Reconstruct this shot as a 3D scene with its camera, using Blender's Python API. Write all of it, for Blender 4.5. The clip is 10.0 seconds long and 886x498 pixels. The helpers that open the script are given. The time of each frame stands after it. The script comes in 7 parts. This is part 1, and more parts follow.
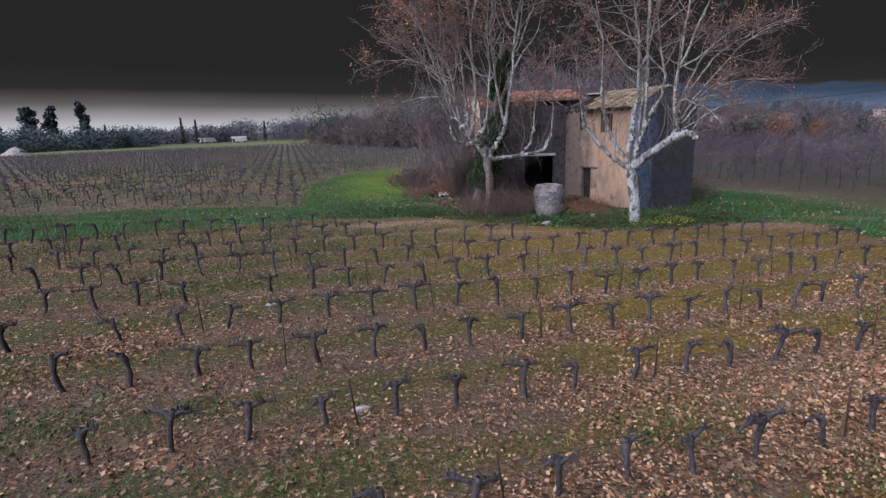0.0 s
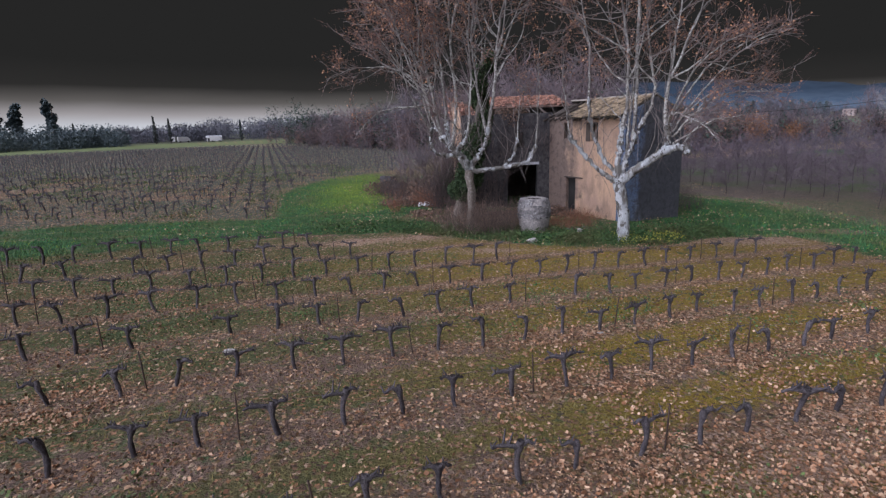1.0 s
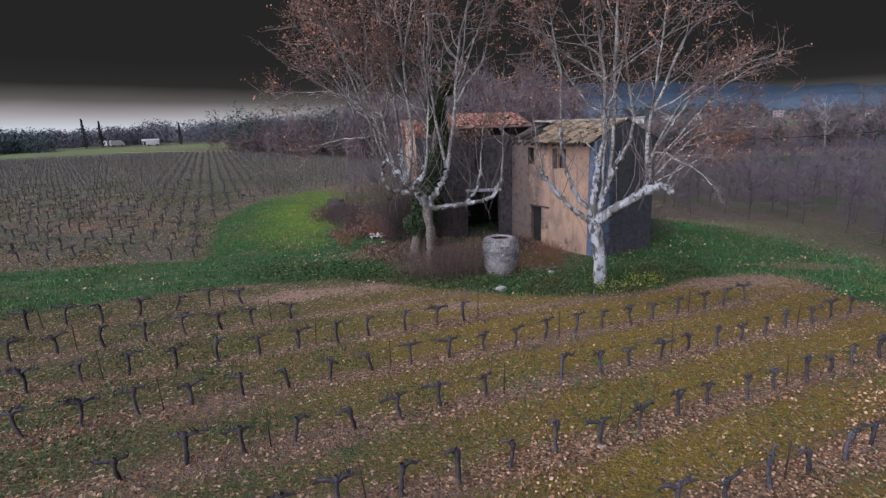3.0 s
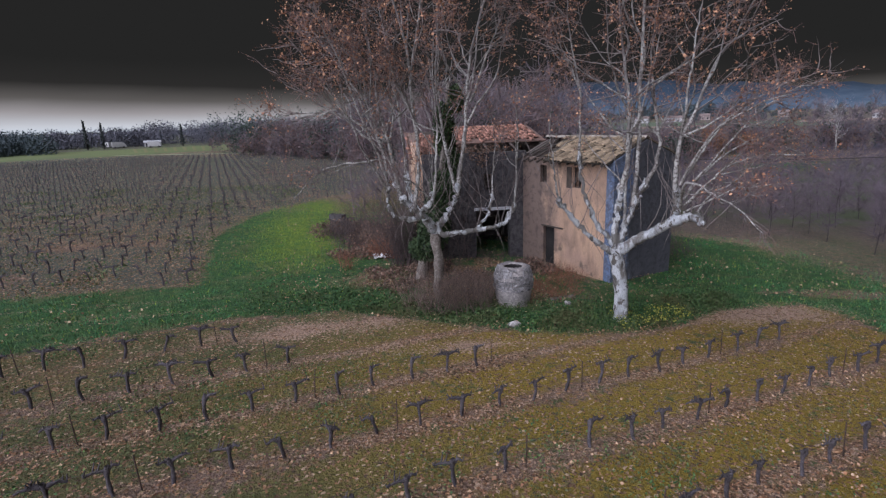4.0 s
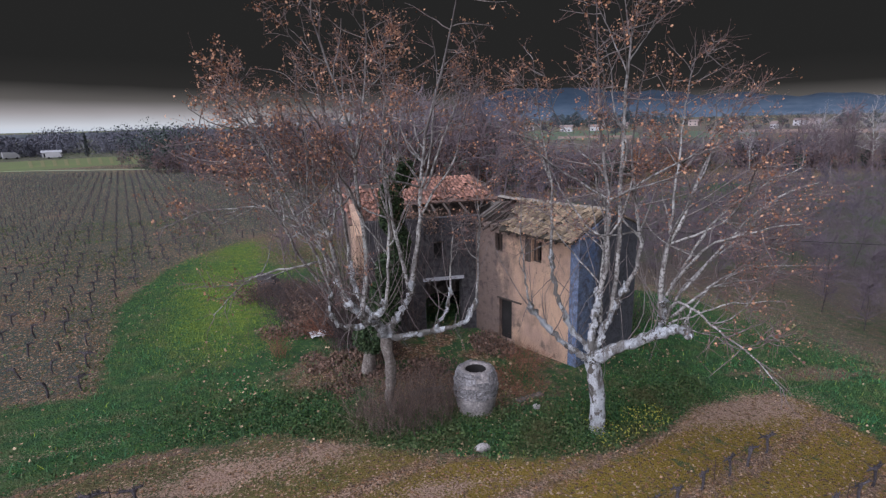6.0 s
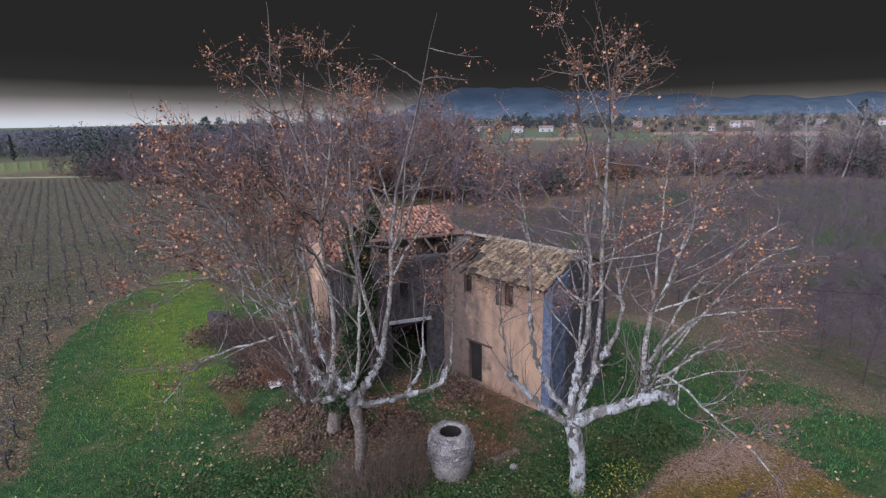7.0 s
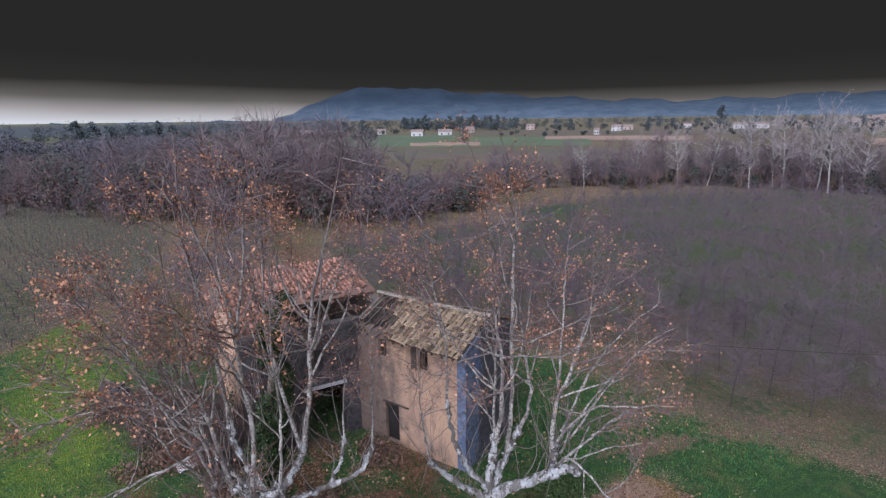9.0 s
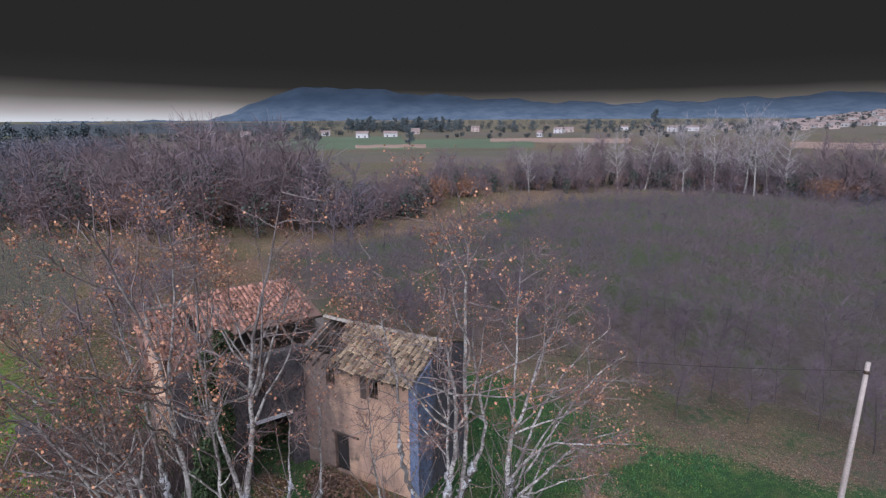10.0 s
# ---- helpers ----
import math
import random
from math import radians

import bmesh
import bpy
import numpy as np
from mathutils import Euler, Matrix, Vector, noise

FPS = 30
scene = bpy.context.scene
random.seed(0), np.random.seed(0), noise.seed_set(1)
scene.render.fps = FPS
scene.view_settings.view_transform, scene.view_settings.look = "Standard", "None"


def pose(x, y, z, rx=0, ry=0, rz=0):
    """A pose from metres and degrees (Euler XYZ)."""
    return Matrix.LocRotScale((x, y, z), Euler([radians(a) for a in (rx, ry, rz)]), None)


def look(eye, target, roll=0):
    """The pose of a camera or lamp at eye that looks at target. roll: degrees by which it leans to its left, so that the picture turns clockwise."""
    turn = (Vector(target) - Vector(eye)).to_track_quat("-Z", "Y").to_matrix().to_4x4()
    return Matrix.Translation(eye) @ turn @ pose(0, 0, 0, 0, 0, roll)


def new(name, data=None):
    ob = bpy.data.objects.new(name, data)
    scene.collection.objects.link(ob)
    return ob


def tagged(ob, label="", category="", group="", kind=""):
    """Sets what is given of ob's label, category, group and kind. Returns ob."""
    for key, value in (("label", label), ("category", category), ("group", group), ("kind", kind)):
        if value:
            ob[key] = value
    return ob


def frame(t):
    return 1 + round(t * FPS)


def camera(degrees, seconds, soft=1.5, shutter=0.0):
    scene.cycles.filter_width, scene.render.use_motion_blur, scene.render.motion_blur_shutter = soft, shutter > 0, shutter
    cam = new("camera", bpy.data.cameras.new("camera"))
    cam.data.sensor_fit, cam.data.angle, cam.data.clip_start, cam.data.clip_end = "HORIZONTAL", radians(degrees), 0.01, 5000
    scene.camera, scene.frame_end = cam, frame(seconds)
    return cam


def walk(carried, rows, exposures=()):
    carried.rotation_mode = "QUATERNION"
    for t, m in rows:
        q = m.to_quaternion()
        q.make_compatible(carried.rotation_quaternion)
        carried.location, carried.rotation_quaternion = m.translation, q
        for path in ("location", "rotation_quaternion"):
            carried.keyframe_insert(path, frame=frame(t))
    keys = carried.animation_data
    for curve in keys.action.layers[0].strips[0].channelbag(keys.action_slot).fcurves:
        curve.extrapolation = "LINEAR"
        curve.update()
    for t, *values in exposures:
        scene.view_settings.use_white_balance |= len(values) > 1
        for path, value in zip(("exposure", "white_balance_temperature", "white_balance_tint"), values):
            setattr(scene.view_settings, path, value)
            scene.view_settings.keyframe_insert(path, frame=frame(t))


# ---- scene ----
cam = camera(79.8, 10.0, soft=1.3)
PATH = [
    (0, (0.267, 3.204, 5.064), (0.271, 5.153, 4.611), -2.1),
    (0.5, (0.322, 4.006, 5.411), (0.342, 5.952, 4.953), -2.2),
    (1, (0.34, 4.845, 5.683), (0.417, 6.79, 5.22), -2.0),
    (1.5, (0.373, 5.692, 6.007), (0.553, 7.628, 5.541), -2.0),
    (2, (0.426, 6.532, 6.355), (0.681, 8.458, 5.883), -2.1),
    (2.5, (0.434, 7.444, 6.701), (0.691, 9.371, 6.231), -2.0),
    (4, (0.448, 10.171, 7.945), (0.691, 12.099, 7.471), -2.0),
    (4.5, (0.42, 11.112, 8.566), (0.688, 13.038, 8.099), -1.8),
    (5, (0.414, 12.069, 9.301), (0.75, 13.985, 8.833), -1.7),
    (5.5, (0.407, 12.98, 9.967), (0.822, 14.879, 9.498), -1.6),
    (7, (0.222, 15.611, 12.635), (0.885, 17.435, 12.156), -1.1),
    (7.5, (0.146, 15.83, 13.275), (0.892, 17.62, 12.786), -0.9),
    (8, (-0.024, 15.768, 14.184), (0.805, 17.522, 13.697), -0.7),
    (8.5, (-0.085, 15.756, 15.077), (0.825, 17.469, 14.592), -0.7),
    (9, (0.012, 15.888, 15.787), (1.0, 17.558, 15.301), -0.8),
    (9.5, (0.24, 16.336, 16.278), (1.306, 17.956, 15.791), -0.6),
    (10, (0.42, 16.623, 16.658), (1.573, 18.184, 16.173), -0.4),
]
walk(cam, [(t, look(eye, target, roll)) for t, eye, target, roll in PATH], exposures=((0.0, 2.18), (4.0, 2.1), (5.5, 2.1), (7.0, 2.22), (10.0, 2.30)))

# ---- sky and light: dusk under a heavy cloud deck, a pale strip along the horizon ----
world = bpy.data.worlds.new("sky")
scene.world = world
world.use_nodes = True
wn, wl = world.node_tree.nodes, world.node_tree.links
wn.clear()
w_out = wn.new("ShaderNodeOutputWorld")
w_bg = wn.new("ShaderNodeBackground")
w_co = wn.new("ShaderNodeTexCoord")
w_sep = wn.new("ShaderNodeSeparateXYZ")
w_noise = wn.new("ShaderNodeTexNoise")
w_map = wn.new("ShaderNodeMapping")
w_map.inputs["Scale"].default_value = (3.0, 3.0, 14.0)
w_noise.inputs["Scale"].default_value = 1.6
w_noise.inputs["Detail"].default_value = 5.0
w_add = wn.new("ShaderNodeMath")
w_add.operation = "MULTIPLY_ADD"
w_add.inputs[1].default_value = 0.012
w_ramp = wn.new("ShaderNodeValToRGB")
wl.new(w_co.outputs["Generated"], w_sep.inputs[0])
wl.new(w_co.outputs["Generated"], w_map.inputs["Vector"])
wl.new(w_map.outputs[0], w_noise.inputs["Vector"])
wl.new(w_noise.outputs["Fac"], w_add.inputs[0])
w_side = wn.new("ShaderNodeMapRange")
w_side.inputs[1].default_value, w_side.inputs[2].default_value = -0.6, 0.5
w_side.inputs[3].default_value, w_side.inputs[4].default_value = 0.0, 0.030
wl.new(w_sep.outputs["X"], w_side.inputs[0])
w_sum = wn.new("ShaderNodeMath")
wl.new(w_sep.outputs["Z"], w_sum.inputs[0])
wl.new(w_side.outputs[0], w_sum.inputs[1])
wl.new(w_sum.outputs[0], w_add.inputs[2])
wl.new(w_add.outputs[0], w_ramp.inputs[0])
wl.new(w_ramp.outputs[0], w_bg.inputs["Color"])
wl.new(w_bg.outputs[0], w_out.inputs[0])
cr = w_ramp.color_ramp
cr.elements[0].position, cr.elements[0].color = 0.0, (0.32, 0.375, 0.45, 1)
cr.elements[1].position, cr.elements[1].color = 1.0, (0.0105, 0.0105, 0.0108, 1)
for p, c in ((0.018, (0.335, 0.35, 0.39, 1)), (0.038, (0.19, 0.18, 0.19, 1)), (0.058, (0.062, 0.058, 0.057, 1)),
             (0.082, (0.0145, 0.0140, 0.0138, 1)), (0.12, (0.0105, 0.0105, 0.0105, 1))):
    e = cr.elements.new(p)
    e.color = c
w_bg.inputs["Strength"].default_value = 0.41
sun_data = bpy.data.lights.new("sun", "SUN")
sun_data.energy, sun_data.angle, sun_data.color = 1.5, radians(95), (0.90, 0.93, 1.11)
sun = new("sun", sun_data)
sun.matrix_world = look((-45, -28, 48), (0, 0, 0))

# ---- materials ----
def node_mat(name, rough=0.9, metal=0.0):
    m = bpy.data.materials.new(name)
    m.use_nodes = True
    nt = m.node_tree
    b = nt.nodes["Principled BSDF"]
    b.inputs["Roughness"].default_value = rough
    b.inputs["Metallic"].default_value = metal
    b.inputs["Specular IOR Level"].default_value = 0.25
    return m, nt, b


def mixc(nt, fac, a, b, kind="MIX"):
    n = nt.nodes.new("ShaderNodeMix")
    n.data_type, n.blend_type = "RGBA", kind
    for key, value in ((0, fac), (6, a), (7, b)):
        if isinstance(value, bpy.types.NodeSocket):
            nt.links.new(value, n.inputs[key])
        else:
            n.inputs[key].default_value = value if key == 0 else (*value[:3], 1)
    return n.outputs[2]


def noise_fac(nt, scale, lo=0.35, hi=0.65, detail=6.0, space="Object", stretch=(1, 1, 1), rough=0.6):
    co = nt.nodes.new("ShaderNodeTexCoord")
    mp = nt.nodes.new("ShaderNodeMapping")
    mp.inputs["Scale"].default_value = stretch
    nz = nt.nodes.new("ShaderNodeTexNoise")
    nz.inputs["Scale"].default_value = scale
    nz.inputs["Detail"].default_value = detail
    nz.inputs["Roughness"].default_value = rough
    mr = nt.nodes.new("ShaderNodeMapRange")
    mr.inputs[1].default_value, mr.inputs[2].default_value = lo, hi
    nt.links.new(co.outputs[space], mp.inputs["Vector"])
    nt.links.new(mp.outputs[0], nz.inputs["Vector"])
    nt.links.new(nz.outputs["Fac"], mr.inputs[0])
    return mr.outputs[0]


def bump(nt, b, fac, dist=0.02, strength=0.6):
    n = nt.nodes.new("ShaderNodeBump")
    n.inputs["Distance"].default_value = dist
    n.inputs["Strength"].default_value = strength
    nt.links.new(fac, n.inputs["Height"])
    nt.links.new(n.outputs[0], b.inputs["Normal"])


def rand_fac(nt, island=False):
    if island:
        return nt.nodes.new("ShaderNodeNewGeometry").outputs["Random Per Island"]
    return nt.nodes.new("ShaderNodeObjectInfo").outputs["Random"]


def simple_mat(name, a, b, scale=4.0, c=None, rough=0.9, fine=40.0, bump_d=0.01, island=False, metal=0.0, vary=0.0):
    """Two colours in broad patches, a third in fine grain, and relief."""
    m, nt, bs = node_mat(name, rough, metal)
    col = mixc(nt, noise_fac(nt, scale), a, b)
    f = noise_fac(nt, fine, 0.4, 0.7)
    if c is not None:
        col = mixc(nt, f, col, c)
    if vary or island:
        r = rand_fac(nt, island)
        mr = nt.nodes.new("ShaderNodeMapRange")
        mr.inputs[3].default_value, mr.inputs[4].default_value = 1 - vary, 1 + vary
        nt.links.new(r, mr.inputs[0])
        hs = nt.nodes.new("ShaderNodeHueSaturation")
        nt.links.new(mr.outputs[0], hs.inputs["Value"])
        nt.links.new(col, hs.inputs["Color"])
        col = hs.outputs[0]
    nt.links.new(col, bs.inputs["Base Color"])
    bump(nt, bs, f, bump_d)
    return m


def leaf_mat(name, a, b, c=None, patch=None):
    """Each leaf its own mix of two or three colours; patch: a colour that takes over in places."""
    m, nt, bs = node_mat(name, 0.7)
    r = rand_fac(nt, True)
    rp = nt.nodes.new("ShaderNodeValToRGB")
    rp.color_ramp.elements[0].color, rp.color_ramp.elements[1].color = (*a, 1), (*b, 1)
    if c is not None:
        e = rp.color_ramp.elements.new(0.5)
        e.color = (*c, 1)
    nt.links.new(r, rp.inputs[0])
    col = rp.outputs[0]
    if patch is not None:
        col = mixc(nt, noise_fac(nt, 0.45, 0.42, 0.68, detail=7), col, patch)
    nt.links.new(col, bs.inputs["Base Color"])
    return m


def ground_mat():
    """Earth, leaf litter, weeds and grass, mixed by the zones stored on the ground."""
    m, nt, bs = node_mat("ground_soil", 0.95)
    at = nt.nodes.new("ShaderNodeAttribute")
    at.attribute_name = "zone"
    sp = nt.nodes.new("ShaderNodeSeparateColor")
    nt.links.new(at.outputs["Color"], sp.inputs[0])
    n_big = noise_fac(nt, 0.35, 0.3, 0.7)
    n_mid = noise_fac(nt, 2.2, 0.35, 0.65)
    n_fine = noise_fac(nt, 14.0, 0.35, 0.65, detail=8.0)
    n_mix = noise_fac(nt, 3.6, 0.30, 0.70, detail=10.0, rough=0.72)
    n_grit = noise_fac(nt, 45.0, 0.4, 0.65, detail=4.0)
    at2 = nt.nodes.new("ShaderNodeAttribute")
    at2.attribute_name = "cover"
    soil = mixc(nt, n_mid, (0.205, 0.132, 0.100), (0.330, 0.220, 0.170))
    soil = mixc(nt, n_grit, soil, (0.085, 0.060, 0.050))
    # matted leaves: every cell of a crooked mosaic is one leaf of its own colour
    co = nt.nodes.new("ShaderNodeTexCoord")
    wv = nt.nodes.new("ShaderNodeTexNoise")
    wv.inputs["Scale"].default_value, wv.inputs["Detail"].default_value = 9.0, 3.0
    nt.links.new(co.outputs["Object"], wv.inputs["Vector"])
    warp = nt.nodes.new("ShaderNodeVectorMath")
    warp.operation = "MULTIPLY_ADD"
    warp.inputs[1].default_value = (0.10, 0.10, 0.0)
    nt.links.new(wv.outputs["Color"], warp.inputs[0])
    nt.links.new(co.outputs["Object"], warp.inputs[2])
    cell = nt.nodes.new("ShaderNodeTexVoronoi")
    cell.voronoi_dimensions = "2D"
    cell.inputs["Scale"].default_value = 15.0
    nt.links.new(warp.outputs[0], cell.inputs["Vector"])
    cs = nt.nodes.new("ShaderNodeSeparateColor")
    nt.links.new(cell.outputs["Color"], cs.inputs[0])
    lr = nt.nodes.new("ShaderNodeValToRGB")
    lr.color_ramp.elements[0].color, lr.color_ramp.elements[1].color = (0.075, 0.050, 0.038, 1), (0.60, 0.430, 0.310, 1)
    for p, c in ((0.22, (0.155, 0.092, 0.060, 1)), (0.42, (0.240, 0.135, 0.080, 1)), (0.60, (0.190, 0.150, 0.075, 1)), (0.78, (0.380, 0.185, 0.100, 1)), (0.90, (0.440, 0.300, 0.205, 1))):
        lr.color_ramp.elements.new(p).color = c
    nt.links.new(cs.outputs[0], lr.inputs[0])
    leafy = lr.outputs[0]
    litter = mixc(nt, n_grit, leafy, mixc(nt, 1.0, leafy, (0.55, 0.52, 0.50), "MULTIPLY"))
    ochre = mixc(nt, n_fine, (0.190, 0.138, 0.024), (0.380, 0.255, 0.045))
    olive = mixc(nt, n_fine, (0.105, 0.092, 0.042), (0.250, 0.190, 0.092))
    olive = mixc(nt, n_big, olive, (0.082, 0.112, 0.046))
    # cooler green on the farther vineyard paints distance haze into its ground
    olive = mixc(nt, at.outputs["Alpha"], olive, mixc(nt, n_fine, (0.055, 0.084, 0.068), (0.120, 0.140, 0.124)))
    moss = mixc(nt, at2.outputs["Alpha"], olive, ochre)
    moss = mixc(nt, n_grit, moss, mixc(nt, 1.0, moss, (0.62, 0.58, 0.52), "MULTIPLY"))
    strewn = nt.nodes.new("ShaderNodeMapRange")
    strewn.inputs[1].default_value, strewn.inputs[2].default_value = 0.70, 0.74
    nt.links.new(cs.outputs[1], strewn.inputs[0])
    grass = mixc(nt, n_fine, (0.024, 0.070, 0.024), (0.090, 0.205, 0.050))
    grass = mixc(nt, n_mid, grass, (0.028, 0.078, 0.030))
    grass = mixc(nt, noise_fac(nt, 0.9, 0.52, 0.72), grass, (0.105, 0.130, 0.055))
    bright = mixc(nt, n_fine, (0.105, 0.165, 0.022), (0.230, 0.300, 0.042))
    bright = mixc(nt, n_mid, bright, (0.060, 0.145, 0.035))
    pale = mixc(nt, n_fine, (0.280, 0.175, 0.128), (0.500, 0.345, 0.265))
    pale = mixc(nt, noise_fac(nt, 5.0, 0.50, 0.62, detail=8), pale, leafy)
    def masked(value, noise_out, width):
        a = nt.nodes.new("ShaderNodeMath")
        a.operation = "MULTIPLY_ADD"
        a.inputs[1].default_value = width
        nt.links.new(noise_out, a.inputs[0])
        nt.links.new(value, a.inputs[2])
        r = nt.nodes.new("ShaderNodeMapRange")
        r.inputs[1].default_value, r.inputs[2].default_value = 0.35 + width * 0.5, 0.65 + width * 0.5
        nt.links.new(a.outputs[0], r.inputs[0])
        return r.outputs[0]
    sp2 = nt.nodes.new("ShaderNodeSeparateColor")
    nt.links.new(at2.outputs["Color"], sp2.inputs[0])
    col = mixc(nt, masked(sp2.outputs[0], n_mix, 0.9), soil, moss)
    col = mixc(nt, strewn.outputs[0], col, leafy)
    col = mixc(nt, masked(sp2.outputs[1], n_mix, 0.9), col, litter)
    tuft = noise_fac(nt, 1.7, 0.56, 0.66, detail=9.0, rough=0.7)
    col = mixc(nt, tuft, col, (0.070, 0.098, 0.040))
    col = mixc(nt, masked(sp.outputs[0], n_mid, 0.4), col, grass)
    col = mixc(nt, masked(sp.outputs[2], n_fine, 1.0), col, bright)
    col = mixc(nt, masked(sp.outputs[1], n_fine, 0.8), col, pale)
    dull = mixc(nt, n_mid, (0.088, 0.076, 0.068), (0.125, 0.104, 0.094))
    dull = mixc(nt, noise_fac(nt, 0.12, 0.45, 0.60), dull, (0.082, 0.100, 0.056))
    col = mixc(nt, sp2.outputs[2], col, dull)
    nt.links.new(col, bs.inputs["Base Color"])
    bump(nt, bs, n_fine, 0.10, 1.0)
    return m


M_GROUND = ground_mat()
M_VINE = simple_mat("vine_bark", (0.058, 0.050, 0.058), (0.130, 0.112, 0.120), 9.0, (0.024, 0.020, 0.022), fine=60, bump_d=0.02, vary=0.25)
M_STAKE = simple_mat("rusty_stake", (0.030, 0.022, 0.020), (0.070, 0.040, 0.028), 12.0, rough=0.7)
M_WIRE = simple_mat("wire", (0.08, 0.075, 0.07), (0.05, 0.04, 0.035), 5.0, rough=0.5, metal=0.6)


def plane_bark():
    """Mottled bark of a plane tree: grey flakes over cream white."""
    m, nt, bs = node_mat("plane_bark", 0.85)
    f1 = noise_fac(nt, 1.8, 0.42, 0.52, detail=5, stretch=(1, 1, 0.5))
    f2 = noise_fac(nt, 2.8, 0.48, 0.54, detail=5, stretch=(1, 1, 0.5))
    f3 = noise_fac(nt, 30.0, 0.50, 0.75)
    f4 = noise_fac(nt, 3.6, 0.55, 0.59, detail=7, stretch=(1, 1, 0.6))
    col = mixc(nt, f1, (0.43, 0.445, 0.47), (0.175, 0.163, 0.152))
    col = mixc(nt, f2, col, (0.53, 0.54, 0.56))
    col = mixc(nt, f4, col, (0.105, 0.092, 0.080))
    col = mixc(nt, f3, col, (0.17, 0.162, 0.155))
    nt.links.new(col, bs.inputs["Base Color"])
    bump(nt, bs, f3, 0.05, 1.0)
    return m


M_BARK = plane_bark()


M_OLDBARK = simple_mat("old_brown_bark", (0.30, 0.265, 0.24), (0.145, 0.118, 0.102), 3.2, (0.075, 0.060, 0.052), fine=14, bump_d=0.05)


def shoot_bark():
    """Pale flaking bark; young wood's brown is deepened to paint the dimness near the tree tops (the stored value runs
    from base to tip).
    """
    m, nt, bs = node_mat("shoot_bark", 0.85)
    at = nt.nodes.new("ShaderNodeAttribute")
    at.attribute_name = "tip_dark"
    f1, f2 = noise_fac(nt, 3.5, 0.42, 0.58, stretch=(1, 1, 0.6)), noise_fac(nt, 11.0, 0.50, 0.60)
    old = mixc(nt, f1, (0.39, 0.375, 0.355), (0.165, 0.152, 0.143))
    dim_tip = mixc(nt, f1, (0.080, 0.060, 0.060), (0.052, 0.040, 0.042))
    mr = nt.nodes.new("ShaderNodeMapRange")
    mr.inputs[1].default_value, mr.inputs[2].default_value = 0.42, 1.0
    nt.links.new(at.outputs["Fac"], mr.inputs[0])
    col = mixc(nt, mr.outputs[0], old, dim_tip)
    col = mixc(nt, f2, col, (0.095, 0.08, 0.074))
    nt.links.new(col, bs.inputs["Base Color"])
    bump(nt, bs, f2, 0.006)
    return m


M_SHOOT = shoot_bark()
M_BRANCH = simple_mat("branch_bark", (0.270, 0.235, 0.225), (0.130, 0.106, 0.102), 3.0, (0.085, 0.066, 0.064), fine=20, bump_d=0.003)
M_TWIG = simple_mat("twig_bark", (0.215, 0.130, 0.118), (0.140, 0.092, 0.088), 1.0, rough=0.9)
M_DRYLEAF = leaf_mat("dry_plane_leaves", (0.085, 0.045, 0.036), (0.52, 0.285, 0.170), (0.290, 0.130, 0.075))
M_FALLEN = leaf_mat("fallen_leaves", (0.095, 0.060, 0.042), (0.46, 0.310, 0.200), (0.260, 0.135, 0.072))
M_BLADE = leaf_mat("grass_blades", (0.020, 0.080, 0.034), (0.086, 0.225, 0.078), (0.036, 0.155, 0.060), (0.105, 0.105, 0.042))
M_BLADE_YELLOW = leaf_mat("yellow_grass_blades", (0.115, 0.185, 0.022), (0.300, 0.390, 0.056), (0.195, 0.295, 0.036), (0.150, 0.155, 0.050))
M_WEED = leaf_mat("weed_leaves", (0.022, 0.056, 0.020), (0.100, 0.160, 0.045), (0.048, 0.100, 0.032), (0.105, 0.088, 0.038))
M_MOSSB = leaf_mat("moss_blades", (0.110, 0.100, 0.034), (0.215, 0.165, 0.058), (0.158, 0.130, 0.045))
M_IVY = leaf_mat("ivy_leaves", (0.016, 0.032, 0.015), (0.066, 0.098, 0.040), (0.034, 0.056, 0.024))
M_BRUSH = simple_mat("brush_stems", (0.200, 0.142, 0.118), (0.105, 0.078, 0.068), 3.0, vary=0.5, island=True)
M_WOODS = simple_mat("bare_woods", (0.165, 0.118, 0.118), (0.112, 0.100, 0.122), 0.04, vary=0.2, island=True)
M_ORCHARD = simple_mat("orchard_twigs", (0.130, 0.096, 0.108), (0.074, 0.068, 0.088), 0.07, vary=0.3, island=True)
# leaf green lifted to blue-grey: distance haze painted into far pines and hedge
M_EVERGREEN = leaf_mat("hazed_evergreen_leaves", (0.044, 0.062, 0.075), (0.100, 0.124, 0.134), (0.068, 0.090, 0.100))
M_IVYWOOD = leaf_mat("ivy_in_the_woods", (0.024, 0.038, 0.034), (0.066, 0.086, 0.070), (0.042, 0.060, 0.048))
M_TANLEAF = leaf_mat("tan_leaves", (0.14, 0.088, 0.055), (0.42, 0.32, 0.20), (0.26, 0.165, 0.095))
M_LITTER = leaf_mat("leaf_litter", (0.080, 0.050, 0.036), (0.50, 0.340, 0.230), (0.300, 0.140, 0.072))
M_ORCHTRUNK = simple_mat("orchard_trunk", (0.060, 0.050, 0.050), (0.040, 0.034, 0.034), 3.0)
M_FARHEDGE = leaf_mat("far_hedge_leaves", (0.024, 0.034, 0.036), (0.075, 0.078, 0.078), (0.045, 0.056, 0.056))

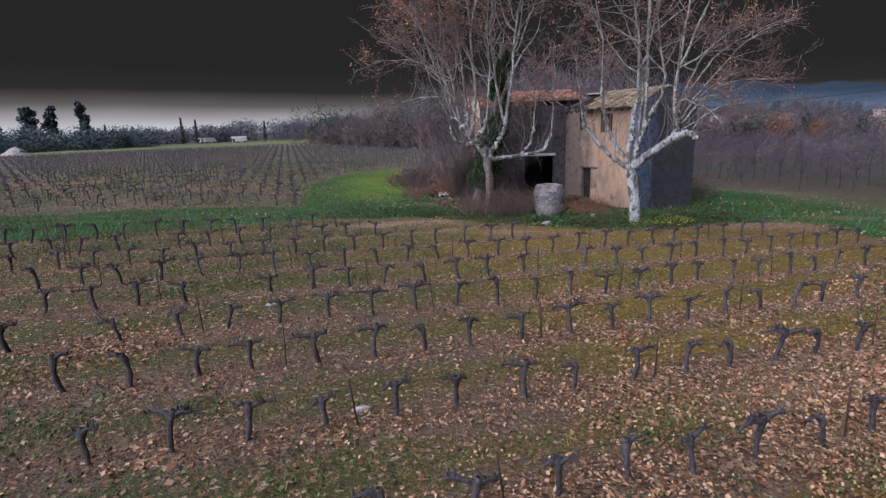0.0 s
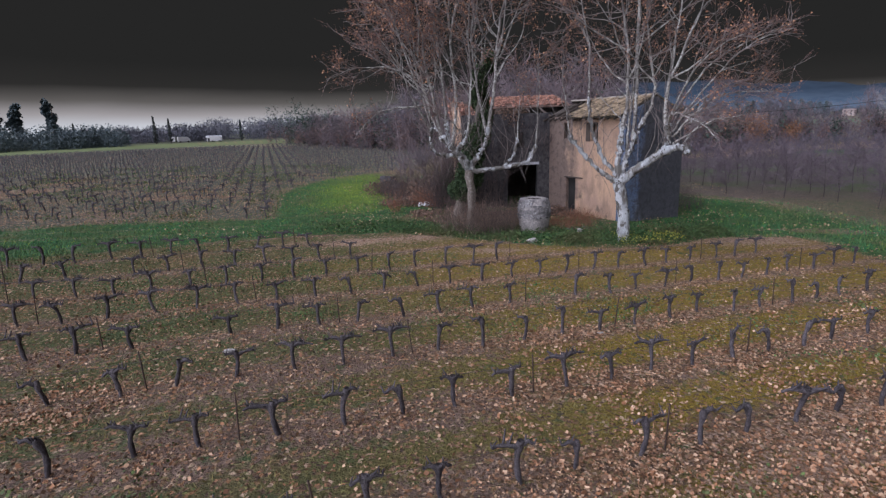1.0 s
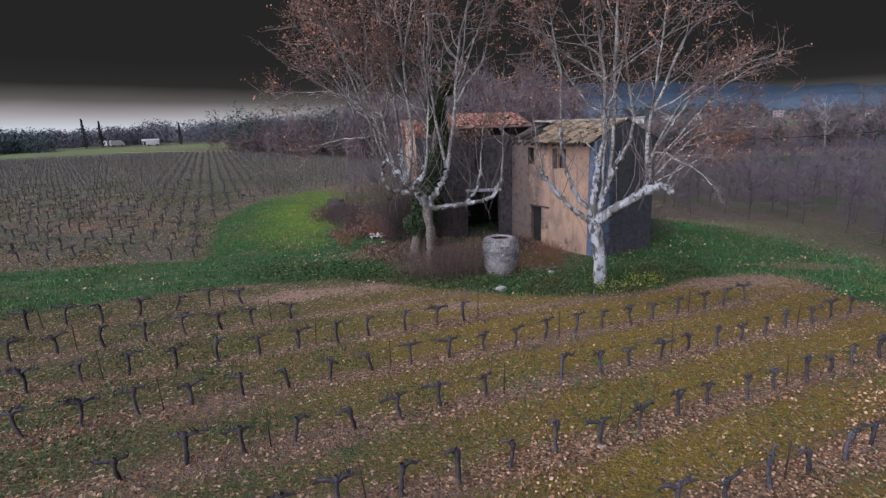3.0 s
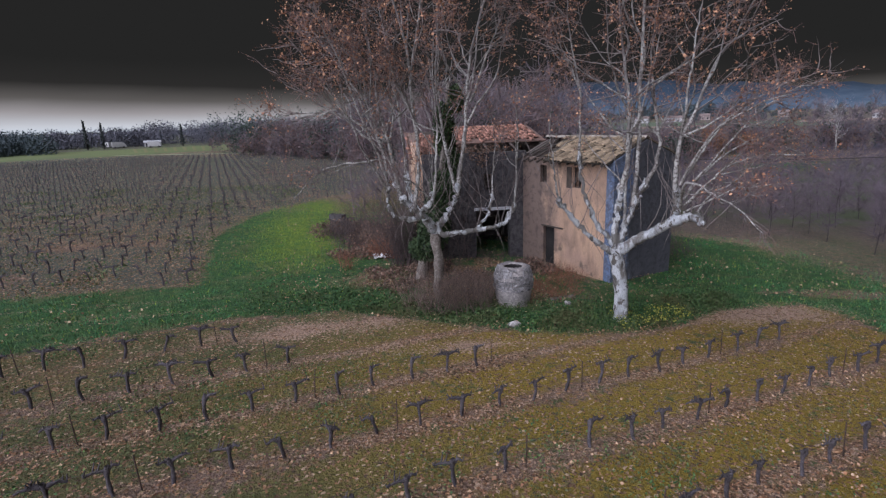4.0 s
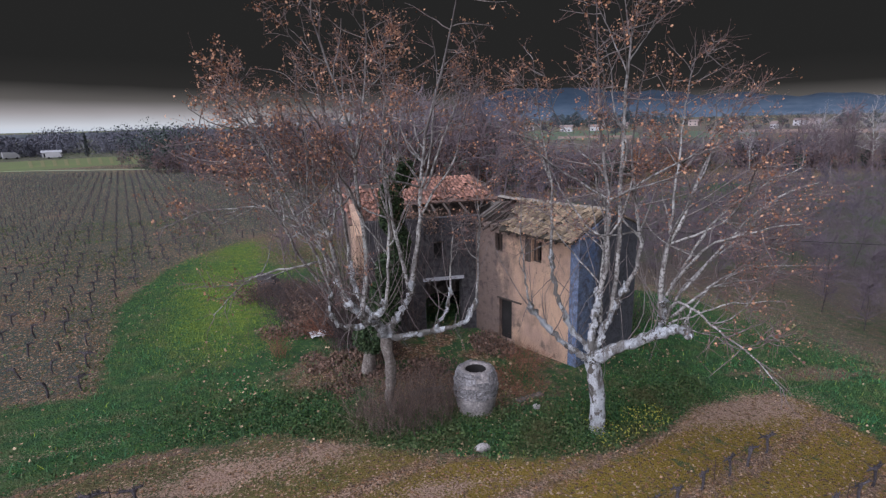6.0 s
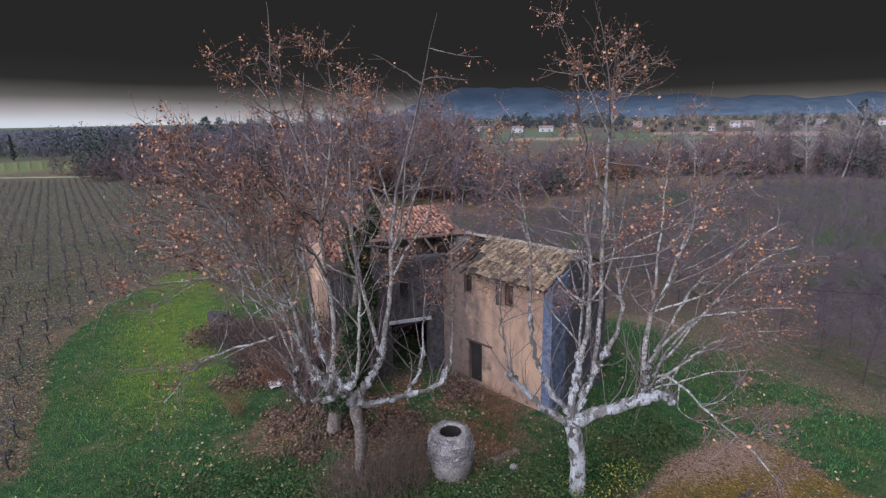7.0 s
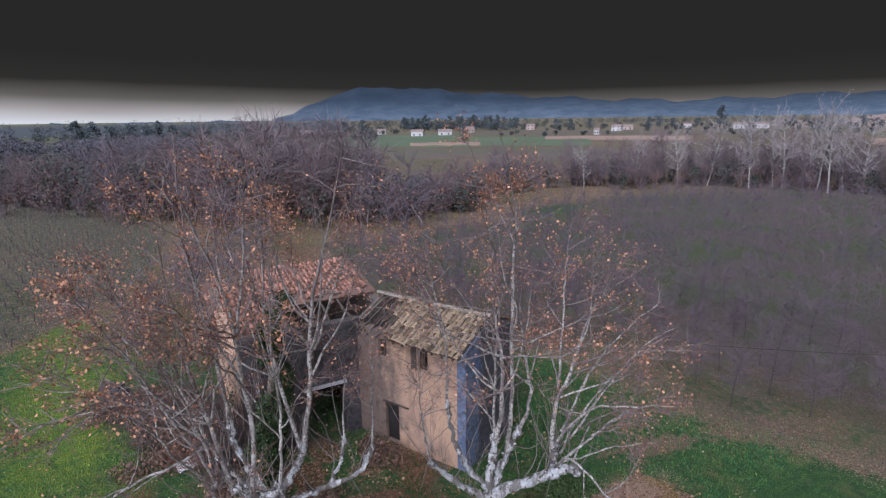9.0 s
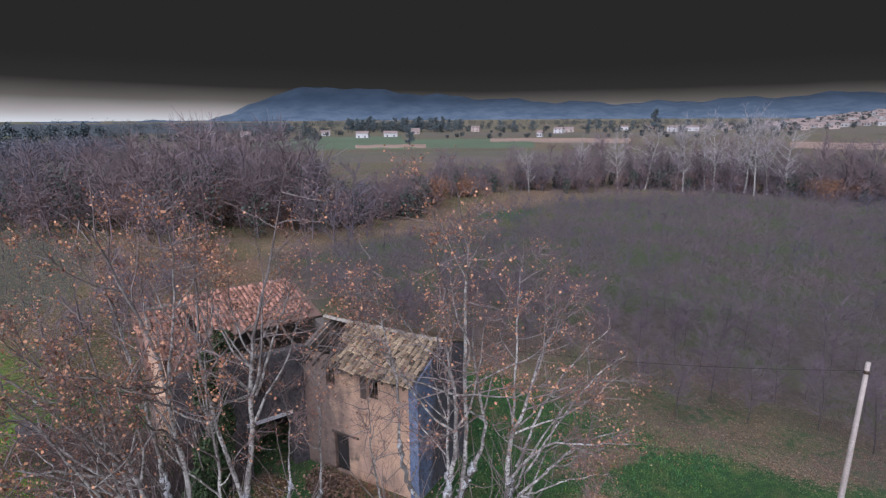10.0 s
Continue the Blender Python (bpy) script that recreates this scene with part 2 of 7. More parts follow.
# ---- mesh helpers ----
def mesh_data(name, verts, faces, mat, smooth=False):
    """A mesh from arrays; the faces all have the same number of corners."""
    me = bpy.data.meshes.new(name)
    verts = np.asarray(verts, dtype=np.float32).reshape(-1, 3)
    faces = np.asarray(faces, dtype=np.int32)
    n, k = faces.shape
    me.vertices.add(len(verts))
    me.vertices.foreach_set("co", verts.ravel())
    me.loops.add(n * k)
    me.loops.foreach_set("vertex_index", faces.ravel())
    me.polygons.add(n)
    me.polygons.foreach_set("loop_start", np.arange(0, n * k, k, dtype=np.int32))
    if smooth:
        me.polygons.foreach_set("use_smooth", np.ones(n, dtype=bool))
    me.update(calc_edges=True)
    me.validate()
    if mat:
        me.materials.append(mat)
    return me


def arr_part(name, vf, mat, parent=None, label="", smooth=False):
    ob = new(name, mesh_data(name, vf[0], vf[1], mat, smooth))
    ob.parent = parent
    if label:
        ob["label"] = label
    return ob


def part(name, bm, mat, parent=None, label="", smooth=False):
    me = bpy.data.meshes.new(name)
    bm.to_mesh(me)
    bm.free()
    if smooth:
        me.polygons.foreach_set("use_smooth", np.ones(len(me.polygons), dtype=bool))
    me.materials.append(mat)
    ob = new(name, me)
    ob.parent = parent
    if label:
        ob["label"] = label
    return ob


def empty(name, m=None):
    ob = new(name)
    if m is not None:
        ob.matrix_basis = m
    return ob


def join(items):
    vs, fs, base = [], [], 0
    for v, f in items:
        vs.append(v)
        fs.append(f + base)
        base += len(v)
    return np.concatenate(vs), np.concatenate(fs)


def tubes(P, R, sides=5):
    """Tapered tubes along M lines of N points: P is M x N x 3, R is M x N. Quads."""
    P, R = np.asarray(P, float), np.asarray(R, float)
    M, N = R.shape
    T = np.gradient(P, axis=1)
    T /= np.linalg.norm(T, axis=2, keepdims=True) + 1e-9
    ref = np.where(np.abs(T[:, :1, 2:3]) < 0.8, np.array([0, 0, 1.0]), np.array([1.0, 0.3, 0]))
    U = np.cross(T, np.broadcast_to(ref, T.shape))
    U /= np.linalg.norm(U, axis=2, keepdims=True) + 1e-9
    W = np.cross(T, U)
    a = np.arange(sides) * 2 * np.pi / sides
    ring = U[:, :, None] * np.cos(a)[None, None, :, None] + W[:, :, None] * np.sin(a)[None, None, :, None]
    V = (P[:, :, None] + ring * R[:, :, None, None]).reshape(-1, 3)
    m, n, k = np.meshgrid(np.arange(M), np.arange(N - 1), np.arange(sides), indexing="ij")
    i0 = m * N * sides + n * sides
    k2 = (k + 1) % sides
    F = np.stack([i0 + k, i0 + k2, i0 + sides + k2, i0 + sides + k], axis=-1).reshape(-1, 4)
    return V, F


def gnarl(vf, amp, freq):
    """Push the skin of a tube in and out by a few crossing waves, as on knotty old wood."""
    V, F = vf
    a, b, c = V[:, 0] * freq, V[:, 1] * freq, V[:, 2] * freq * 0.7
    w = np.stack([np.sin(b + 1.3 * np.sin(c)) + np.sin(c * 2.1 + a), np.sin(c + 1.7 * np.sin(a)) + np.sin(a * 1.9 + b), 0.6 * np.sin(a + b * 1.3)], 1)
    return V + amp * 0.5 * w, F


def smooth_line(pts, n):
    """n points along a smooth line through the given ones."""
    p = np.asarray(pts, float)
    q = np.vstack([2 * p[0] - p[1], p, 2 * p[-1] - p[-2]])
    out = []
    for s in np.linspace(0, len(p) - 1 - 1e-6, n):
        i = int(s)
        t = s - i
        a, b, c, d = q[i], q[i + 1], q[i + 2], q[i + 3]
        out.append(0.5 * (2 * b + (c - a) * t + (2 * a - 5 * b + 4 * c - d) * t * t + (3 * b - a - 3 * c + d) * t ** 3))
    return np.array(out)


def leaf_quads(P, size, rng, flat=0.0):
    """One folded leaf (two triangles) at each point; flat 1: lying on the ground."""
    n = len(P)
    d = rng.normal(size=(n, 3))
    d[:, 2] *= 1 - flat
    d /= np.linalg.norm(d, axis=1, keepdims=True) + 1e-9
    e = rng.normal(size=(n, 3))
    e[:, 2] *= 1 - flat
    e -= d * (e * d).sum(1, keepdims=True)
    e /= np.linalg.norm(e, axis=1, keepdims=True) + 1e-9
    s = size * rng.uniform(0.6, 1.3, (n, 1))
    nrm = np.cross(d, e)
    V = np.stack([P - d * s * 0.5, P + e * s * 0.42 + nrm * s * 0.12, P + d * s * 0.5, P - e * s * 0.42 + nrm * s * 0.12], axis=1)
    F = np.arange(n * 4).reshape(n, 4)
    return V.reshape(-1, 3), F


def ribbons(A, B, w, rng):
    """Far twigs: one narrow tapering blade from A to B each."""
    s = np.cross(B - A, rng.normal(size=A.shape))
    s /= np.linalg.norm(s, axis=1, keepdims=True) + 1e-9
    w = np.asarray(w).reshape(-1, 1)
    V = np.stack([A - s * w, A + s * w, B + s * w * 0.4, B - s * w * 0.4], axis=1)
    return V.reshape(-1, 3), np.arange(len(A) * 4).reshape(-1, 4)


def blades(P, h, w, rng, lean=0.35):
    """Grass blades: narrow upright triangles drawn as thin quads."""
    n = len(P)
    a = rng.uniform(0, 2 * np.pi, n)
    s = np.stack([np.cos(a), np.sin(a), np.zeros(n)], 1)
    hh = h * rng.uniform(0.5, 1.4, (n, 1))
    tip = P + np.array([0, 0, 1.0]) * hh + rng.normal(size=(n, 3)) * lean * hh * np.array([1, 1, 0.2])
    ww = w * rng.uniform(0.6, 1.3, (n, 1))
    V = np.stack([P - s * ww, P + s * ww, tip + s * ww * 0.2, tip - s * ww * 0.2], axis=1)
    return V.reshape(-1, 3), np.arange(n * 4).reshape(n, 4)


def box_bm(bm, x0, x1, y0, y1, z0, z1, m=None):
    vs = [bm.verts.new(c) for c in ((x0, y0, z0), (x1, y0, z0), (x1, y1, z0), (x0, y1, z0), (x0, y0, z1), (x1, y0, z1), (x1, y1, z1), (x0, y1, z1))]
    for f in ((3, 2, 1, 0), (4, 5, 6, 7), (0, 1, 5, 4), (1, 2, 6, 5), (2, 3, 7, 6), (3, 0, 4, 7)):
        bm.faces.new([vs[i] for i in f])
    if m is not None:
        for v in vs:
            v.co = m @ v.co
    return vs


def vnoise(x, y, s, seed=0):
    """Smooth value noise 0..1 on the plan, cell size s."""
    x, y = np.asarray(x, float) / s + seed * 17.3, np.asarray(y, float) / s - seed * 9.1
    xi, yi = np.floor(x), np.floor(y)
    fx, fy = x - xi, y - yi
    fx, fy = fx * fx * (3 - 2 * fx), fy * fy * (3 - 2 * fy)
    def h(a, b):
        v = np.sin(a * 127.1 + b * 311.7 + seed * 74.7) * 43758.5453
        return v - np.floor(v)
    return (h(xi, yi) * (1 - fx) + h(xi + 1, yi) * fx) * (1 - fy) + (h(xi, yi + 1) * (1 - fx) + h(xi + 1, yi + 1) * fx) * fy


def bend(start, direction, length, n, rng, wob=0.05, up=0.0):
    """Lines growing from start points: arrays M x n x 3. up: how strongly they turn upwards."""
    M = len(start)
    d = direction / (np.linalg.norm(direction, axis=1, keepdims=True) + 1e-9)
    P = np.zeros((M, n, 3))
    P[:, 0] = start
    step = (length / (n - 1))[:, None]
    upv = np.asarray(up).reshape(-1, 1) if np.ndim(up) else up
    for i in range(1, n):
        d = d + rng.normal(size=(M, 3)) * wob + np.array([0, 0, 1.0]) * upv / n
        d /= np.linalg.norm(d, axis=1, keepdims=True)
        P[:, i] = P[:, i - 1] + d * step
    return P


def cloud(center, radii, n, rng, shell=0.45):
    d = rng.normal(size=(n, 3))
    d /= np.linalg.norm(d, axis=1, keepdims=True)
    r = rng.uniform(shell, 1, (n, 1)) ** 0.6
    return np.asarray(center) + d * r * np.asarray(radii)


# ---- the lie of the land ----
ROW_SLOPE, ROW_FIRST, ROW_STEP = 0.28, 8.79, 2.67
EDGE_X = [-60, -25, -12, -9, -5.2, -1.3, 2.6, 6.5, 9.8, 12.2, 14.3, 18.6, 19.4]
EDGE_Y = [14.0, 24.0, 28.8, 30.3, 31.5, 31.4, 29.5, 28.0, 27.7, 28.3, 29.4, 29.7, 27.8]


def height(x, y):
    x, y = np.asarray(x, float), np.asarray(y, float)
    z = 0.2 - np.tanh(x / 30.0)
    z = z + 0.25 * np.exp(-((x - 6) ** 2 + (y - 33) ** 2) / 60.0) * 0.6
    far = np.clip((np.hypot(x, y) - 60) / 200.0, 0, 1)
    z = z + far * (vnoise(x, y, 70, 3) - 0.5) * 0.6
    near = np.exp(-(np.hypot(x, y - 25) / 60.0) ** 2)
    z = z + near * ((vnoise(x, y, 3.0, 1) - 0.5) * 0.10 + (vnoise(x, y, 0.9, 2) - 0.5) * 0.05)
    return z


def field_edge(x):
    return np.interp(x, EDGE_X, EDGE_Y)


def in_vineyard(x, y):
    """Signed: positive inside the near vineyard."""
    right = 19.2 + (28.0 - y) * -0.05 + np.clip(24 - y, 0, 50) * 0.35
    return np.minimum(field_edge(x) - y, right - x)


def left_edge(y):
    return np.interp(y, [33, 36, 42, 48, 56, 60, 65, 70, 80, 100, 118, 135, 160], [-7.9, -8.3, -9.4, -10.8, -10.2, -8.8, -5.6, -2.6, 1.0, 4.0, 0.0, -11.0, -21.0])


def in_left(x, y):
    near = np.interp(x, [-60, -25, -17, -8.4], [22, 33.6, 35.4, 36.4])
    return np.minimum(left_edge(y) - x, np.minimum(y - near, 152 - 0.45 * x * 0 - y + np.clip(-x - 12, 0, 80) * 0.35))


def orchard_sd(x, y):
    """Positive inside the bare orchard."""
    a = x - np.interp(y, [10, 22, 28, 32, 41, 50, 95], [33, 30, 27.2, 25.6, 25.0, 17.0, 22.0])
    far = np.interp(x, [0, 33, 50, 70, 100, 117, 125, 160], [84, 82, 84, 92, 86, 78, 62, 34])
    return np.minimum(a, far - y)


def ground():
    def axis(lo, hi, fine, out):
        c = list(np.arange(lo, hi + fine, fine))
        s = fine
        a, b = c[0], c[-1]
        pre, post = [], []
        while a > -out or b < out:
            s *= 1.22
            a -= s
            b += s
            pre.append(a)
            post.append(b)
        return np.array(pre[::-1] + c + post)
    xs, ys = axis(-26, 42, 0.25, 4800), axis(4, 54, 0.25, 4800)
    X, Y = np.meshgrid(xs, ys, indexing="xy")
    Z = height(X, Y)
    iv, il = in_vineyard(X, Y), in_left(X, Y)
    k = (Y - ROW_SLOPE * X - ROW_FIRST) / ROW_STEP
    row = np.abs(k - np.round(k)) * ROW_STEP
    Z = Z + np.clip(iv, 0, 1) * (0.06 * np.exp(-(row / 0.45) ** 2))
    nx, ny = len(xs), len(ys)
    V = np.stack([X, Y, Z], -1).reshape(-1, 3)
    i = (np.arange(ny - 1)[:, None] * nx + np.arange(nx - 1)[None, :]).ravel()
    F = np.stack([i, i + 1, i + nx + 1, i + nx], 1)
    me = mesh_data("ground", V, F, M_GROUND, True)
    n1, n2 = vnoise(X, Y, 2.5, 5), vnoise(X, Y, 7.0, 6)
    sm = lambda v, w: np.clip(v / w + 0.5, 0, 1)
    grass = (1 - sm(iv, 1.2)) * (1 - sm(il, 1.5))
    orch = sm(orchard_sd(X, Y), 3.0)
    far_field = sm(Y - 150 - np.clip(-X - 12, 0, 80) * 0.35, 8.0)
    edge = orch * np.exp(-(np.clip(orchard_sd(X, Y), 0, 99) / 11.0) ** 2) * (0.3 + 0.9 * n2) * (Y < 60)
    grass = grass * (1 - orch) + 0.5 * edge
    bright = grass * np.exp(-((X + 4.4 + (Y - 44) * 0.06) / 3.0) ** 2) * sm(Y - 40, 7) * (1 - sm(Y - 66, 26)) * (0.80 + 0.65 * n1)
    under = np.exp(-(((X - 5.2) / 5.8) ** 2 + ((Y - 35.6) / 4.4) ** 2)) * (0.65 + n1)
    grass = grass * (1 - 0.85 * np.clip(under * 1.4, 0, 1) * np.clip(vnoise(X, Y, 1.1, 7) * 1.5, 0.2, 1))
    ragged = 0.45 + 0.8 * vnoise(X, Y, 1.3, 41) * (0.5 + vnoise(X, Y, 0.5, 42))
    pale = 1.30 * ragged * np.exp(-(((X - 16.3) / 3.2) ** 2 + ((Y - 28.7) / 1.15) ** 2)) + 1.25 * ragged * np.exp(-(((X + 2.0 + 0.8 * (Y - 30)) / 4.6) ** 2 + ((Y - 30.0 - 0.10 * X) / 0.85) ** 2)) + 0.9 * ragged * np.exp(-(((X - 3.2) / 2.6) ** 2 + ((Y - 27.2) / 0.55) ** 2))
    pale = pale + 0.9 * np.exp(-((Y - ROW_SLOPE * X - 10.3) / 0.75) ** 2 - ((X - 8.5) / 4.5) ** 2) * (0.5 + n1)
    track = np.exp(-(((Y - 33.2 - 0.1 * X) / 0.35) ** 2)) + np.exp(-(((Y - 34.9 - 0.1 * X) / 0.3) ** 2))
    pale = pale * 0.9 + 0.32 * track * (X < -6) + 0.42 * sm(iv, 1) * np.exp(-(row / 0.30) ** 2) * np.clip(2.2 * n2 - 0.5, 0, 1)
    verge = np.exp(-((orchard_sd(X, Y) + 0.4 + 3 * (Y > 60)) / np.where(Y > 60, 5.0, 2.0)) ** 2) * (X > 20) * (0.3 + n1)
    pale = pale + 0.42 * verge
    lawn = np.exp(-(((X - 66) / 13.0) ** 2 + ((Y - 84) / 5.0) ** 2)) * (0.4 + n1)
    ditch = np.exp(-((Y - 30.5 + 0.22 * (X - 20) + 1.2 * (n2 - 0.5)) / 0.8) ** 2) * (X > 17.5) * (0.4 + n1)
    grass = grass * (1 - 0.6 * np.clip(verge, 0, 1))
    moss = sm(iv, 1.0) * (0.18 + 0.80 * (row / 1.3) + 0.45 * (n1 - 0.5) + 0.25 * np.clip((Y - 16) / 12, -0.6, 1))
    moss = moss + sm(il, 2) * (0.78 + 0.9 * (n1 - 0.5) + 0.6 * (n2 - 0.5) + 0.3 * np.clip((Y - 60) / 40, 0, 1))
    litter = sm(iv, 1.0) * (0.95 * np.exp(-(row / 0.5) ** 2) * np.clip(1.25 - Y / 45 + 0.5 * (n1 - 0.5), 0.35, 1) * np.clip(0.85 + X / 16, 0.5, 1) * (0.45 + 0.9 * n1) + 0.5 * (n2 - 0.48) + np.clip((15 - Y) / 20, -0.3, 0.4) * np.clip(0.4 + X / 12, 0, 1.2)) + under * 0.8
    litter = litter + sm(il, 2) * (0.30 * n2 + 0.35 * np.clip((62 - Y) / 26, 0, 1) * n1)
    n3 = vnoise(X, Y, 45, 8)
    dull = np.clip(orch * (1 - 0.6 * edge) + (0.35 + 0.5 * n3) * sm(np.hypot(X, Y - 30) - 125, 30) * (1 - sm(il, 2)) + 0.12 * sm(Y - 56 - np.clip(-X, 0, 40) * 1.5, 8) * (X > -14), 0, 1)
    dull = np.clip(dull - lawn, 0, 1)
    ochre = np.clip(0.15 + (X + 3) / 13.0 + 0.9 * (n2 - 0.5), 0, 1) * sm(iv, 1.0)
    back = sm(Y - 54 + 8 * (n2 - 0.5) - np.clip(-X, 0, 40) * 1.2, 10) * sm(X + 14, 7) * (1 - sm(il, 2))
    grass = grass * (1 - 0.8 * back) * (1 - 0.45 * sm(Y - 58, 24))
    moss = moss + back * (0.2 + 0.7 * n2)
    litter = litter + back * 0.7 * (1 - n2)
    grass = np.clip(grass * (1 - 0.75 * np.clip(ditch, 0, 1)) + lawn, 0, 1)
    grass = grass * (1 - 0.30 * (X < -9) * sm(35.2 - Y, 2) * np.clip(n1 * 1.6, 0, 1))
    for key, chans in (("zone", (grass, np.clip(pale, 0, 1), np.clip(bright, 0, 1))), ("cover", (np.clip(moss, 0, 1), np.clip(litter, 0, 1), dull))):
        at = me.attributes.new(key, "FLOAT_COLOR", "POINT")
        col = np.stack([*chans, ochre if key == "cover" else sm(il, 2)], -1).astype(np.float32)
        at.data.foreach_set("color", col.ravel())
    ob = new("ground", me)
    return tagged(ob, "vineyard earth with leaf litter, weeds and bright green grass", "ground", kind="structure")


ground()

# ---- grapevines ----
def vine_shape(rng, arms):
    """A gnarled trunk with a swollen head, and its short cordon arms with spurs."""
    h = rng.uniform(0.64, 0.74)
    lean = rng.normal(size=2) * 0.035
    t = np.linspace(0, 1, 8)
    P = np.stack([lean[0] * t + 0.025 * np.sin(t * 5 + rng.uniform(0, 6)), lean[1] * t + 0.025 * np.sin(t * 6 + rng.uniform(0, 6)), -0.06 + t * (h + 0.06)], 1)
    R = np.interp(t, [0, 0.15, 0.6, 0.85, 1.0], [0.060, 0.043, 0.041, 0.070, 0.050]) * rng.uniform(0.82, 1.18, 8)
    trunk = gnarl(tubes(P[None], R[None], 8), 0.012, 31)
    out = []
    for side in arms:
        a = rng.uniform(-0.35, 0.35) + (0 if side > 0 else np.pi)
        n = 6
        s = np.linspace(0, 1, n)
        L = rng.uniform(0.20, 0.50)
        A = np.stack([P[-2, 0] + np.cos(a) * L * s, P[-2, 1] + np.sin(a) * L * s * 0.8, P[-2, 2] + 0.06 * np.sin(s * 3) + rng.uniform(-0.02, 0.08) * s + rng.normal(size=n) * 0.008], 1)
        items = [gnarl(tubes(A[None], np.linspace(0.052, 0.020, n)[None] * rng.uniform(0.8, 1.3, (1, n)), 6), 0.012, 37)]
        for _ in range(5):
            j = rng.integers(1, n)
            b = A[j]
            d = np.array([rng.normal() * 0.4, rng.normal() * 0.4, rng.uniform(0.5, 1.0)]) * rng.uniform(0.07, 0.20)
            items.append(tubes(np.stack([b, b + d * 0.5, b + d])[None], np.array([[0.022, 0.016, 0.009]]), 4))
        out.append(join(items))
    return trunk, out


vine_rng = np.random.default_rng(11)
VINES = []
for arms in ((1, -1), (1, -1), (1, -1), (1,), (-1,), (1, -1, 1)):
    trunk, out = vine_shape(vine_rng, arms)
    VINES.append((mesh_data("trunk", *trunk, M_VINE, True), [mesh_data("arm", *o, M_VINE, True) for o in out], trunk, out))
ROW_ANGLE = math.degrees(math.atan(ROW_SLOPE))
vine_spots, stake_spots = [], []
ROW_END = {8: -4.3, 7: -2.7, 6: 4.2, 5: 15.6}  # where the upper rows stop short of the headland
for k in range(-1, 9):
    y0 = ROW_FIRST + ROW_STEP * k
    phase = {0: 1.57, 1: -5.05, 2: -6.84, 6: -1.02, 7: -9.39}.get(k, vine_rng.uniform(0, 1.1)) % 1.108
    for n in range(-34, 42):
        x = phase + n * 1.108
        y = y0 + ROW_SLOPE * x
        if in_vineyard(x, y) < 0.6 or y < 3.5 or abs(x) > 0.9 * y + 14 or x > ROW_END.get(k, 99):
            continue
        if vine_rng.random() < 0.05:
            continue
        vine_spots.append((x + vine_rng.normal() * 0.05, y + vine_rng.normal() * 0.05, k, n))
        if (n + 2 * k) % 5 == 0:
            stake_spots.append((x + 0.5, y + 0.14))
vine_spots.sort(key=lambda s: math.hypot(s[0] - 1, s[1] - 14))
rest_v = []
for i, (x, y, k, n) in enumerate(vine_spots):
    trunk_me, arm_mes, trunk, out = VINES[int(vine_rng.integers(len(VINES)))]
    s = vine_rng.uniform(0.90, 1.08)
    m = pose(x, y, float(height(x, y)) + 0.03, vine_rng.normal() * 3, vine_rng.normal() * 4, ROW_ANGLE + vine_rng.normal() * 10 + (180 if vine_rng.random() < 0.5 else 0)) @ Matrix.Scale(s, 4)
    if i < 290:
        v = tagged(empty("grapevine", m), "gnarled dark pruned grapevine standing in leaf litter", "grapevine", "vines of the near vineyard")
        for nm, me in [("trunk", trunk_me)] + [("arm", a) for a in arm_mes]:
            new(nm, me).parent = v
    else:
        mm = np.array(m)
        for vf in [trunk] + out:
            rest_v.append((vf[0] @ mm[:3, :3].T + mm[:3, 3], vf[1]))
if rest_v:
    tagged(arr_part("grapevines", join(rest_v), M_VINE, smooth=True), "rows of pruned dark grapevines at the vineyard's edge", "grapevines", kind="stuff")
stake_me = mesh_data("vine_stake", *tubes(np.array([[[0, 0, -0.15], [0, 0, 0.4], [0.004, 0, 0.93], [0.004, 0, 0.94]]]), np.array([[0.017, 0.017, 0.016, 0.004]]), 6), M_STAKE)
for x, y in stake_spots:
    ob = new("vine_stake", stake_me)
    ob.matrix_basis = pose(x, y, float(height(x, y)), vine_rng.normal() * 3, vine_rng.normal() * 3, vine_rng.uniform(0, 360))
    tagged(ob, "thin rusty metal stake in a vine row", "stake", "stakes of the near vineyard")

# one trellis wire along each row
for k in range(-1, 9):
    xs = [v[0] for v in vine_spots if v[2] == k]
    if len(xs) < 4:
        continue
    x = np.linspace(min(xs), max(xs), 40)
    y = ROW_FIRST + ROW_STEP * k + ROW_SLOPE * x
    line = np.stack([x, y, height(x, y) + 0.70 + 0.025 * np.sin(x * 1.9)], 1)
    tagged(arr_part("trellis_wire", tubes(line[None], np.full((1, 40), 0.006), 4), M_WIRE), "thin slack wire strung along a vine row", "wire", "wires of the near vineyard")

# the vineyard beyond the grass track, planted on the same grid
def far_vine(rng):
    h = rng.uniform(0.7, 0.85)
    t = np.linspace(0, 1, 4)
    P = np.stack([0.04 * np.sin(t * 4 + rng.uniform(0, 6)), 0.04 * np.sin(t * 5), t * h], 1)
    items = [tubes(P[None], np.array([[0.07, 0.05, 0.055, 0.04]]), 4)]
    for a in (1, -1):
        L = rng.uniform(0.3, 0.55)
        A = np.array([[0, 0, h * 0.93], [a * L * 0.5, rng.normal() * 0.05, h + 0.05], [a * L, rng.normal() * 0.08, h + rng.uniform(0, 0.14)]])
        items.append(tubes(A[None], np.array([[0.045, 0.034, 0.016]]), 3))
    return join(items)


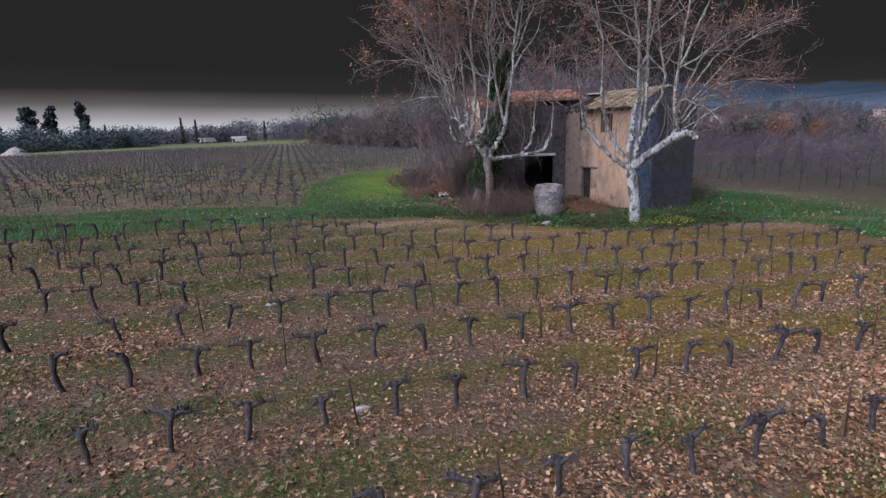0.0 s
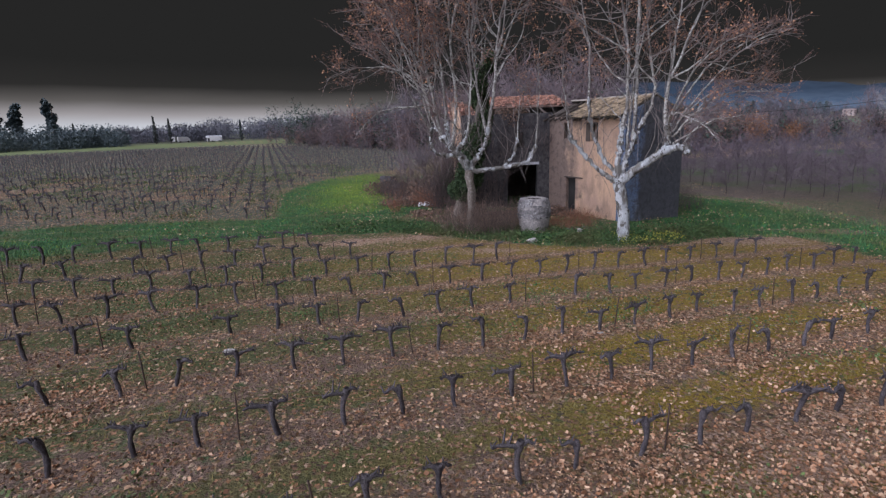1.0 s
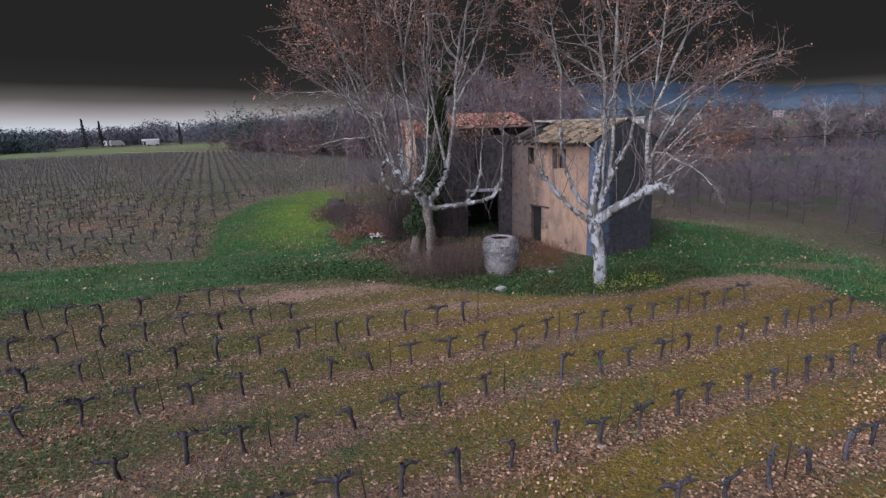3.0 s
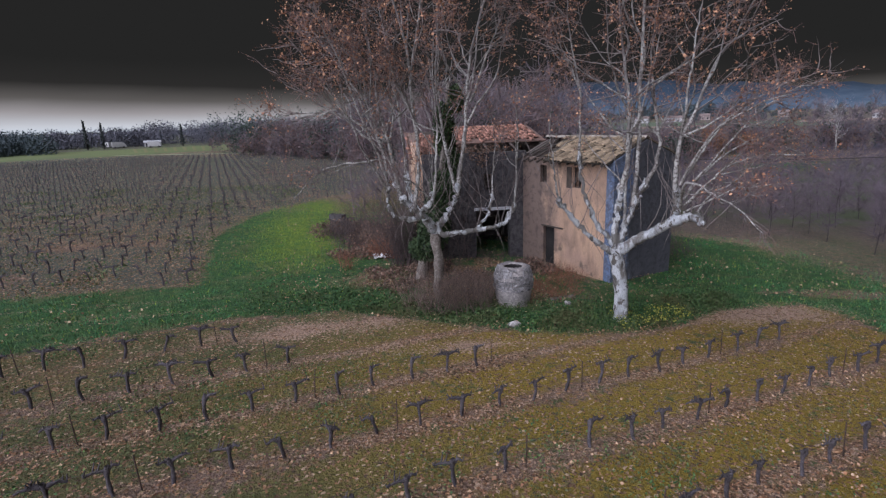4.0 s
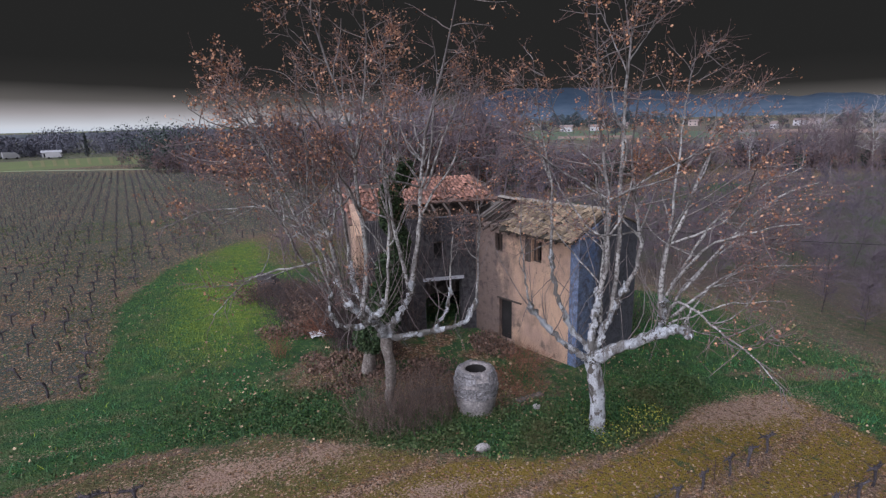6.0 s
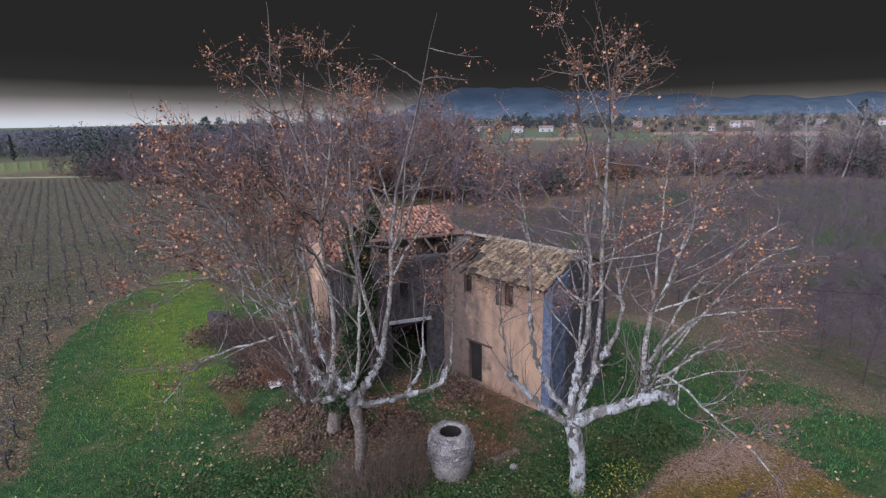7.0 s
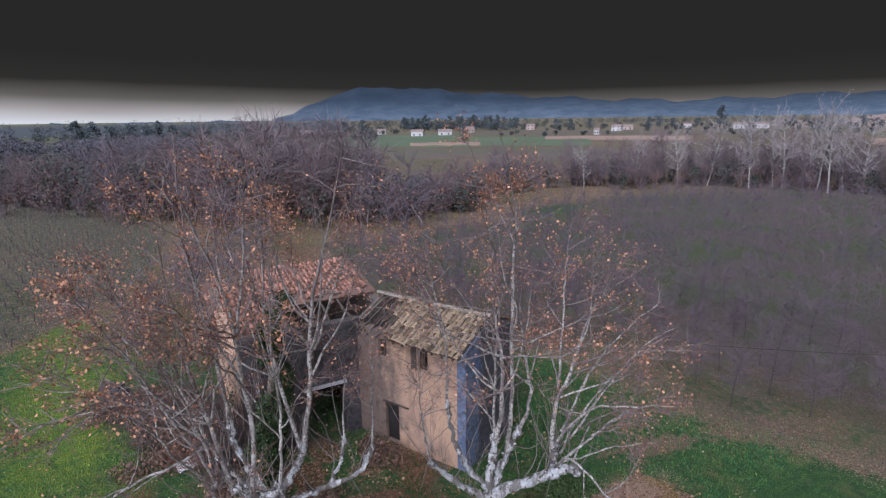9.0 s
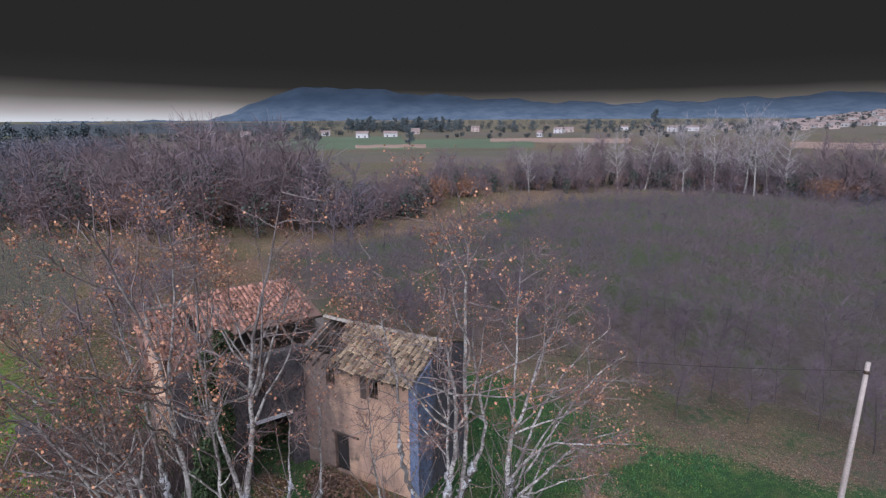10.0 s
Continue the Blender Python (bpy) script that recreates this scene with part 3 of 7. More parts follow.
FARV = [far_vine(vine_rng) for _ in range(6)]
lv = []
row_dir = np.array([1.0, ROW_SLOPE]) / math.hypot(1, ROW_SLOPE)
col_dir = np.array([-row_dir[1], row_dir[0]])
corner = np.array([-9.0, 36.9])
for j in range(0, 46):
    for i in range(-30, 95):
        x, y = corner - row_dir * (i * 1.15) + col_dir * j * 2.57
        if in_left(x, y) < 0.3 or y > 152 or x < -22 - 0.85 * (y - 18) or vine_rng.random() < 0.08:
            continue
        m4 = pose(x + vine_rng.normal() * 0.06, y + vine_rng.normal() * 0.06, float(height(x, y)), vine_rng.normal() * 5, vine_rng.normal() * 5, ROW_ANGLE + vine_rng.normal() * 8 + (180 if vine_rng.random() < 0.5 else 0)) @ Matrix.Scale(vine_rng.uniform(0.78, 1.02), 4)
        m = np.array(m4)
        if y < 62:
            vn = VINES[int(vine_rng.integers(len(VINES)))]
            for vf in [vn[2]] + vn[3]:
                lv.append((vf[0] @ m[:3, :3].T + m[:3, 3], vf[1]))
        else:
            vf = FARV[int(vine_rng.integers(6))]
            lv.append((vf[0] @ m[:3, :3].T + m[:3, 3], vf[1]))
tagged(arr_part("far_grapevines", join(lv), M_VINE, smooth=True), "long rows of bare dark grapevines behind the track", "grapevines", kind="stuff")

# ---- leaves, weeds and grass on the ground ----
def scatter(n, x0, x1, y0, y1, keep, seed):
    rng = np.random.default_rng(seed)
    x, y = rng.uniform(x0, x1, n), rng.uniform(y0, y1, n)
    ok = rng.random(n) < keep(x, y)
    x, y = x[ok], y[ok]
    return np.stack([x, y, height(x, y)], 1), rng


def row_dist(x, y):
    k = (y - ROW_SLOPE * x - ROW_FIRST) / ROW_STEP
    return np.abs(k - np.round(k)) * ROW_STEP


P, rng = scatter(200000, -24, 26, 4, 32, lambda x, y: (in_vineyard(x, y) > -0.4) * np.clip(0.06 + 0.55 * np.exp(-(row_dist(x, y) / 0.5) ** 2) + 0.7 * (vnoise(x, y, 2.2, 8) - 0.48) + (16 - y) * 0.010, 0.04, 1), 21)
P[:, 2] += 0.045 + 0.05 * np.exp(-(row_dist(P[:, 0], P[:, 1]) / 0.45) ** 2)
near_p, rng2 = scatter(330000, -15, 17, 5, 24, lambda x, y: (in_vineyard(x, y) > 0) * np.clip(-0.12 + 0.95 * np.exp(-(row_dist(x, y) / 0.45) ** 2) * (0.2 + vnoise(x, y, 2.0, 17)) + 1.1 * (vnoise(x, y, 1.2, 18) * vnoise(x, y, 4.0, 16) - 0.25) + np.clip((13 - y + 0.5 * x) / 20, 0, 0.4) + 0.5 * np.exp(-((y - ROW_SLOPE * x - 10.3) / 0.9) ** 2 - ((x - 8.5) / 5) ** 2), 0.02, 1) * np.clip(1.3 - (y - 5) / 22, 0.25, 1), 27)
near_p[:, 2] += 0.05
tagged(arr_part("fallen_leaves", leaf_quads(P, 0.030 + 0.048 * rng.random((len(P), 1)) ** 2 + 0.05 * (rng.random((len(P), 1)) > 0.97), rng, 0.6), M_FALLEN), "brown and tan fallen leaves scattered over the vineyard soil", "leaves", kind="stuff")
tagged(arr_part("fallen_leaves", leaf_quads(near_p, 0.036 + 0.065 * rng2.random((len(near_p), 1)) ** 2, rng2, 0.45), M_LITTER), "larger curled orange-brown leaves on the ground", "leaves", kind="stuff")
P, rng = scatter(160000, -24, 26, 4, 32, lambda x, y: (in_vineyard(x, y) > -0.2) * np.clip(0.1 + 0.35 * row_dist(x, y) + 0.9 * (vnoise(x, y, 1.6, 9) - 0.5), 0.02, 1), 22)
tagged(arr_part("low_weeds", blades(P, 0.055, 0.012, rng, 0.8), M_MOSSB), "olive moss and short weeds between the vine rows", "weeds", kind="stuff")
P, rng = scatter(230000, -26, 30, 26, 62, lambda x, y: ((in_vineyard(x, y) < 0.1) & (in_left(x, y) < 0.2) & (orchard_sd(x, y) < 0.3)) * np.clip(1.25 - y / 60, 0.15, 1) * np.clip(0.1 + 1.6 * vnoise(x, y, 1.9, 24), 0, 1) * np.clip(1 - 1.1 * np.exp(-(((x - 5.4) / 5.6) ** 2 + ((y - 35.8) / 4.4) ** 2)), 0, 1), 23)
gold = rng.random(len(P)) < 1.1 * np.exp(-((P[:, 0] + 4.2 + (P[:, 1] - 44) * 0.06) / 3.2) ** 2) * np.clip((P[:, 1] - 37) / 6, 0, 1) * (0.3 + vnoise(P[:, 0], P[:, 1], 2.5, 5)) + 0.08
tagged(arr_part("grass", blades(P[~gold], 0.12, 0.014, rng, 0.5), M_BLADE), "bright green winter grass beside the farmhouse", "grass", kind="stuff")
tagged(arr_part("grass", blades(P[gold], 0.13, 0.014, rng, 0.5), M_BLADE_YELLOW), "yellow-green longer grass beside the barn", "grass", kind="stuff")
P, rng = scatter(170000, -22, 22, 5, 31, lambda x, y: (in_vineyard(x, y) > 0) * np.clip(2.4 * (vnoise(x, y, 1.1, 19) * vnoise(x, y, 5.0, 20) - 0.28 + 0.12 * np.clip(-x / 10, -0.6, 1) + 0.08 * (row_dist(x, y) - 0.7)), 0, 1), 28)
P[:, 2] += rng.uniform(0.02, 0.10, len(P))
tagged(arr_part("green_weeds", leaf_quads(P, 0.062, rng, 0.3), M_WEED), "patches of small green weeds between the vines", "weeds", kind="stuff")
P, rng = scatter(90000, -60, -8, 30, 80, lambda x, y: (in_left(x, y) > 0) * np.clip(1.6 * (vnoise(x, y, 2.6, 25) - 0.42), 0, 1), 29)
P[:, 2] += rng.uniform(0.02, 0.08, len(P))
tagged(arr_part("green_weeds", leaf_quads(P, 0.12, rng, 0.4), M_WEED), "green weeds between the farther vine rows", "weeds", kind="stuff")
P, rng = scatter(75000, -50, -8, 30, 66, lambda x, y: (in_left(x, y) > 0) * np.clip(1.4 * (vnoise(x, y, 3.0, 26) - 0.45), 0, 1), 30)
P[:, 2] += 0.05
tagged(arr_part("fallen_leaves", leaf_quads(P, 0.09, rng, 0.6), M_FALLEN), "brown fallen leaves between the farther vine rows", "leaves", kind="stuff")

# ---- the ruined farmhouse ----
def plaster_mat():
    m, nt, bs = node_mat("cream_plaster", 0.95)
    f1, f2, f3 = noise_fac(nt, 0.7, 0.35, 0.65), noise_fac(nt, 3.0, 0.5, 0.62), noise_fac(nt, 25.0, 0.4, 0.65)
    streak = noise_fac(nt, 1.3, 0.50, 0.76, detail=9, stretch=(1.3, 1.3, 0.6))
    col = mixc(nt, f1, (0.76, 0.50, 0.345), (0.56, 0.375, 0.29))
    col = mixc(nt, streak, col, (0.34, 0.235, 0.185))
    co = nt.nodes.new("ShaderNodeTexCoord")
    sx = nt.nodes.new("ShaderNodeSeparateXYZ")
    nt.links.new(co.outputs["Object"], sx.inputs[0])
    wob = noise_fac(nt, 0.9, 0.2, 0.8, detail=7)
    ad = nt.nodes.new("ShaderNodeMath")
    ad.operation = "MULTIPLY_ADD"
    ad.inputs[1].default_value = 3.6
    nt.links.new(wob, ad.inputs[0])
    nt.links.new(sx.outputs["Y"], ad.inputs[2])
    mr = nt.nodes.new("ShaderNodeMapRange")
    mr.inputs[1].default_value, mr.inputs[2].default_value = 4.5, 5.9
    nt.links.new(ad.outputs[0], mr.inputs[0])
    worn = mixc(nt, f2, (0.255, 0.185, 0.158), (0.165, 0.125, 0.110))
    col = mixc(nt, mr.outputs[0], col, worn)
    bare_stone = noise_fac(nt, 1.1, 0.60, 0.68, detail=9)
    col = mixc(nt, bare_stone, col, (0.25, 0.185, 0.15))
    spots = noise_fac(nt, 5.0, 0.66, 0.70, detail=6)
    col = mixc(nt, spots, col, (0.14, 0.105, 0.09))
    col = mixc(nt, f3, col, mixc(nt, 1.0, col, (0.70, 0.68, 0.66), "MULTIPLY"))
    nt.links.new(col, bs.inputs["Base Color"])
    bump(nt, bs, f3, 0.04, 0.9)
    return m


def grey_wall_mat(name, a, b, c):
    m, nt, bs = node_mat(name, 0.95)
    f1, f2, f3 = noise_fac(nt, 0.8, 0.35, 0.65), noise_fac(nt, 4.0, 0.45, 0.62), noise_fac(nt, 22.0, 0.4, 0.65)
    col = mixc(nt, f1, a, b)
    col = mixc(nt, f2, col, c)
    col = mixc(nt, f3, col, tuple(0.7 * v for v in a))
    nt.links.new(col, bs.inputs["Base Color"])
    bump(nt, bs, f2, 0.04)
    return m


M_CREAM = plaster_mat()
M_GREYWALL = grey_wall_mat("grey_render", (0.062, 0.058, 0.064), (0.115, 0.104, 0.102), (0.030, 0.028, 0.030))


def stained_wall():
    """Dark grey render with a ragged blue copper stain beside the corner (local x from 0 to about 1.8)."""
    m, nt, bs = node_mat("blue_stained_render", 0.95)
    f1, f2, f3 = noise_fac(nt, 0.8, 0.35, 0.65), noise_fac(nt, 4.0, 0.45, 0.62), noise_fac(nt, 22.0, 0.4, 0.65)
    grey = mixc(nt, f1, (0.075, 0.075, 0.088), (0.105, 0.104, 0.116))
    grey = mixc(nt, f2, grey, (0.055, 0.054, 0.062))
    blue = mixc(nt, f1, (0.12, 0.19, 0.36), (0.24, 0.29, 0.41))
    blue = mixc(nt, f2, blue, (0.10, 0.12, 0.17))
    co = nt.nodes.new("ShaderNodeTexCoord")
    sx = nt.nodes.new("ShaderNodeSeparateXYZ")
    nt.links.new(co.outputs["Object"], sx.inputs[0])
    wob = noise_fac(nt, 1.3, 0.2, 0.8, stretch=(1, 1, 0.5))
    ad = nt.nodes.new("ShaderNodeMath")
    ad.operation = "MULTIPLY_ADD"
    ad.inputs[1].default_value = 1.1
    nt.links.new(wob, ad.inputs[0])
    nt.links.new(sx.outputs["X"], ad.inputs[2])
    mr = nt.nodes.new("ShaderNodeMapRange")
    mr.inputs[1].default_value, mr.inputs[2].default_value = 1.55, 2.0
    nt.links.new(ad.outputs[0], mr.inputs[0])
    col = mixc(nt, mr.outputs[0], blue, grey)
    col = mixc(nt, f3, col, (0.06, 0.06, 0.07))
    nt.links.new(col, bs.inputs["Base Color"])
    bump(nt, bs, f2, 0.04)
    return m


M_BLUE = stained_wall()
M_RUBBLE = grey_wall_mat("rubble_wall", (0.125, 0.108, 0.098), (0.085, 0.075, 0.070), (0.17, 0.145, 0.125))
# near-black: own colour on door, wheels and cable; painted shade inside walls and well
M_DARK = simple_mat("dark_parts_and_shade", (0.02, 0.018, 0.018), (0.03, 0.027, 0.026), 2.0)
M_TILE = simple_mat("roof_tile", (0.345, 0.250, 0.165), (0.145, 0.116, 0.082), 1.6, (0.075, 0.062, 0.048), fine=16, vary=0.5)
M_REDTILE = simple_mat("red_roof_tile", (0.38, 0.175, 0.125), (0.21, 0.120, 0.098), 1.4, (0.12, 0.08, 0.066), fine=16, vary=0.5)
M_BEDDING = simple_mat("tile_bedding", (0.19, 0.108, 0.085), (0.12, 0.080, 0.066), 2.0, (0.10, 0.07, 0.06), fine=20)
M_RIDGE = simple_mat("ridge_tile", (0.36, 0.32, 0.285), (0.23, 0.20, 0.17), 2.0, (0.16, 0.14, 0.12), fine=16, vary=0.3)
# moss brown, darkened to paint deeper shade into the tile gaps
M_GAP = simple_mat("mossy_gap_shade", (0.060, 0.048, 0.036), (0.035, 0.030, 0.024), 3.0, fine=20)
M_TIMBER = simple_mat("grey_timber", (0.085, 0.065, 0.055), (0.05, 0.04, 0.036), 3.0, fine=30)
M_CONCRETE = simple_mat("concrete", (0.50, 0.50, 0.53), (0.38, 0.38, 0.41), 3.0, (0.26, 0.26, 0.27), fine=30)

M_BROWNIVY = leaf_mat("withered_bramble_leaves", (0.068, 0.048, 0.038), (0.235, 0.140, 0.105), (0.135, 0.088, 0.064))
M_GREYBRUSH = simple_mat("grey_brush", (0.115, 0.086, 0.082), (0.072, 0.056, 0.056), 2.0, vary=0.3, island=True)

HA = 25.0
HOUSE = pose(11.33, 33.97, -0.25, 0, 0, HA)


def wall_with_holes(name, x0, x1, z0, z1, holes, thick, m, mat, parent, top=None, label=""):
    """A wall in the local x-z plane, its outer face at y = 0 and its body behind, with real openings."""
    xs = sorted({x0, x1, *[h[0] for h in holes], *[h[1] for h in holes], *np.linspace(x0, x1, 9).tolist()})
    zs = sorted({z0, z1, *[h[2] for h in holes], *[h[3] for h in holes]})
    bm = bmesh.new()
    solid = {}
    for i in range(len(xs) - 1):
        for j in range(len(zs) - 1):
            cx, cz = (xs[i] + xs[i + 1]) / 2, (zs[j] + zs[j + 1]) / 2
            solid[i, j] = not any(h[0] < cx < h[1] and h[2] < cz < h[3] for h in holes)
    vert = {}
    def v(i, j, k):
        if (i, j, k) not in vert:
            z = zs[j]
            if top is not None and j == len(zs) - 1:
                z = top(xs[i])
            vert[i, j, k] = bm.verts.new((xs[i], thick * k, z))
        return vert[i, j, k]
    for (i, j), s in solid.items():
        if not s:
            continue
        bm.faces.new([v(i, j, 0), v(i + 1, j, 0), v(i + 1, j + 1, 0), v(i, j + 1, 0)])
        bm.faces.new([v(i, j, 1), v(i, j + 1, 1), v(i + 1, j + 1, 1), v(i + 1, j, 1)])
        for di, dj, a, b in ((-1, 0, (i, j), (i, j + 1)), (1, 0, (i + 1, j + 1), (i + 1, j)), (0, -1, (i + 1, j), (i, j)), (0, 1, (i, j + 1), (i + 1, j + 1))):
            if not solid.get((i + di, j + dj), False):
                bm.faces.new([v(*a, 0), v(*b, 0), v(*b, 1), v(*a, 1)])
    bm.transform(m)
    bmesh.ops.recalc_face_normals(bm, faces=bm.faces)
    return part(name, bm, mat, parent, label)


def tile_mesh(name, mat, length=0.46, r=0.085):
    """One curved clay roof tile, its low end at the origin, running up +y."""
    n = 5
    a = np.linspace(0, np.pi, n)
    V = []
    for y, rr in ((0, r), (length, r * 0.82)):
        for q in (rr, rr - 0.014):
            V += [(math.cos(t) * q, y, math.sin(t) * q * 0.8) for t in a]
    F = []
    for i in range(n - 1):
        F += [(i, i + 1, 2 * n + i + 1, 2 * n + i), (n + i, 3 * n + i, 3 * n + i + 1, n + i + 1), (i, n + i, n + i + 1, i + 1)]
    return mesh_data(name, V, F, mat, False)


def tile_roof(parent, mat, m, width, depth, rng, name="tile", missing=0.04, limit=300, rough=1.0, keep=None):
    """Rows of curved tiles on a slope: local x along the eave, y up the slope. The nearest are parts, the rest one mesh."""
    me = tile_mesh("roof_tile", mat, 0.48, 0.105)
    src_v = np.array([v.co for v in me.vertices])
    src_f = np.array([p.vertices for p in me.polygons])
    spots = []
    for j in range(int(depth / 0.36)):
        for i in range(int(width / 0.235)):
            if rng.random() < missing or (keep and not keep(i * 0.235, j * 0.36)):
                continue
            spots.append((0.1 + i * 0.235 + rng.normal() * 0.012, j * 0.36 + rng.normal() * 0.02 * rough, 0.035 + rng.normal() * 0.008 * rough, rng.normal() * 2.6 * rough))
    rest = []
    for n, (x, y, z, a) in enumerate(spots):
        mm = m @ pose(x, y, z, -3, rng.normal() * 3, a)
        if n < limit:
            ob = new(name, me)
            ob.parent = parent
            ob.matrix_basis = mm
        else:
            A = np.array(mm)
            rest.append((src_v @ A[:3, :3].T + A[:3, 3], src_f))
    if rest:
        tagged(arr_part("roof_tiles", join(rest), mat, parent), kind="stuff")


def farmhouse():
    rng = np.random.default_rng(31)
    h = tagged(empty("farmhouse", HOUSE), "derelict two-storey farmhouse with cream plaster and a clay tile roof", "farmhouse")
    # local axes: x along the side wall away from the corner, y along the cream front
    # cream front, seen from -x: local wall x runs from its far end towards the corner
    holes = [(2.0, 2.85, 0.25, 2.35), (1.72, 2.22, 4.72, 5.66), (4.08, 4.66, 4.62, 5.66)]
    wall_with_holes("wall", 0, 6.25, -0.3, 6.05, holes, 0.45, Matrix.Rotation(radians(-90), 4, "Z") @ Matrix.Translation((-6.25, 0, 0)), M_CREAM, h, label="flaking cream plaster wall")
    gable = lambda x: float(np.interp(x, [0, 2.3, 4.6], [6.05, 6.95, 6.05]))
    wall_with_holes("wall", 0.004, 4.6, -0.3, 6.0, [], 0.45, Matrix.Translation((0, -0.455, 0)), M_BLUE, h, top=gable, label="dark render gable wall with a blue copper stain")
    wall_with_holes("wall", 0.452, 4.6, -0.3, 6.0, [], 0.4, Matrix.Translation((0, 5.85, 0)), M_RUBBLE, h, top=lambda x: gable(x) - 0.02, label="rubble end wall")
    wall_with_holes("wall", -0.004, 5.84, -0.3, 6.0, [], 0.4, Matrix.Translation((4.6, 0, 0)) @ Matrix.Rotation(radians(90), 4, "Z"), M_RUBBLE, h, label="rubble rear wall")
    bm = bmesh.new()
    box_bm(bm, 0.46, 4.19, 0.46, 5.84, 2.75, 2.9)
    part("unseen_floor", bm, M_TIMBER, h)
    # slab painted near-black for the shade inside
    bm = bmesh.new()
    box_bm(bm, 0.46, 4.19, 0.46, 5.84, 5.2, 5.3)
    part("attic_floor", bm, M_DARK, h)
    # two slopes that meet at a ridge; the front slope has fallen in beyond the small window
    pitch = 21.6
    front = Matrix.Translation((-0.42, -0.38, 5.90)) @ Matrix.Rotation(radians(-pitch), 4, "Y")
    back = Matrix.Translation((5.02, -0.38, 5.90)) @ Matrix.Rotation(radians(180), 4, "Z") @ Matrix.Rotation(radians(-pitch), 4, "Y")
    bm = bmesh.new()
    box_bm(bm, 0, 2.96, 0, 4.6, 0, 0.06, front)
    vs = [v for v in bm.verts if (front.inverted() @ v.co).y > 4.0]
    for v in vs:
        q = front.inverted() @ v.co
        q.y += 0.75 if q.x > 1 else -0.35
        v.co = front @ q
    roof = part("roof", bm, M_GAP, h, "low gabled roof of weathered clay tiles")
    bm = bmesh.new()
    box_bm(bm, 0, 2.95, -6.95, 0, 0, 0.06, back)
    part("rear_slope", bm, M_GAP, h, "rear slope of clay tiles")
    for i in range(12):
        bm = bmesh.new()
        box_bm(bm, -0.05, 2.9, 0.3 + i * 0.55, 0.38 + i * 0.55, -0.10, -0.004, front)
        part("rafter", bm, M_TIMBER, roof)
    tile_roof(roof, M_TILE, front @ Matrix.Translation((-0.04, 5.2, 0.06)) @ Matrix.Rotation(radians(-90), 4, "Z"), 5.2, 2.95, rng, missing=0.05, rough=1.7, keep=lambda u, v: 5.2 - u < 4.15 + 0.42 * v + 0.25 * math.sin(v * 5))
    tile_roof(h, M_TILE, back @ Matrix.Translation((-0.04, 0, 0.06)) @ Matrix.Rotation(radians(-90), 4, "Z"), 6.9, 2.95, rng, missing=0.06, limit=0)
    me = tile_mesh("ridge_tile", M_RIDGE, 0.46, 0.15)
    for i in range(17):
        ob = new("ridge_tile", me)
        ob.parent = roof
        ob.matrix_basis = pose(2.30 + rng.normal() * 0.02, -0.42 + i * 0.40, 7.02 + rng.normal() * 0.012, rng.normal() * 2, rng.normal() * 4, rng.normal() * 3)
    for i in range(4):
        y = 4.5 + i * 0.42
        vf = tubes(np.array([[[-0.15, y, 5.98 - 0.05 * i], [1.0, y + 0.08 * i, 6.25 - 0.15 * i], [2.2, y + 0.1, 6.85 - 0.1 * i]]]), np.full((1, 3), 0.055), 6)
        arr_part("broken_rafter", vf, M_TIMBER, h)
    # door, shutters, lintel bar, pipe
    fr = Matrix.Rotation(radians(-90), 4, "Z") @ Matrix.Translation((-6.25, 0, 0))
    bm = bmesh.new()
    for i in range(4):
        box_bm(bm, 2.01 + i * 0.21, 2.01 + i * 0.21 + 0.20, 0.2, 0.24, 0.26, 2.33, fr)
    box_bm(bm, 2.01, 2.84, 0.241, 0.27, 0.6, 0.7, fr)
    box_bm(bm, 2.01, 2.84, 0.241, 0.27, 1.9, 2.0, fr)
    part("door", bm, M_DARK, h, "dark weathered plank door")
    bm = bmesh.new()
    box_bm(bm, 1.9, 3.5, -0.06, -0.003, 2.36, 2.44, fr)
    part("lintel", bm, M_TIMBER, h)
    for x0, x1, z0, z1 in ((1.72, 2.22, 4.72, 5.66), (4.08, 4.66, 4.62, 5.66)):
        bm = bmesh.new()
        box_bm(bm, x0, x0 + 0.05, 0.16, 0.22, z0, z1, fr)
        box_bm(bm, x1 - 0.05, x1, 0.16, 0.22, z0, z1, fr)
        box_bm(bm, x0 + 0.05, x1 - 0.05, 0.16, 0.22, z0, z0 + 0.05, fr)
        box_bm(bm, x0 + 0.05, x1 - 0.05, 0.16, 0.22, z1 - 0.05, z1, fr)
        box_bm(bm, (x0 + x1) / 2 - 0.02, (x0 + x1) / 2 + 0.02, 0.165, 0.215, z0 + 0.05, z1 - 0.05, fr)
        part("window_frame", bm, M_TIMBER, h)
    bm = bmesh.new()
    for i in range(2):
        box_bm(bm, 3.72 + i * 0.16, 3.87 + i * 0.16, -0.05, -0.004, 4.6, 5.66, fr)
    part("shutter", bm, M_TIMBER, h, "grey-brown wooden shutter")
    vf = tubes(np.array([[[-0.09, 6.15, 0.0], [-0.09, 6.15, 2.0], [-0.09, 6.15, 5.7], [-0.3, 6.15, 5.95]]]), np.full((1, 4), 0.045), 8)
    arr_part("downpipe", vf, M_STAKE, h, "dark iron rain pipe", True)
    return h


farmhouse()


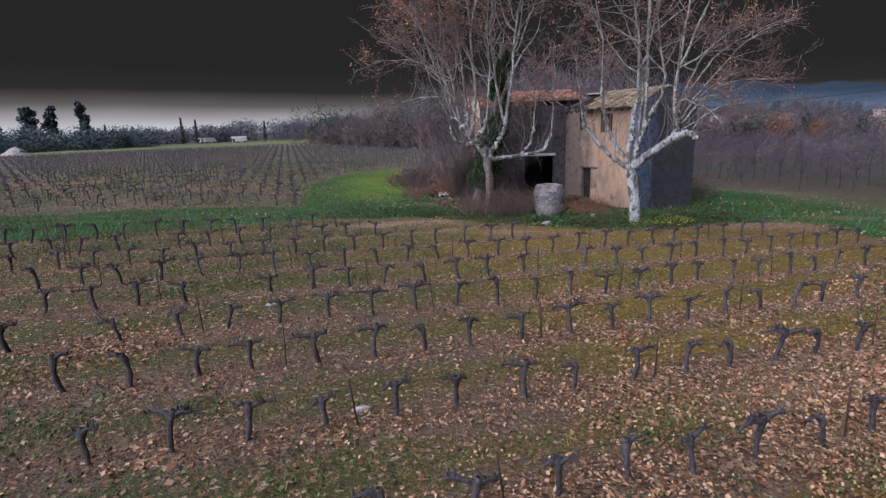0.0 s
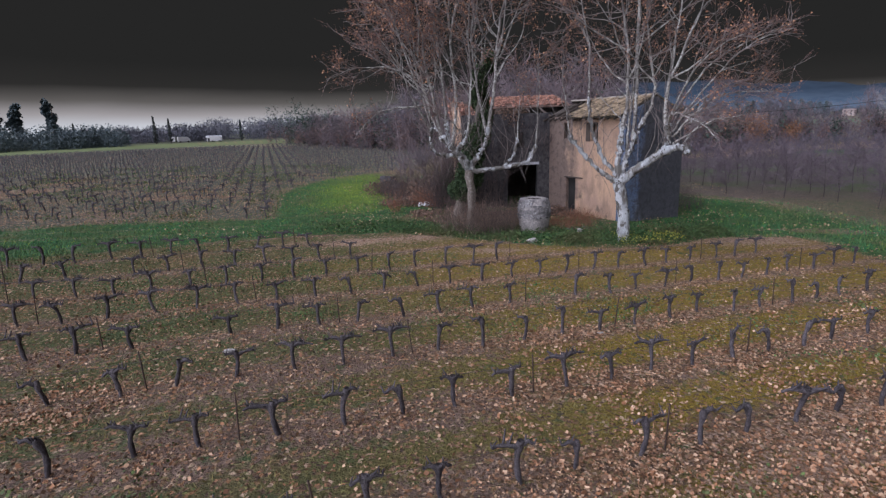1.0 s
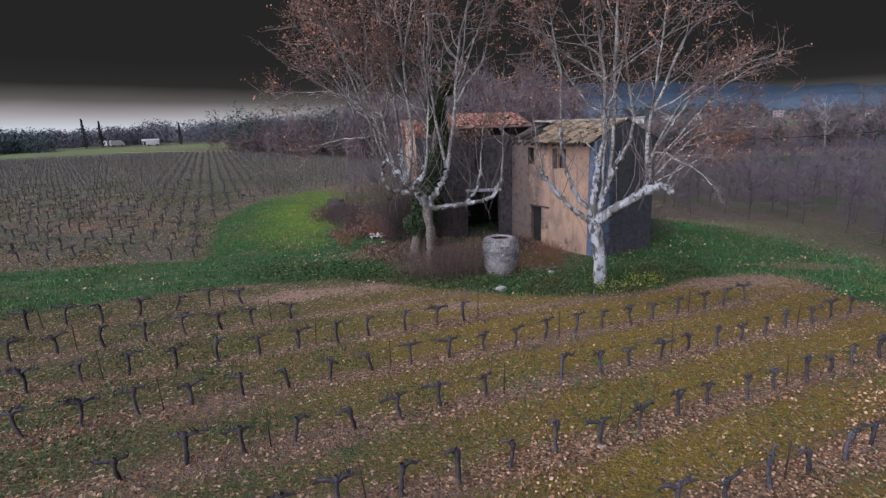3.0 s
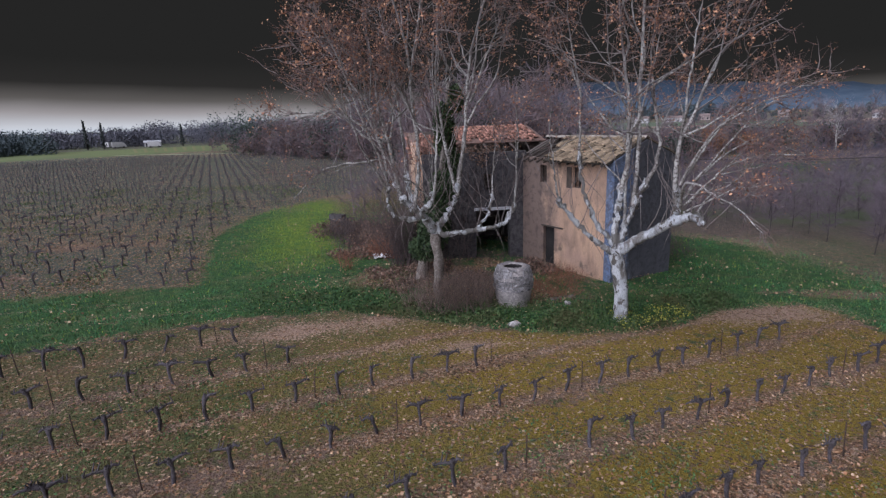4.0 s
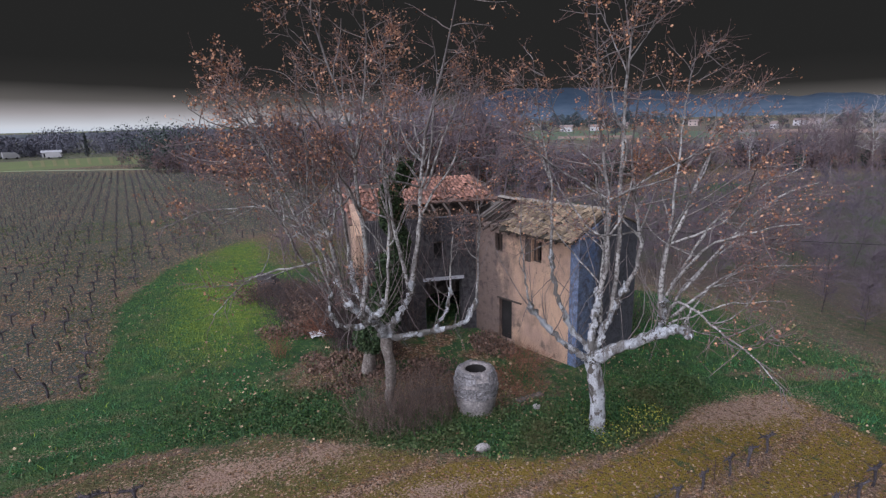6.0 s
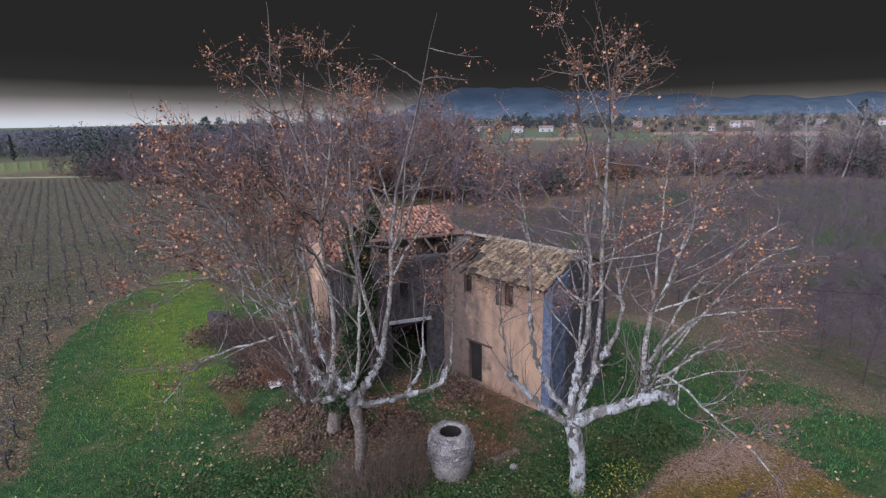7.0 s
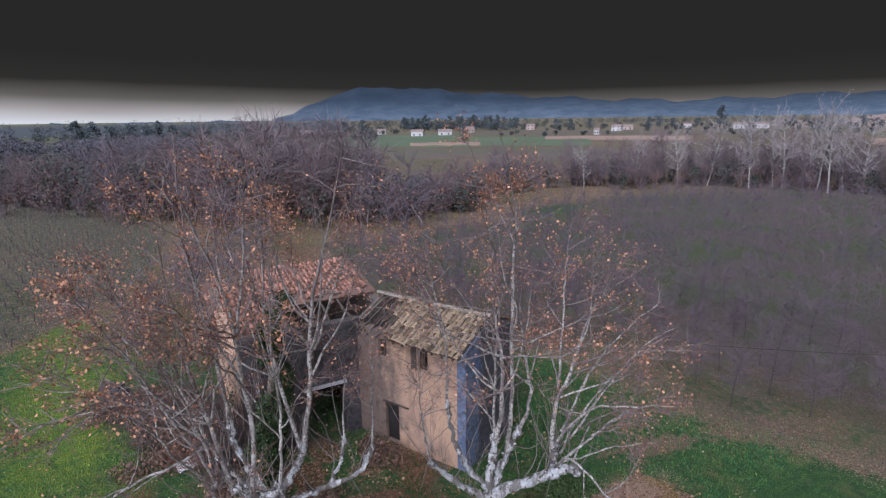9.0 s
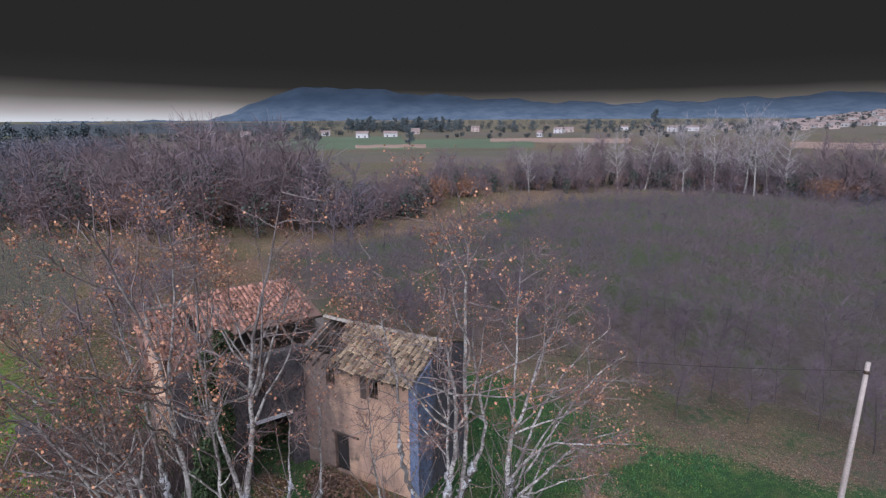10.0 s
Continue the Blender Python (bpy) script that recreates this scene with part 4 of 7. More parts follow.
def barn():
    rng = np.random.default_rng(32)
    b = tagged(empty("barn", pose(2.7, 39.5, -0.1, 0, 0, -1.5)), "collapsing dark stone barn with patchy red tile roof", "barn")
    wall_with_holes("wall", 0.45, 6.3, -0.3, 6.2, [(3.4, 5.35, -0.2, 2.95), (3.9, 4.45, 4.1, 5.0)], 0.5, Matrix.Identity(4), M_GREYWALL, b, label="dark grey stone front wall")
    bm = bmesh.new()
    box_bm(bm, 3.3, 5.45, -0.06, 0.3, 2.952, 3.12)
    part("lintel", bm, M_CONCRETE, b, "pale concrete lintel")
    ragged = lambda x: 6.2 + 1.1 * (x / 7.0) + 0.25 * math.sin(x * 5.1) - (0.6 if x < 0.8 else 0)
    wall_with_holes("wall", 0, 7.0, -0.3, 6.5, [], 0.45, Matrix.Rotation(radians(90), 4, "Z") @ Matrix.Translation((0, -0.448, 0)), M_CREAM, b, top=ragged, label="broken end wall with orange-cream plaster")
    wall_with_holes("wall", 0.45, 8.2, -0.3, 7.3, [], 0.45, Matrix.Translation((0, 6.6, 0)), M_RUBBLE, b, label="rubble rear wall")
    wall_with_holes("wall", 0.5, 6.59, -0.3, 6.3, [], 0.45, Matrix.Translation((8.2, 0, 0)) @ Matrix.Rotation(radians(90), 4, "Z"), M_RUBBLE, b, top=lambda x: 6.1 + x * 0.17, label="rubble party wall")
    deck = Matrix.Translation((2.3, 1.6, 6.45)) @ Matrix.Rotation(radians(10.5), 4, "X")
    bm = bmesh.new()
    box_bm(bm, 0, 5.85, 0.75, 5.6, 0, 0.06, deck)
    roof = part("roof", bm, M_BEDDING, b, "sagging roof of broken red clay tiles")
    tile_roof(roof, M_REDTILE, deck @ Matrix.Translation((0, 0, 0.06)), 5.85, 5.6, rng, missing=0.08, rough=1.7, keep=lambda u, v: v > 0.9 + 0.22 * math.sin(u * 2.3 + 1) + 0.14 * math.sin(u * 6.1) and not (1.2 < u < 1.8 and v < 1.7))
    deck2 = Matrix.Translation((-0.2, 1.2, 5.9)) @ Matrix.Rotation(radians(14), 4, "X") @ Matrix.Rotation(radians(8), 4, "Y")
    bm = bmesh.new()
    box_bm(bm, 0, 2.4, 0, 5.6, 0, 0.06, deck2)
    roof2 = part("roof", bm, M_BEDDING, b, "slumped strip of red tiles")
    tile_roof(roof2, M_REDTILE, deck2 @ Matrix.Translation((0, 0, 0.06)), 2.4, 5.6, rng, missing=0.22, rough=3.0, keep=lambda u, v: v > 0.5 + 0.5 * math.sin(u * 3.0))
    for i in range(5):
        x = 2.6 + i * 0.8 + rng.normal() * 0.2
        lo = rng.uniform(-0.5, 0.9)
        vf = tubes(np.array([[[x + rng.normal() * 0.3, lo, 6.05 + 0.2 * lo - rng.uniform(0, 0.3)], [x + 0.1, 1.2, 6.3], [x + 0.1, 2.4, 6.55]]]), np.full((1, 3), 0.07), 6)
        arr_part("beam", vf, M_TIMBER, b)
    pts = [cloud((rng.uniform(1.6, 6.0), rng.uniform(-0.3, 1.4), rng.uniform(4.4, 6.6)), (0.7, 0.45, 0.55), 170, rng, 0.1) for _ in range(16)]
    tagged(arr_part("creeper", leaf_quads(np.concatenate(pts), 0.10, rng), M_BROWNIVY, b, "withered creeper leaves over the broken eave"), kind="stuff")
    k = 70
    P = np.stack([rng.uniform(1.0, 6.2, k), rng.uniform(-0.35, -0.05, k), rng.uniform(3.2, 4.4, k)], 1)
    st = bend(P, np.stack([rng.normal(size=k) * 0.35, rng.normal(size=k) * 0.12, np.ones(k)], 1), rng.uniform(1.2, 2.8, k), 8, rng, 0.12, 0.2)
    tagged(arr_part("creeper_stem", tubes(st, np.linspace(0.016, 0.005, 8)[None] * np.ones((k, 1)), 4), M_GREYBRUSH, b, "bare tangled creeper stems"), kind="stuff")
    # floor painted near-black for the barn's inner shade
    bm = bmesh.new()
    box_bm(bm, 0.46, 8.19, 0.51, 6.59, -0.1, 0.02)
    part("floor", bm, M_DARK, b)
    # unseen slab added to keep light out of the barn's doorway
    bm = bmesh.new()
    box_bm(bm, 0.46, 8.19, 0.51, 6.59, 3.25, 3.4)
    part("unseen_floor", bm, M_DARK, b)
    return b


barn()


def low_wall():
    b = tagged(empty("stone_wall", pose(-2.9, 48.6, 0.2, 0, 0, -42)), "low dark ruined stone wall in the grass", "wall")
    rng = np.random.default_rng(33)
    bm = bmesh.new()
    for j in range(6):
        x = 0.0
        while x < 3.2 - j * 0.42:
            w = rng.uniform(0.25, 0.5)
            vs = box_bm(bm, x + 0.01, x + w - 0.01, rng.uniform(-0.02, 0.03), 0.45 + rng.uniform(-0.03, 0.03), j * 0.24 + 0.008, (j + 1) * 0.24 - 0.008)
            for v in vs:
                v.co += Vector(rng.normal(size=3) * 0.012)
            x += w
    part("masonry", bm, M_GREYWALL, b)


low_wall()


def stone_well():
    """A round stone well: smooth plaster below, rough courses of uneven stones above, an open mouth."""
    rng = np.random.default_rng(34)
    w = tagged(empty("stone_well", pose(6.1, 31.35, float(height(6.1, 31.35)) - 0.05)), "round pale stone well with an open mouth", "well")
    prof = [(0.66, 0.0), (0.73, 0.3), (0.78, 0.6), (0.80, 0.8), (0.79, 1.2), (0.76, 1.45), (0.66, 1.66), (0.56, 1.74), (0.44, 1.76), (0.39, 1.69)]
    n = 32
    V = [((r + 0.012 * math.sin(i * 1.9 + z * 5)) * math.cos(2 * math.pi * i / n), (r + 0.012 * math.sin(i * 1.3 + z * 7)) * math.sin(2 * math.pi * i / n), z + 0.012 * math.sin(i * 2.7)) for r, z in prof for i in range(n)]
    F = [(j * n + i, j * n + (i + 1) % n, (j + 1) * n + (i + 1) % n, (j + 1) * n + i) for j in range(len(prof) - 1) for i in range(n)]
    arr_part("lining", (np.array(V), np.array(F)), M_LINING, w, "pale pinkish plaster below rough stones", smooth=True)
    # shaft wall coloured near-black, standing in for the shade in the mouth
    V = [(r * math.cos(2 * math.pi * i / n), r * math.sin(2 * math.pi * i / n), z) for r, z in ((0.386, 1.70), (0.38, 1.0), (0.38, 0.2)) for i in range(n)]
    F = [(j * n + i, j * n + (i + 1) % n, (j + 1) * n + (i + 1) % n, (j + 1) * n + i) for j in range(2) for i in range(n)]
    arr_part("shaft", (np.array(V), np.array(F)), M_DARK, w, "inner stone painted near-black for shade", smooth=True)
    # added near-black disc that closes the shaft with painted shade
    bm = bmesh.new()
    bmesh.ops.create_circle(bm, cap_ends=True, segments=24, radius=0.37)
    bmesh.ops.translate(bm, verts=bm.verts, vec=(0, 0, 0.35))
    part("shaft_shade", bm, M_DARK, w, "added disc in the shaft, painted near-black for shade")
    z0 = 0.78
    while z0 < 1.72:
        hgt = rng.uniform(0.09, 0.16)
        a = rng.uniform(0, 1)
        end = a + 2 * math.pi
        while a < end - 0.1:
            da = min(rng.uniform(0.14, 0.36), end - a)
            bm = bmesh.new()
            ring = []
            out = rng.uniform(0.0, 0.05)
            for z in (z0 + 0.012, z0 + hgt * rng.uniform(0.8, 0.95)):
                for k in range(3):
                    t = a + 0.02 + (da - 0.04) * k / 2
                    rr = float(np.interp(z, [0.8, 1.2, 1.45, 1.66, 1.9], [0.80, 0.79, 0.77, 0.68, 0.56])) + 0.012 + out + rng.normal() * 0.012
                    zz = z + rng.normal() * 0.012
                    ring.append([bm.verts.new((q * math.cos(t), q * math.sin(t), zz)) for q in (rr, rr - 0.12)])
            for p in range(2):
                bm.faces.new([ring[p][0], ring[p + 1][0], ring[p + 4][0], ring[p + 3][0]])
                bm.faces.new([ring[p][0], ring[p][1], ring[p + 1][1], ring[p + 1][0]])
                bm.faces.new([ring[p + 3][0], ring[p + 4][0], ring[p + 4][1], ring[p + 3][1]])
            bm.faces.new([ring[0][0], ring[3][0], ring[3][1], ring[0][1]])
            bm.faces.new([ring[2][0], ring[2][1], ring[5][1], ring[5][0]])
            bmesh.ops.recalc_face_normals(bm, faces=bm.faces)
            if rng.random() < 0.9:
                part("stone", bm, M_WELLSTONE, w)
            else:
                bm.free()
            a += da
        z0 += hgt


M_STONE = simple_mat("pale_stone", (0.50, 0.47, 0.455), (0.22, 0.20, 0.195), 2.6, (0.15, 0.14, 0.135), fine=18, bump_d=0.03, vary=0.3)
M_WELLSTONE = simple_mat("well_stone", (0.30, 0.285, 0.29), (0.13, 0.12, 0.122), 2.2, (0.10, 0.095, 0.098), fine=14, bump_d=0.04, vary=0.28)
M_LINING = simple_mat("well_plaster", (0.42, 0.375, 0.36), (0.19, 0.17, 0.165), 1.8, (0.15, 0.14, 0.14), fine=14, bump_d=0.03)
stone_well()

# ---- plane trees ----
def plane_tree(name, base, trunk, limbs, poles, rng, label, n_side=11, leaves=7400, foot=None):
    """trunk and limbs: lines with end radii; poles: (line, foot radius), the long shoots that rise or arch from the limbs."""
    tr = tagged(empty(name, pose(*base)), label, "tree", "plane trees in front of the farmhouse")
    o = np.array(base)
    line = smooth_line(np.array(trunk[0]) - o, 14)
    R = np.interp(np.linspace(0, 1, 14), [0, 0.12, 1], [trunk[1] * 1.35, trunk[1], trunk[2]]) * rng.uniform(0.94, 1.07, 14)
    arr_part("trunk", gnarl(tubes(line[None], R[None], 18), 0.04, 9.0), foot or M_BARK, tr, smooth=True)
    for pts, r0, r1 in limbs:
        n = 26
        l = smooth_line(np.array(pts) - o, n)
        l[1:-1] += rng.normal(size=(n - 2, 3)) * 0.030
        R = np.linspace(r0 * 0.80, r1 * 0.76, n) * rng.uniform(0.90, 1.12, n)
        R[-5:-1] *= (1.15, 1.4, 1.55, 1.4)
        R *= 1 + 0.08 * np.sin(np.arange(n) * 2.1 + rng.uniform(0, 6))
        arr_part("limb", gnarl(tubes(l[None], R[None], 12), 0.06, 12.0), M_BARK, tr, smooth=True)
    n = 20
    sh = np.array([smooth_line(np.array(p) - o, n) for p, r in poles])
    sh[:, 1:] += np.cumsum(rng.normal(size=sh[:, 1:].shape) * 0.028, axis=1)
    r0 = np.array([r for p, r in poles])
    L = np.linalg.norm(np.diff(sh, axis=1), axis=2).sum(1)
    t = np.linspace(1, 0, n)
    arch = np.linalg.norm(sh[:, -1, :2] - sh[:, 0, :2], axis=1) > 1.2 * np.abs(sh[:, -1, 2] - sh[:, 0, 2])
    R = r0[:, None] * np.where(arch[:, None], (0.24 + 0.76 * t)[None], (0.10 + 0.90 * t ** 0.85)[None]) * rng.uniform(0.92, 1.1, (len(sh), n))
    # thin sprouts and hanging twigs along the limbs
    q = np.concatenate([smooth_line(np.array(pts) - o, 12)[3:] for pts, _, _ in limbs])
    nq = 100
    st = q[rng.integers(0, len(q), nq)]
    dz = np.where(rng.random(nq) < 0.66, 1.0, -0.5)
    ls = np.where(dz > 0, rng.uniform(0.6, 1.9, nq) ** 2, rng.uniform(0.4, 2.2, nq))
    th = bend(st, np.stack([rng.normal(size=nq) * 0.45, rng.normal(size=nq) * 0.45, dz], 1), ls, 8, rng, 0.12, np.where(dz > 0, 0.9, -0.8))
    tagged(arr_part("sprout", tubes(th, (0.008 + 0.004 * ls)[:, None] * np.linspace(1, 0.3, 8)[None], 4), M_BRANCH, tr, "thin sprouts along the limbs"), kind="stuff")
    # each pole forks into leaders
    k_of = np.maximum(2, (L * 0.85).astype(int))
    mi = np.repeat(np.arange(len(sh)), k_of)
    i0 = rng.integers(5, n - 4, len(mi))
    ax = sh[mi, i0 + 1] - sh[mi, i0]
    ax /= np.linalg.norm(ax, axis=1, keepdims=True)
    Lf = np.clip(L[mi] * (1 - i0 / (n - 1)) * rng.uniform(0.45, 1.05, len(mi)), 0.8, 4.8)
    fk = bend(sh[mi, i0], ax * 0.8 + rng.normal(size=ax.shape) * np.array([0.75, 0.75, 0.35]), Lf, n, rng, 0.11, 0.9)
    Rf = np.minimum(R[mi, i0] * 0.66, 0.010 + 0.012 * Lf)[:, None] * (0.14 + 0.86 * t)[None]
    for i in range(len(sh)):
        own = np.flatnonzero(mi == i)
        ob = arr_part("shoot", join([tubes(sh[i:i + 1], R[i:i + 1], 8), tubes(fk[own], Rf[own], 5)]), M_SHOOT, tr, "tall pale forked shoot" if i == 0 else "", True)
        # drives the painted dimming: 0 at the foot, rising to the tip
        tip_dark = np.linspace(0, 0.5 if arch[i] else 1, n)
        vals = np.concatenate([np.repeat(tip_dark, 8)] + [np.repeat(i0[j] / (n - 1) + (1 - i0[j] / (n - 1)) * tip_dark, 5) for j in own])
        ob.data.attributes.new("tip_dark", "FLOAT", "POINT").data.foreach_set("value", vals.astype(np.float32))
    sh, L = np.concatenate([sh, fk]), np.concatenate([L, Lf])
    # side branches off the poles
    m_i = np.repeat(np.arange(len(sh)), n_side)
    tt = rng.uniform(0.30, 0.99, len(m_i)) ** 0.75 * (n - 1)
    i0 = np.minimum(tt.astype(int), n - 2)
    fr = (tt - i0)[:, None]
    st = sh[m_i, i0] * (1 - fr) + sh[m_i, i0 + 1] * fr
    ax = sh[m_i, i0 + 1] - sh[m_i, i0]
    ax /= np.linalg.norm(ax, axis=1, keepdims=True)
    rad = st * np.array([1, 1, 0.0])
    rad /= np.linalg.norm(rad, axis=1, keepdims=True) + 0.5
    dr = ax * 0.40 + rad * 0.45 + rng.normal(size=st.shape) * np.array([0.65, 0.65, 0.45])
    ln = np.clip(L[m_i], 3, 8) * rng.uniform(0.10, 0.40, len(m_i)) * (1.10 - 0.6 * tt / (n - 1))
    sb = bend(st, dr, ln, 7, rng, 0.14, 0.25)
    tagged(arr_part("branch", tubes(sb, (0.006 + 0.0095 * ln)[:, None] * np.linspace(1, 0.3, 7)[None], 4), M_BRANCH, tr, "thin grey side branches"), kind="stuff")
    # twigs off the side branches
    k = 4
    m_i = np.repeat(np.arange(len(sb)), k)
    tt = rng.uniform(1.0, 6.0, len(m_i))
    i0 = np.minimum(tt.astype(int), 5)
    fr = (tt - i0)[:, None]
    st = sb[m_i, i0] * (1 - fr) + sb[m_i, i0 + 1] * fr
    ax = sb[m_i, i0 + 1] - sb[m_i, i0]
    ax /= np.linalg.norm(ax, axis=1, keepdims=True) + 1e-9
    dr = ax + rng.normal(size=st.shape) * 0.6
    ln = rng.uniform(0.15, 0.70, len(m_i))
    tw = bend(st, dr, ln, 3, rng, 0.14, 0.15)
    tagged(arr_part("twig", tubes(tw, np.linspace(0.0060, 0.0028, 3)[None] * np.ones((len(tw), 1)), 3), M_TWIG, tr, "fine brown twigs"), kind="stuff")
    w = np.clip((tw[:, -1, 2] - 4) / 8, 0.02, 1) * (0.10 + vnoise(tw[:, -1, 0] + 0.7 * tw[:, -1, 2], tw[:, -1, 1] - 0.7 * tw[:, -1, 2], 1.1, 4) ** 3)
    pick = rng.choice(len(tw), size=leaves, p=w / w.sum())
    lp = tw[pick, rng.integers(1, 3, leaves)] + rng.normal(size=(leaves, 3)) * 0.05
    tagged(arr_part("leaf", leaf_quads(lp, 0.036 + 0.056 * rng.random((leaves, 1)) ** 1.5, rng), M_DRYLEAF, tr, "sparse withered orange-brown leaves"), kind="stuff")
    return tr


def z_at(x, y):
    return float(height(x, y)) - 0.08


rr = np.random.default_rng(41)
fork = (9.5, 28.9, 2.75)
plane_tree("plane_tree", (9.85, 28.95, z_at(9.85, 28.95)), ([(9.85, 28.95, -0.2), (9.8, 28.92, 1.2), fork], 0.27, 0.27),
    [([fork, (10.1, 28.2, 3.4), (10.75, 27.3, 4.15), (11.3, 27.0, 4.35), (11.75, 26.9, 4.2)], 0.25, 0.15),
     ([(10.75, 27.3, 4.15), (10.95, 27.3, 4.7), (10.85, 27.2, 5.4)], 0.17, 0.11),
     ([fork, (8.9, 29.0, 3.1), (8.2, 29.1, 3.7), (7.6, 29.15, 4.4), (7.2, 29.1, 5.0)], 0.15, 0.09),
     ([fork, (9.40, 28.8, 3.8), (9.38, 28.6, 4.6), (9.42, 28.5, 5.5)], 0.19, 0.10),
     ([(9.45, 29.0, 3.0), (8.8, 29.3, 4.0), (8.3, 29.5, 5.4), (8.2, 29.6, 6.6)], 0.13, 0.07),
     ([(9.6, 28.9, 3.0), (9.8, 28.6, 4.2), (10.3, 28.3, 5.6)], 0.18, 0.11)],
    [([(9.4, 28.6, 4.9), (9.5, 28.3, 6.6), (9.4, 28.2, 8.3), (9.15, 28.2, 9.6), (8.9, 28.2, 11.4), (8.7, 28.2, 14.4)], 0.085),
     ([(9.9, 28.5, 4.6), (9.9, 28.2, 7.0), (9.85, 28.1, 9.5), (9.7, 28.1, 11.8), (9.75, 28.1, 13.0), (9.45, 28.1, 14.8)], 0.080),
     ([(10.25, 28.3, 5.4), (10.7, 28.1, 6.5), (10.5, 28.1, 7.9), (10.3, 28.1, 10.0), (10.7, 28.1, 12.4)], 0.075),
     ([(10.85, 27.3, 4.8), (10.6, 27.1, 6.8), (10.9, 27.0, 7.9), (11.5, 27.0, 9.6), (12.3, 27.0, 10.4), (13.4, 27.0, 10.9)], 0.080),
     ([(10.8, 27.1, 7.4), (11.1, 27.3, 9.5), (11.6, 27.6, 11.3), (12.0, 28.0, 12.9)], 0.045),
     ([(10.85, 27.1, 5.5), (11.0, 26.4, 6.8), (11.07, 25.7, 7.44), (11.2, 24.6, 8.0), (11.55, 23.6, 8.45)], 0.050),
     ([(11.0, 27.1, 5.0), (11.6, 27.2, 5.8), (12.74, 27.3, 6.6), (14.0, 27.5, 6.95), (15.4, 27.2, 6.5)], 0.048),
     ([(11.0, 27.0, 4.8), (11.4, 26.4, 5.7), (11.9, 26.1, 6.18), (13.3, 25.85, 6.4), (14.9, 25.6, 6.25)], 0.050),
     ([(10.85, 27.0, 4.7), (10.4, 26.0, 5.6), (10.2, 24.6, 5.6), (10.17, 23.5, 5.34), (10.5, 22.55, 4.75)], 0.046),
     ([(11.5, 27.0, 4.5), (12.2, 27.1, 5.3), (13.4, 27.3, 5.5), (14.3, 27.4, 5.3)], 0.036),
     ([(11.0, 27.1, 5.8), (12.4, 27.3, 7.6), (14.2, 27.5, 8.6), (16.2, 27.6, 9.2)], 0.050),
     ([(11.1, 27.2, 4.5), (12.2, 25.9, 5.4), (13.4, 24.9, 5.7)], 0.032),
     ([(11.2, 26.9, 5.6), (12.6, 26.5, 7.4), (13.8, 26.3, 8.3), (15.2, 26.1, 8.8)], 0.040),
     ([(7.25, 29.1, 4.8), (7.05, 29.1, 6.0), (6.8, 29.1, 7.5), (6.7, 29.1, 9.6)], 0.040),
     ([(8.2, 29.6, 6.2), (8.1, 29.6, 8.5), (7.6, 29.7, 10.8), (7.4, 29.8, 12.8)], 0.052),
     ([(9.7, 28.8, 3.6), (10.3, 29.6, 5.6), (10.6, 29.9, 8.5), (11.3, 30.2, 11.8)], 0.065)],
    rr, "pollarded plane tree with pale mottled bark and tall bare shoots")
fork = (2.85, 31.8, 3.35)
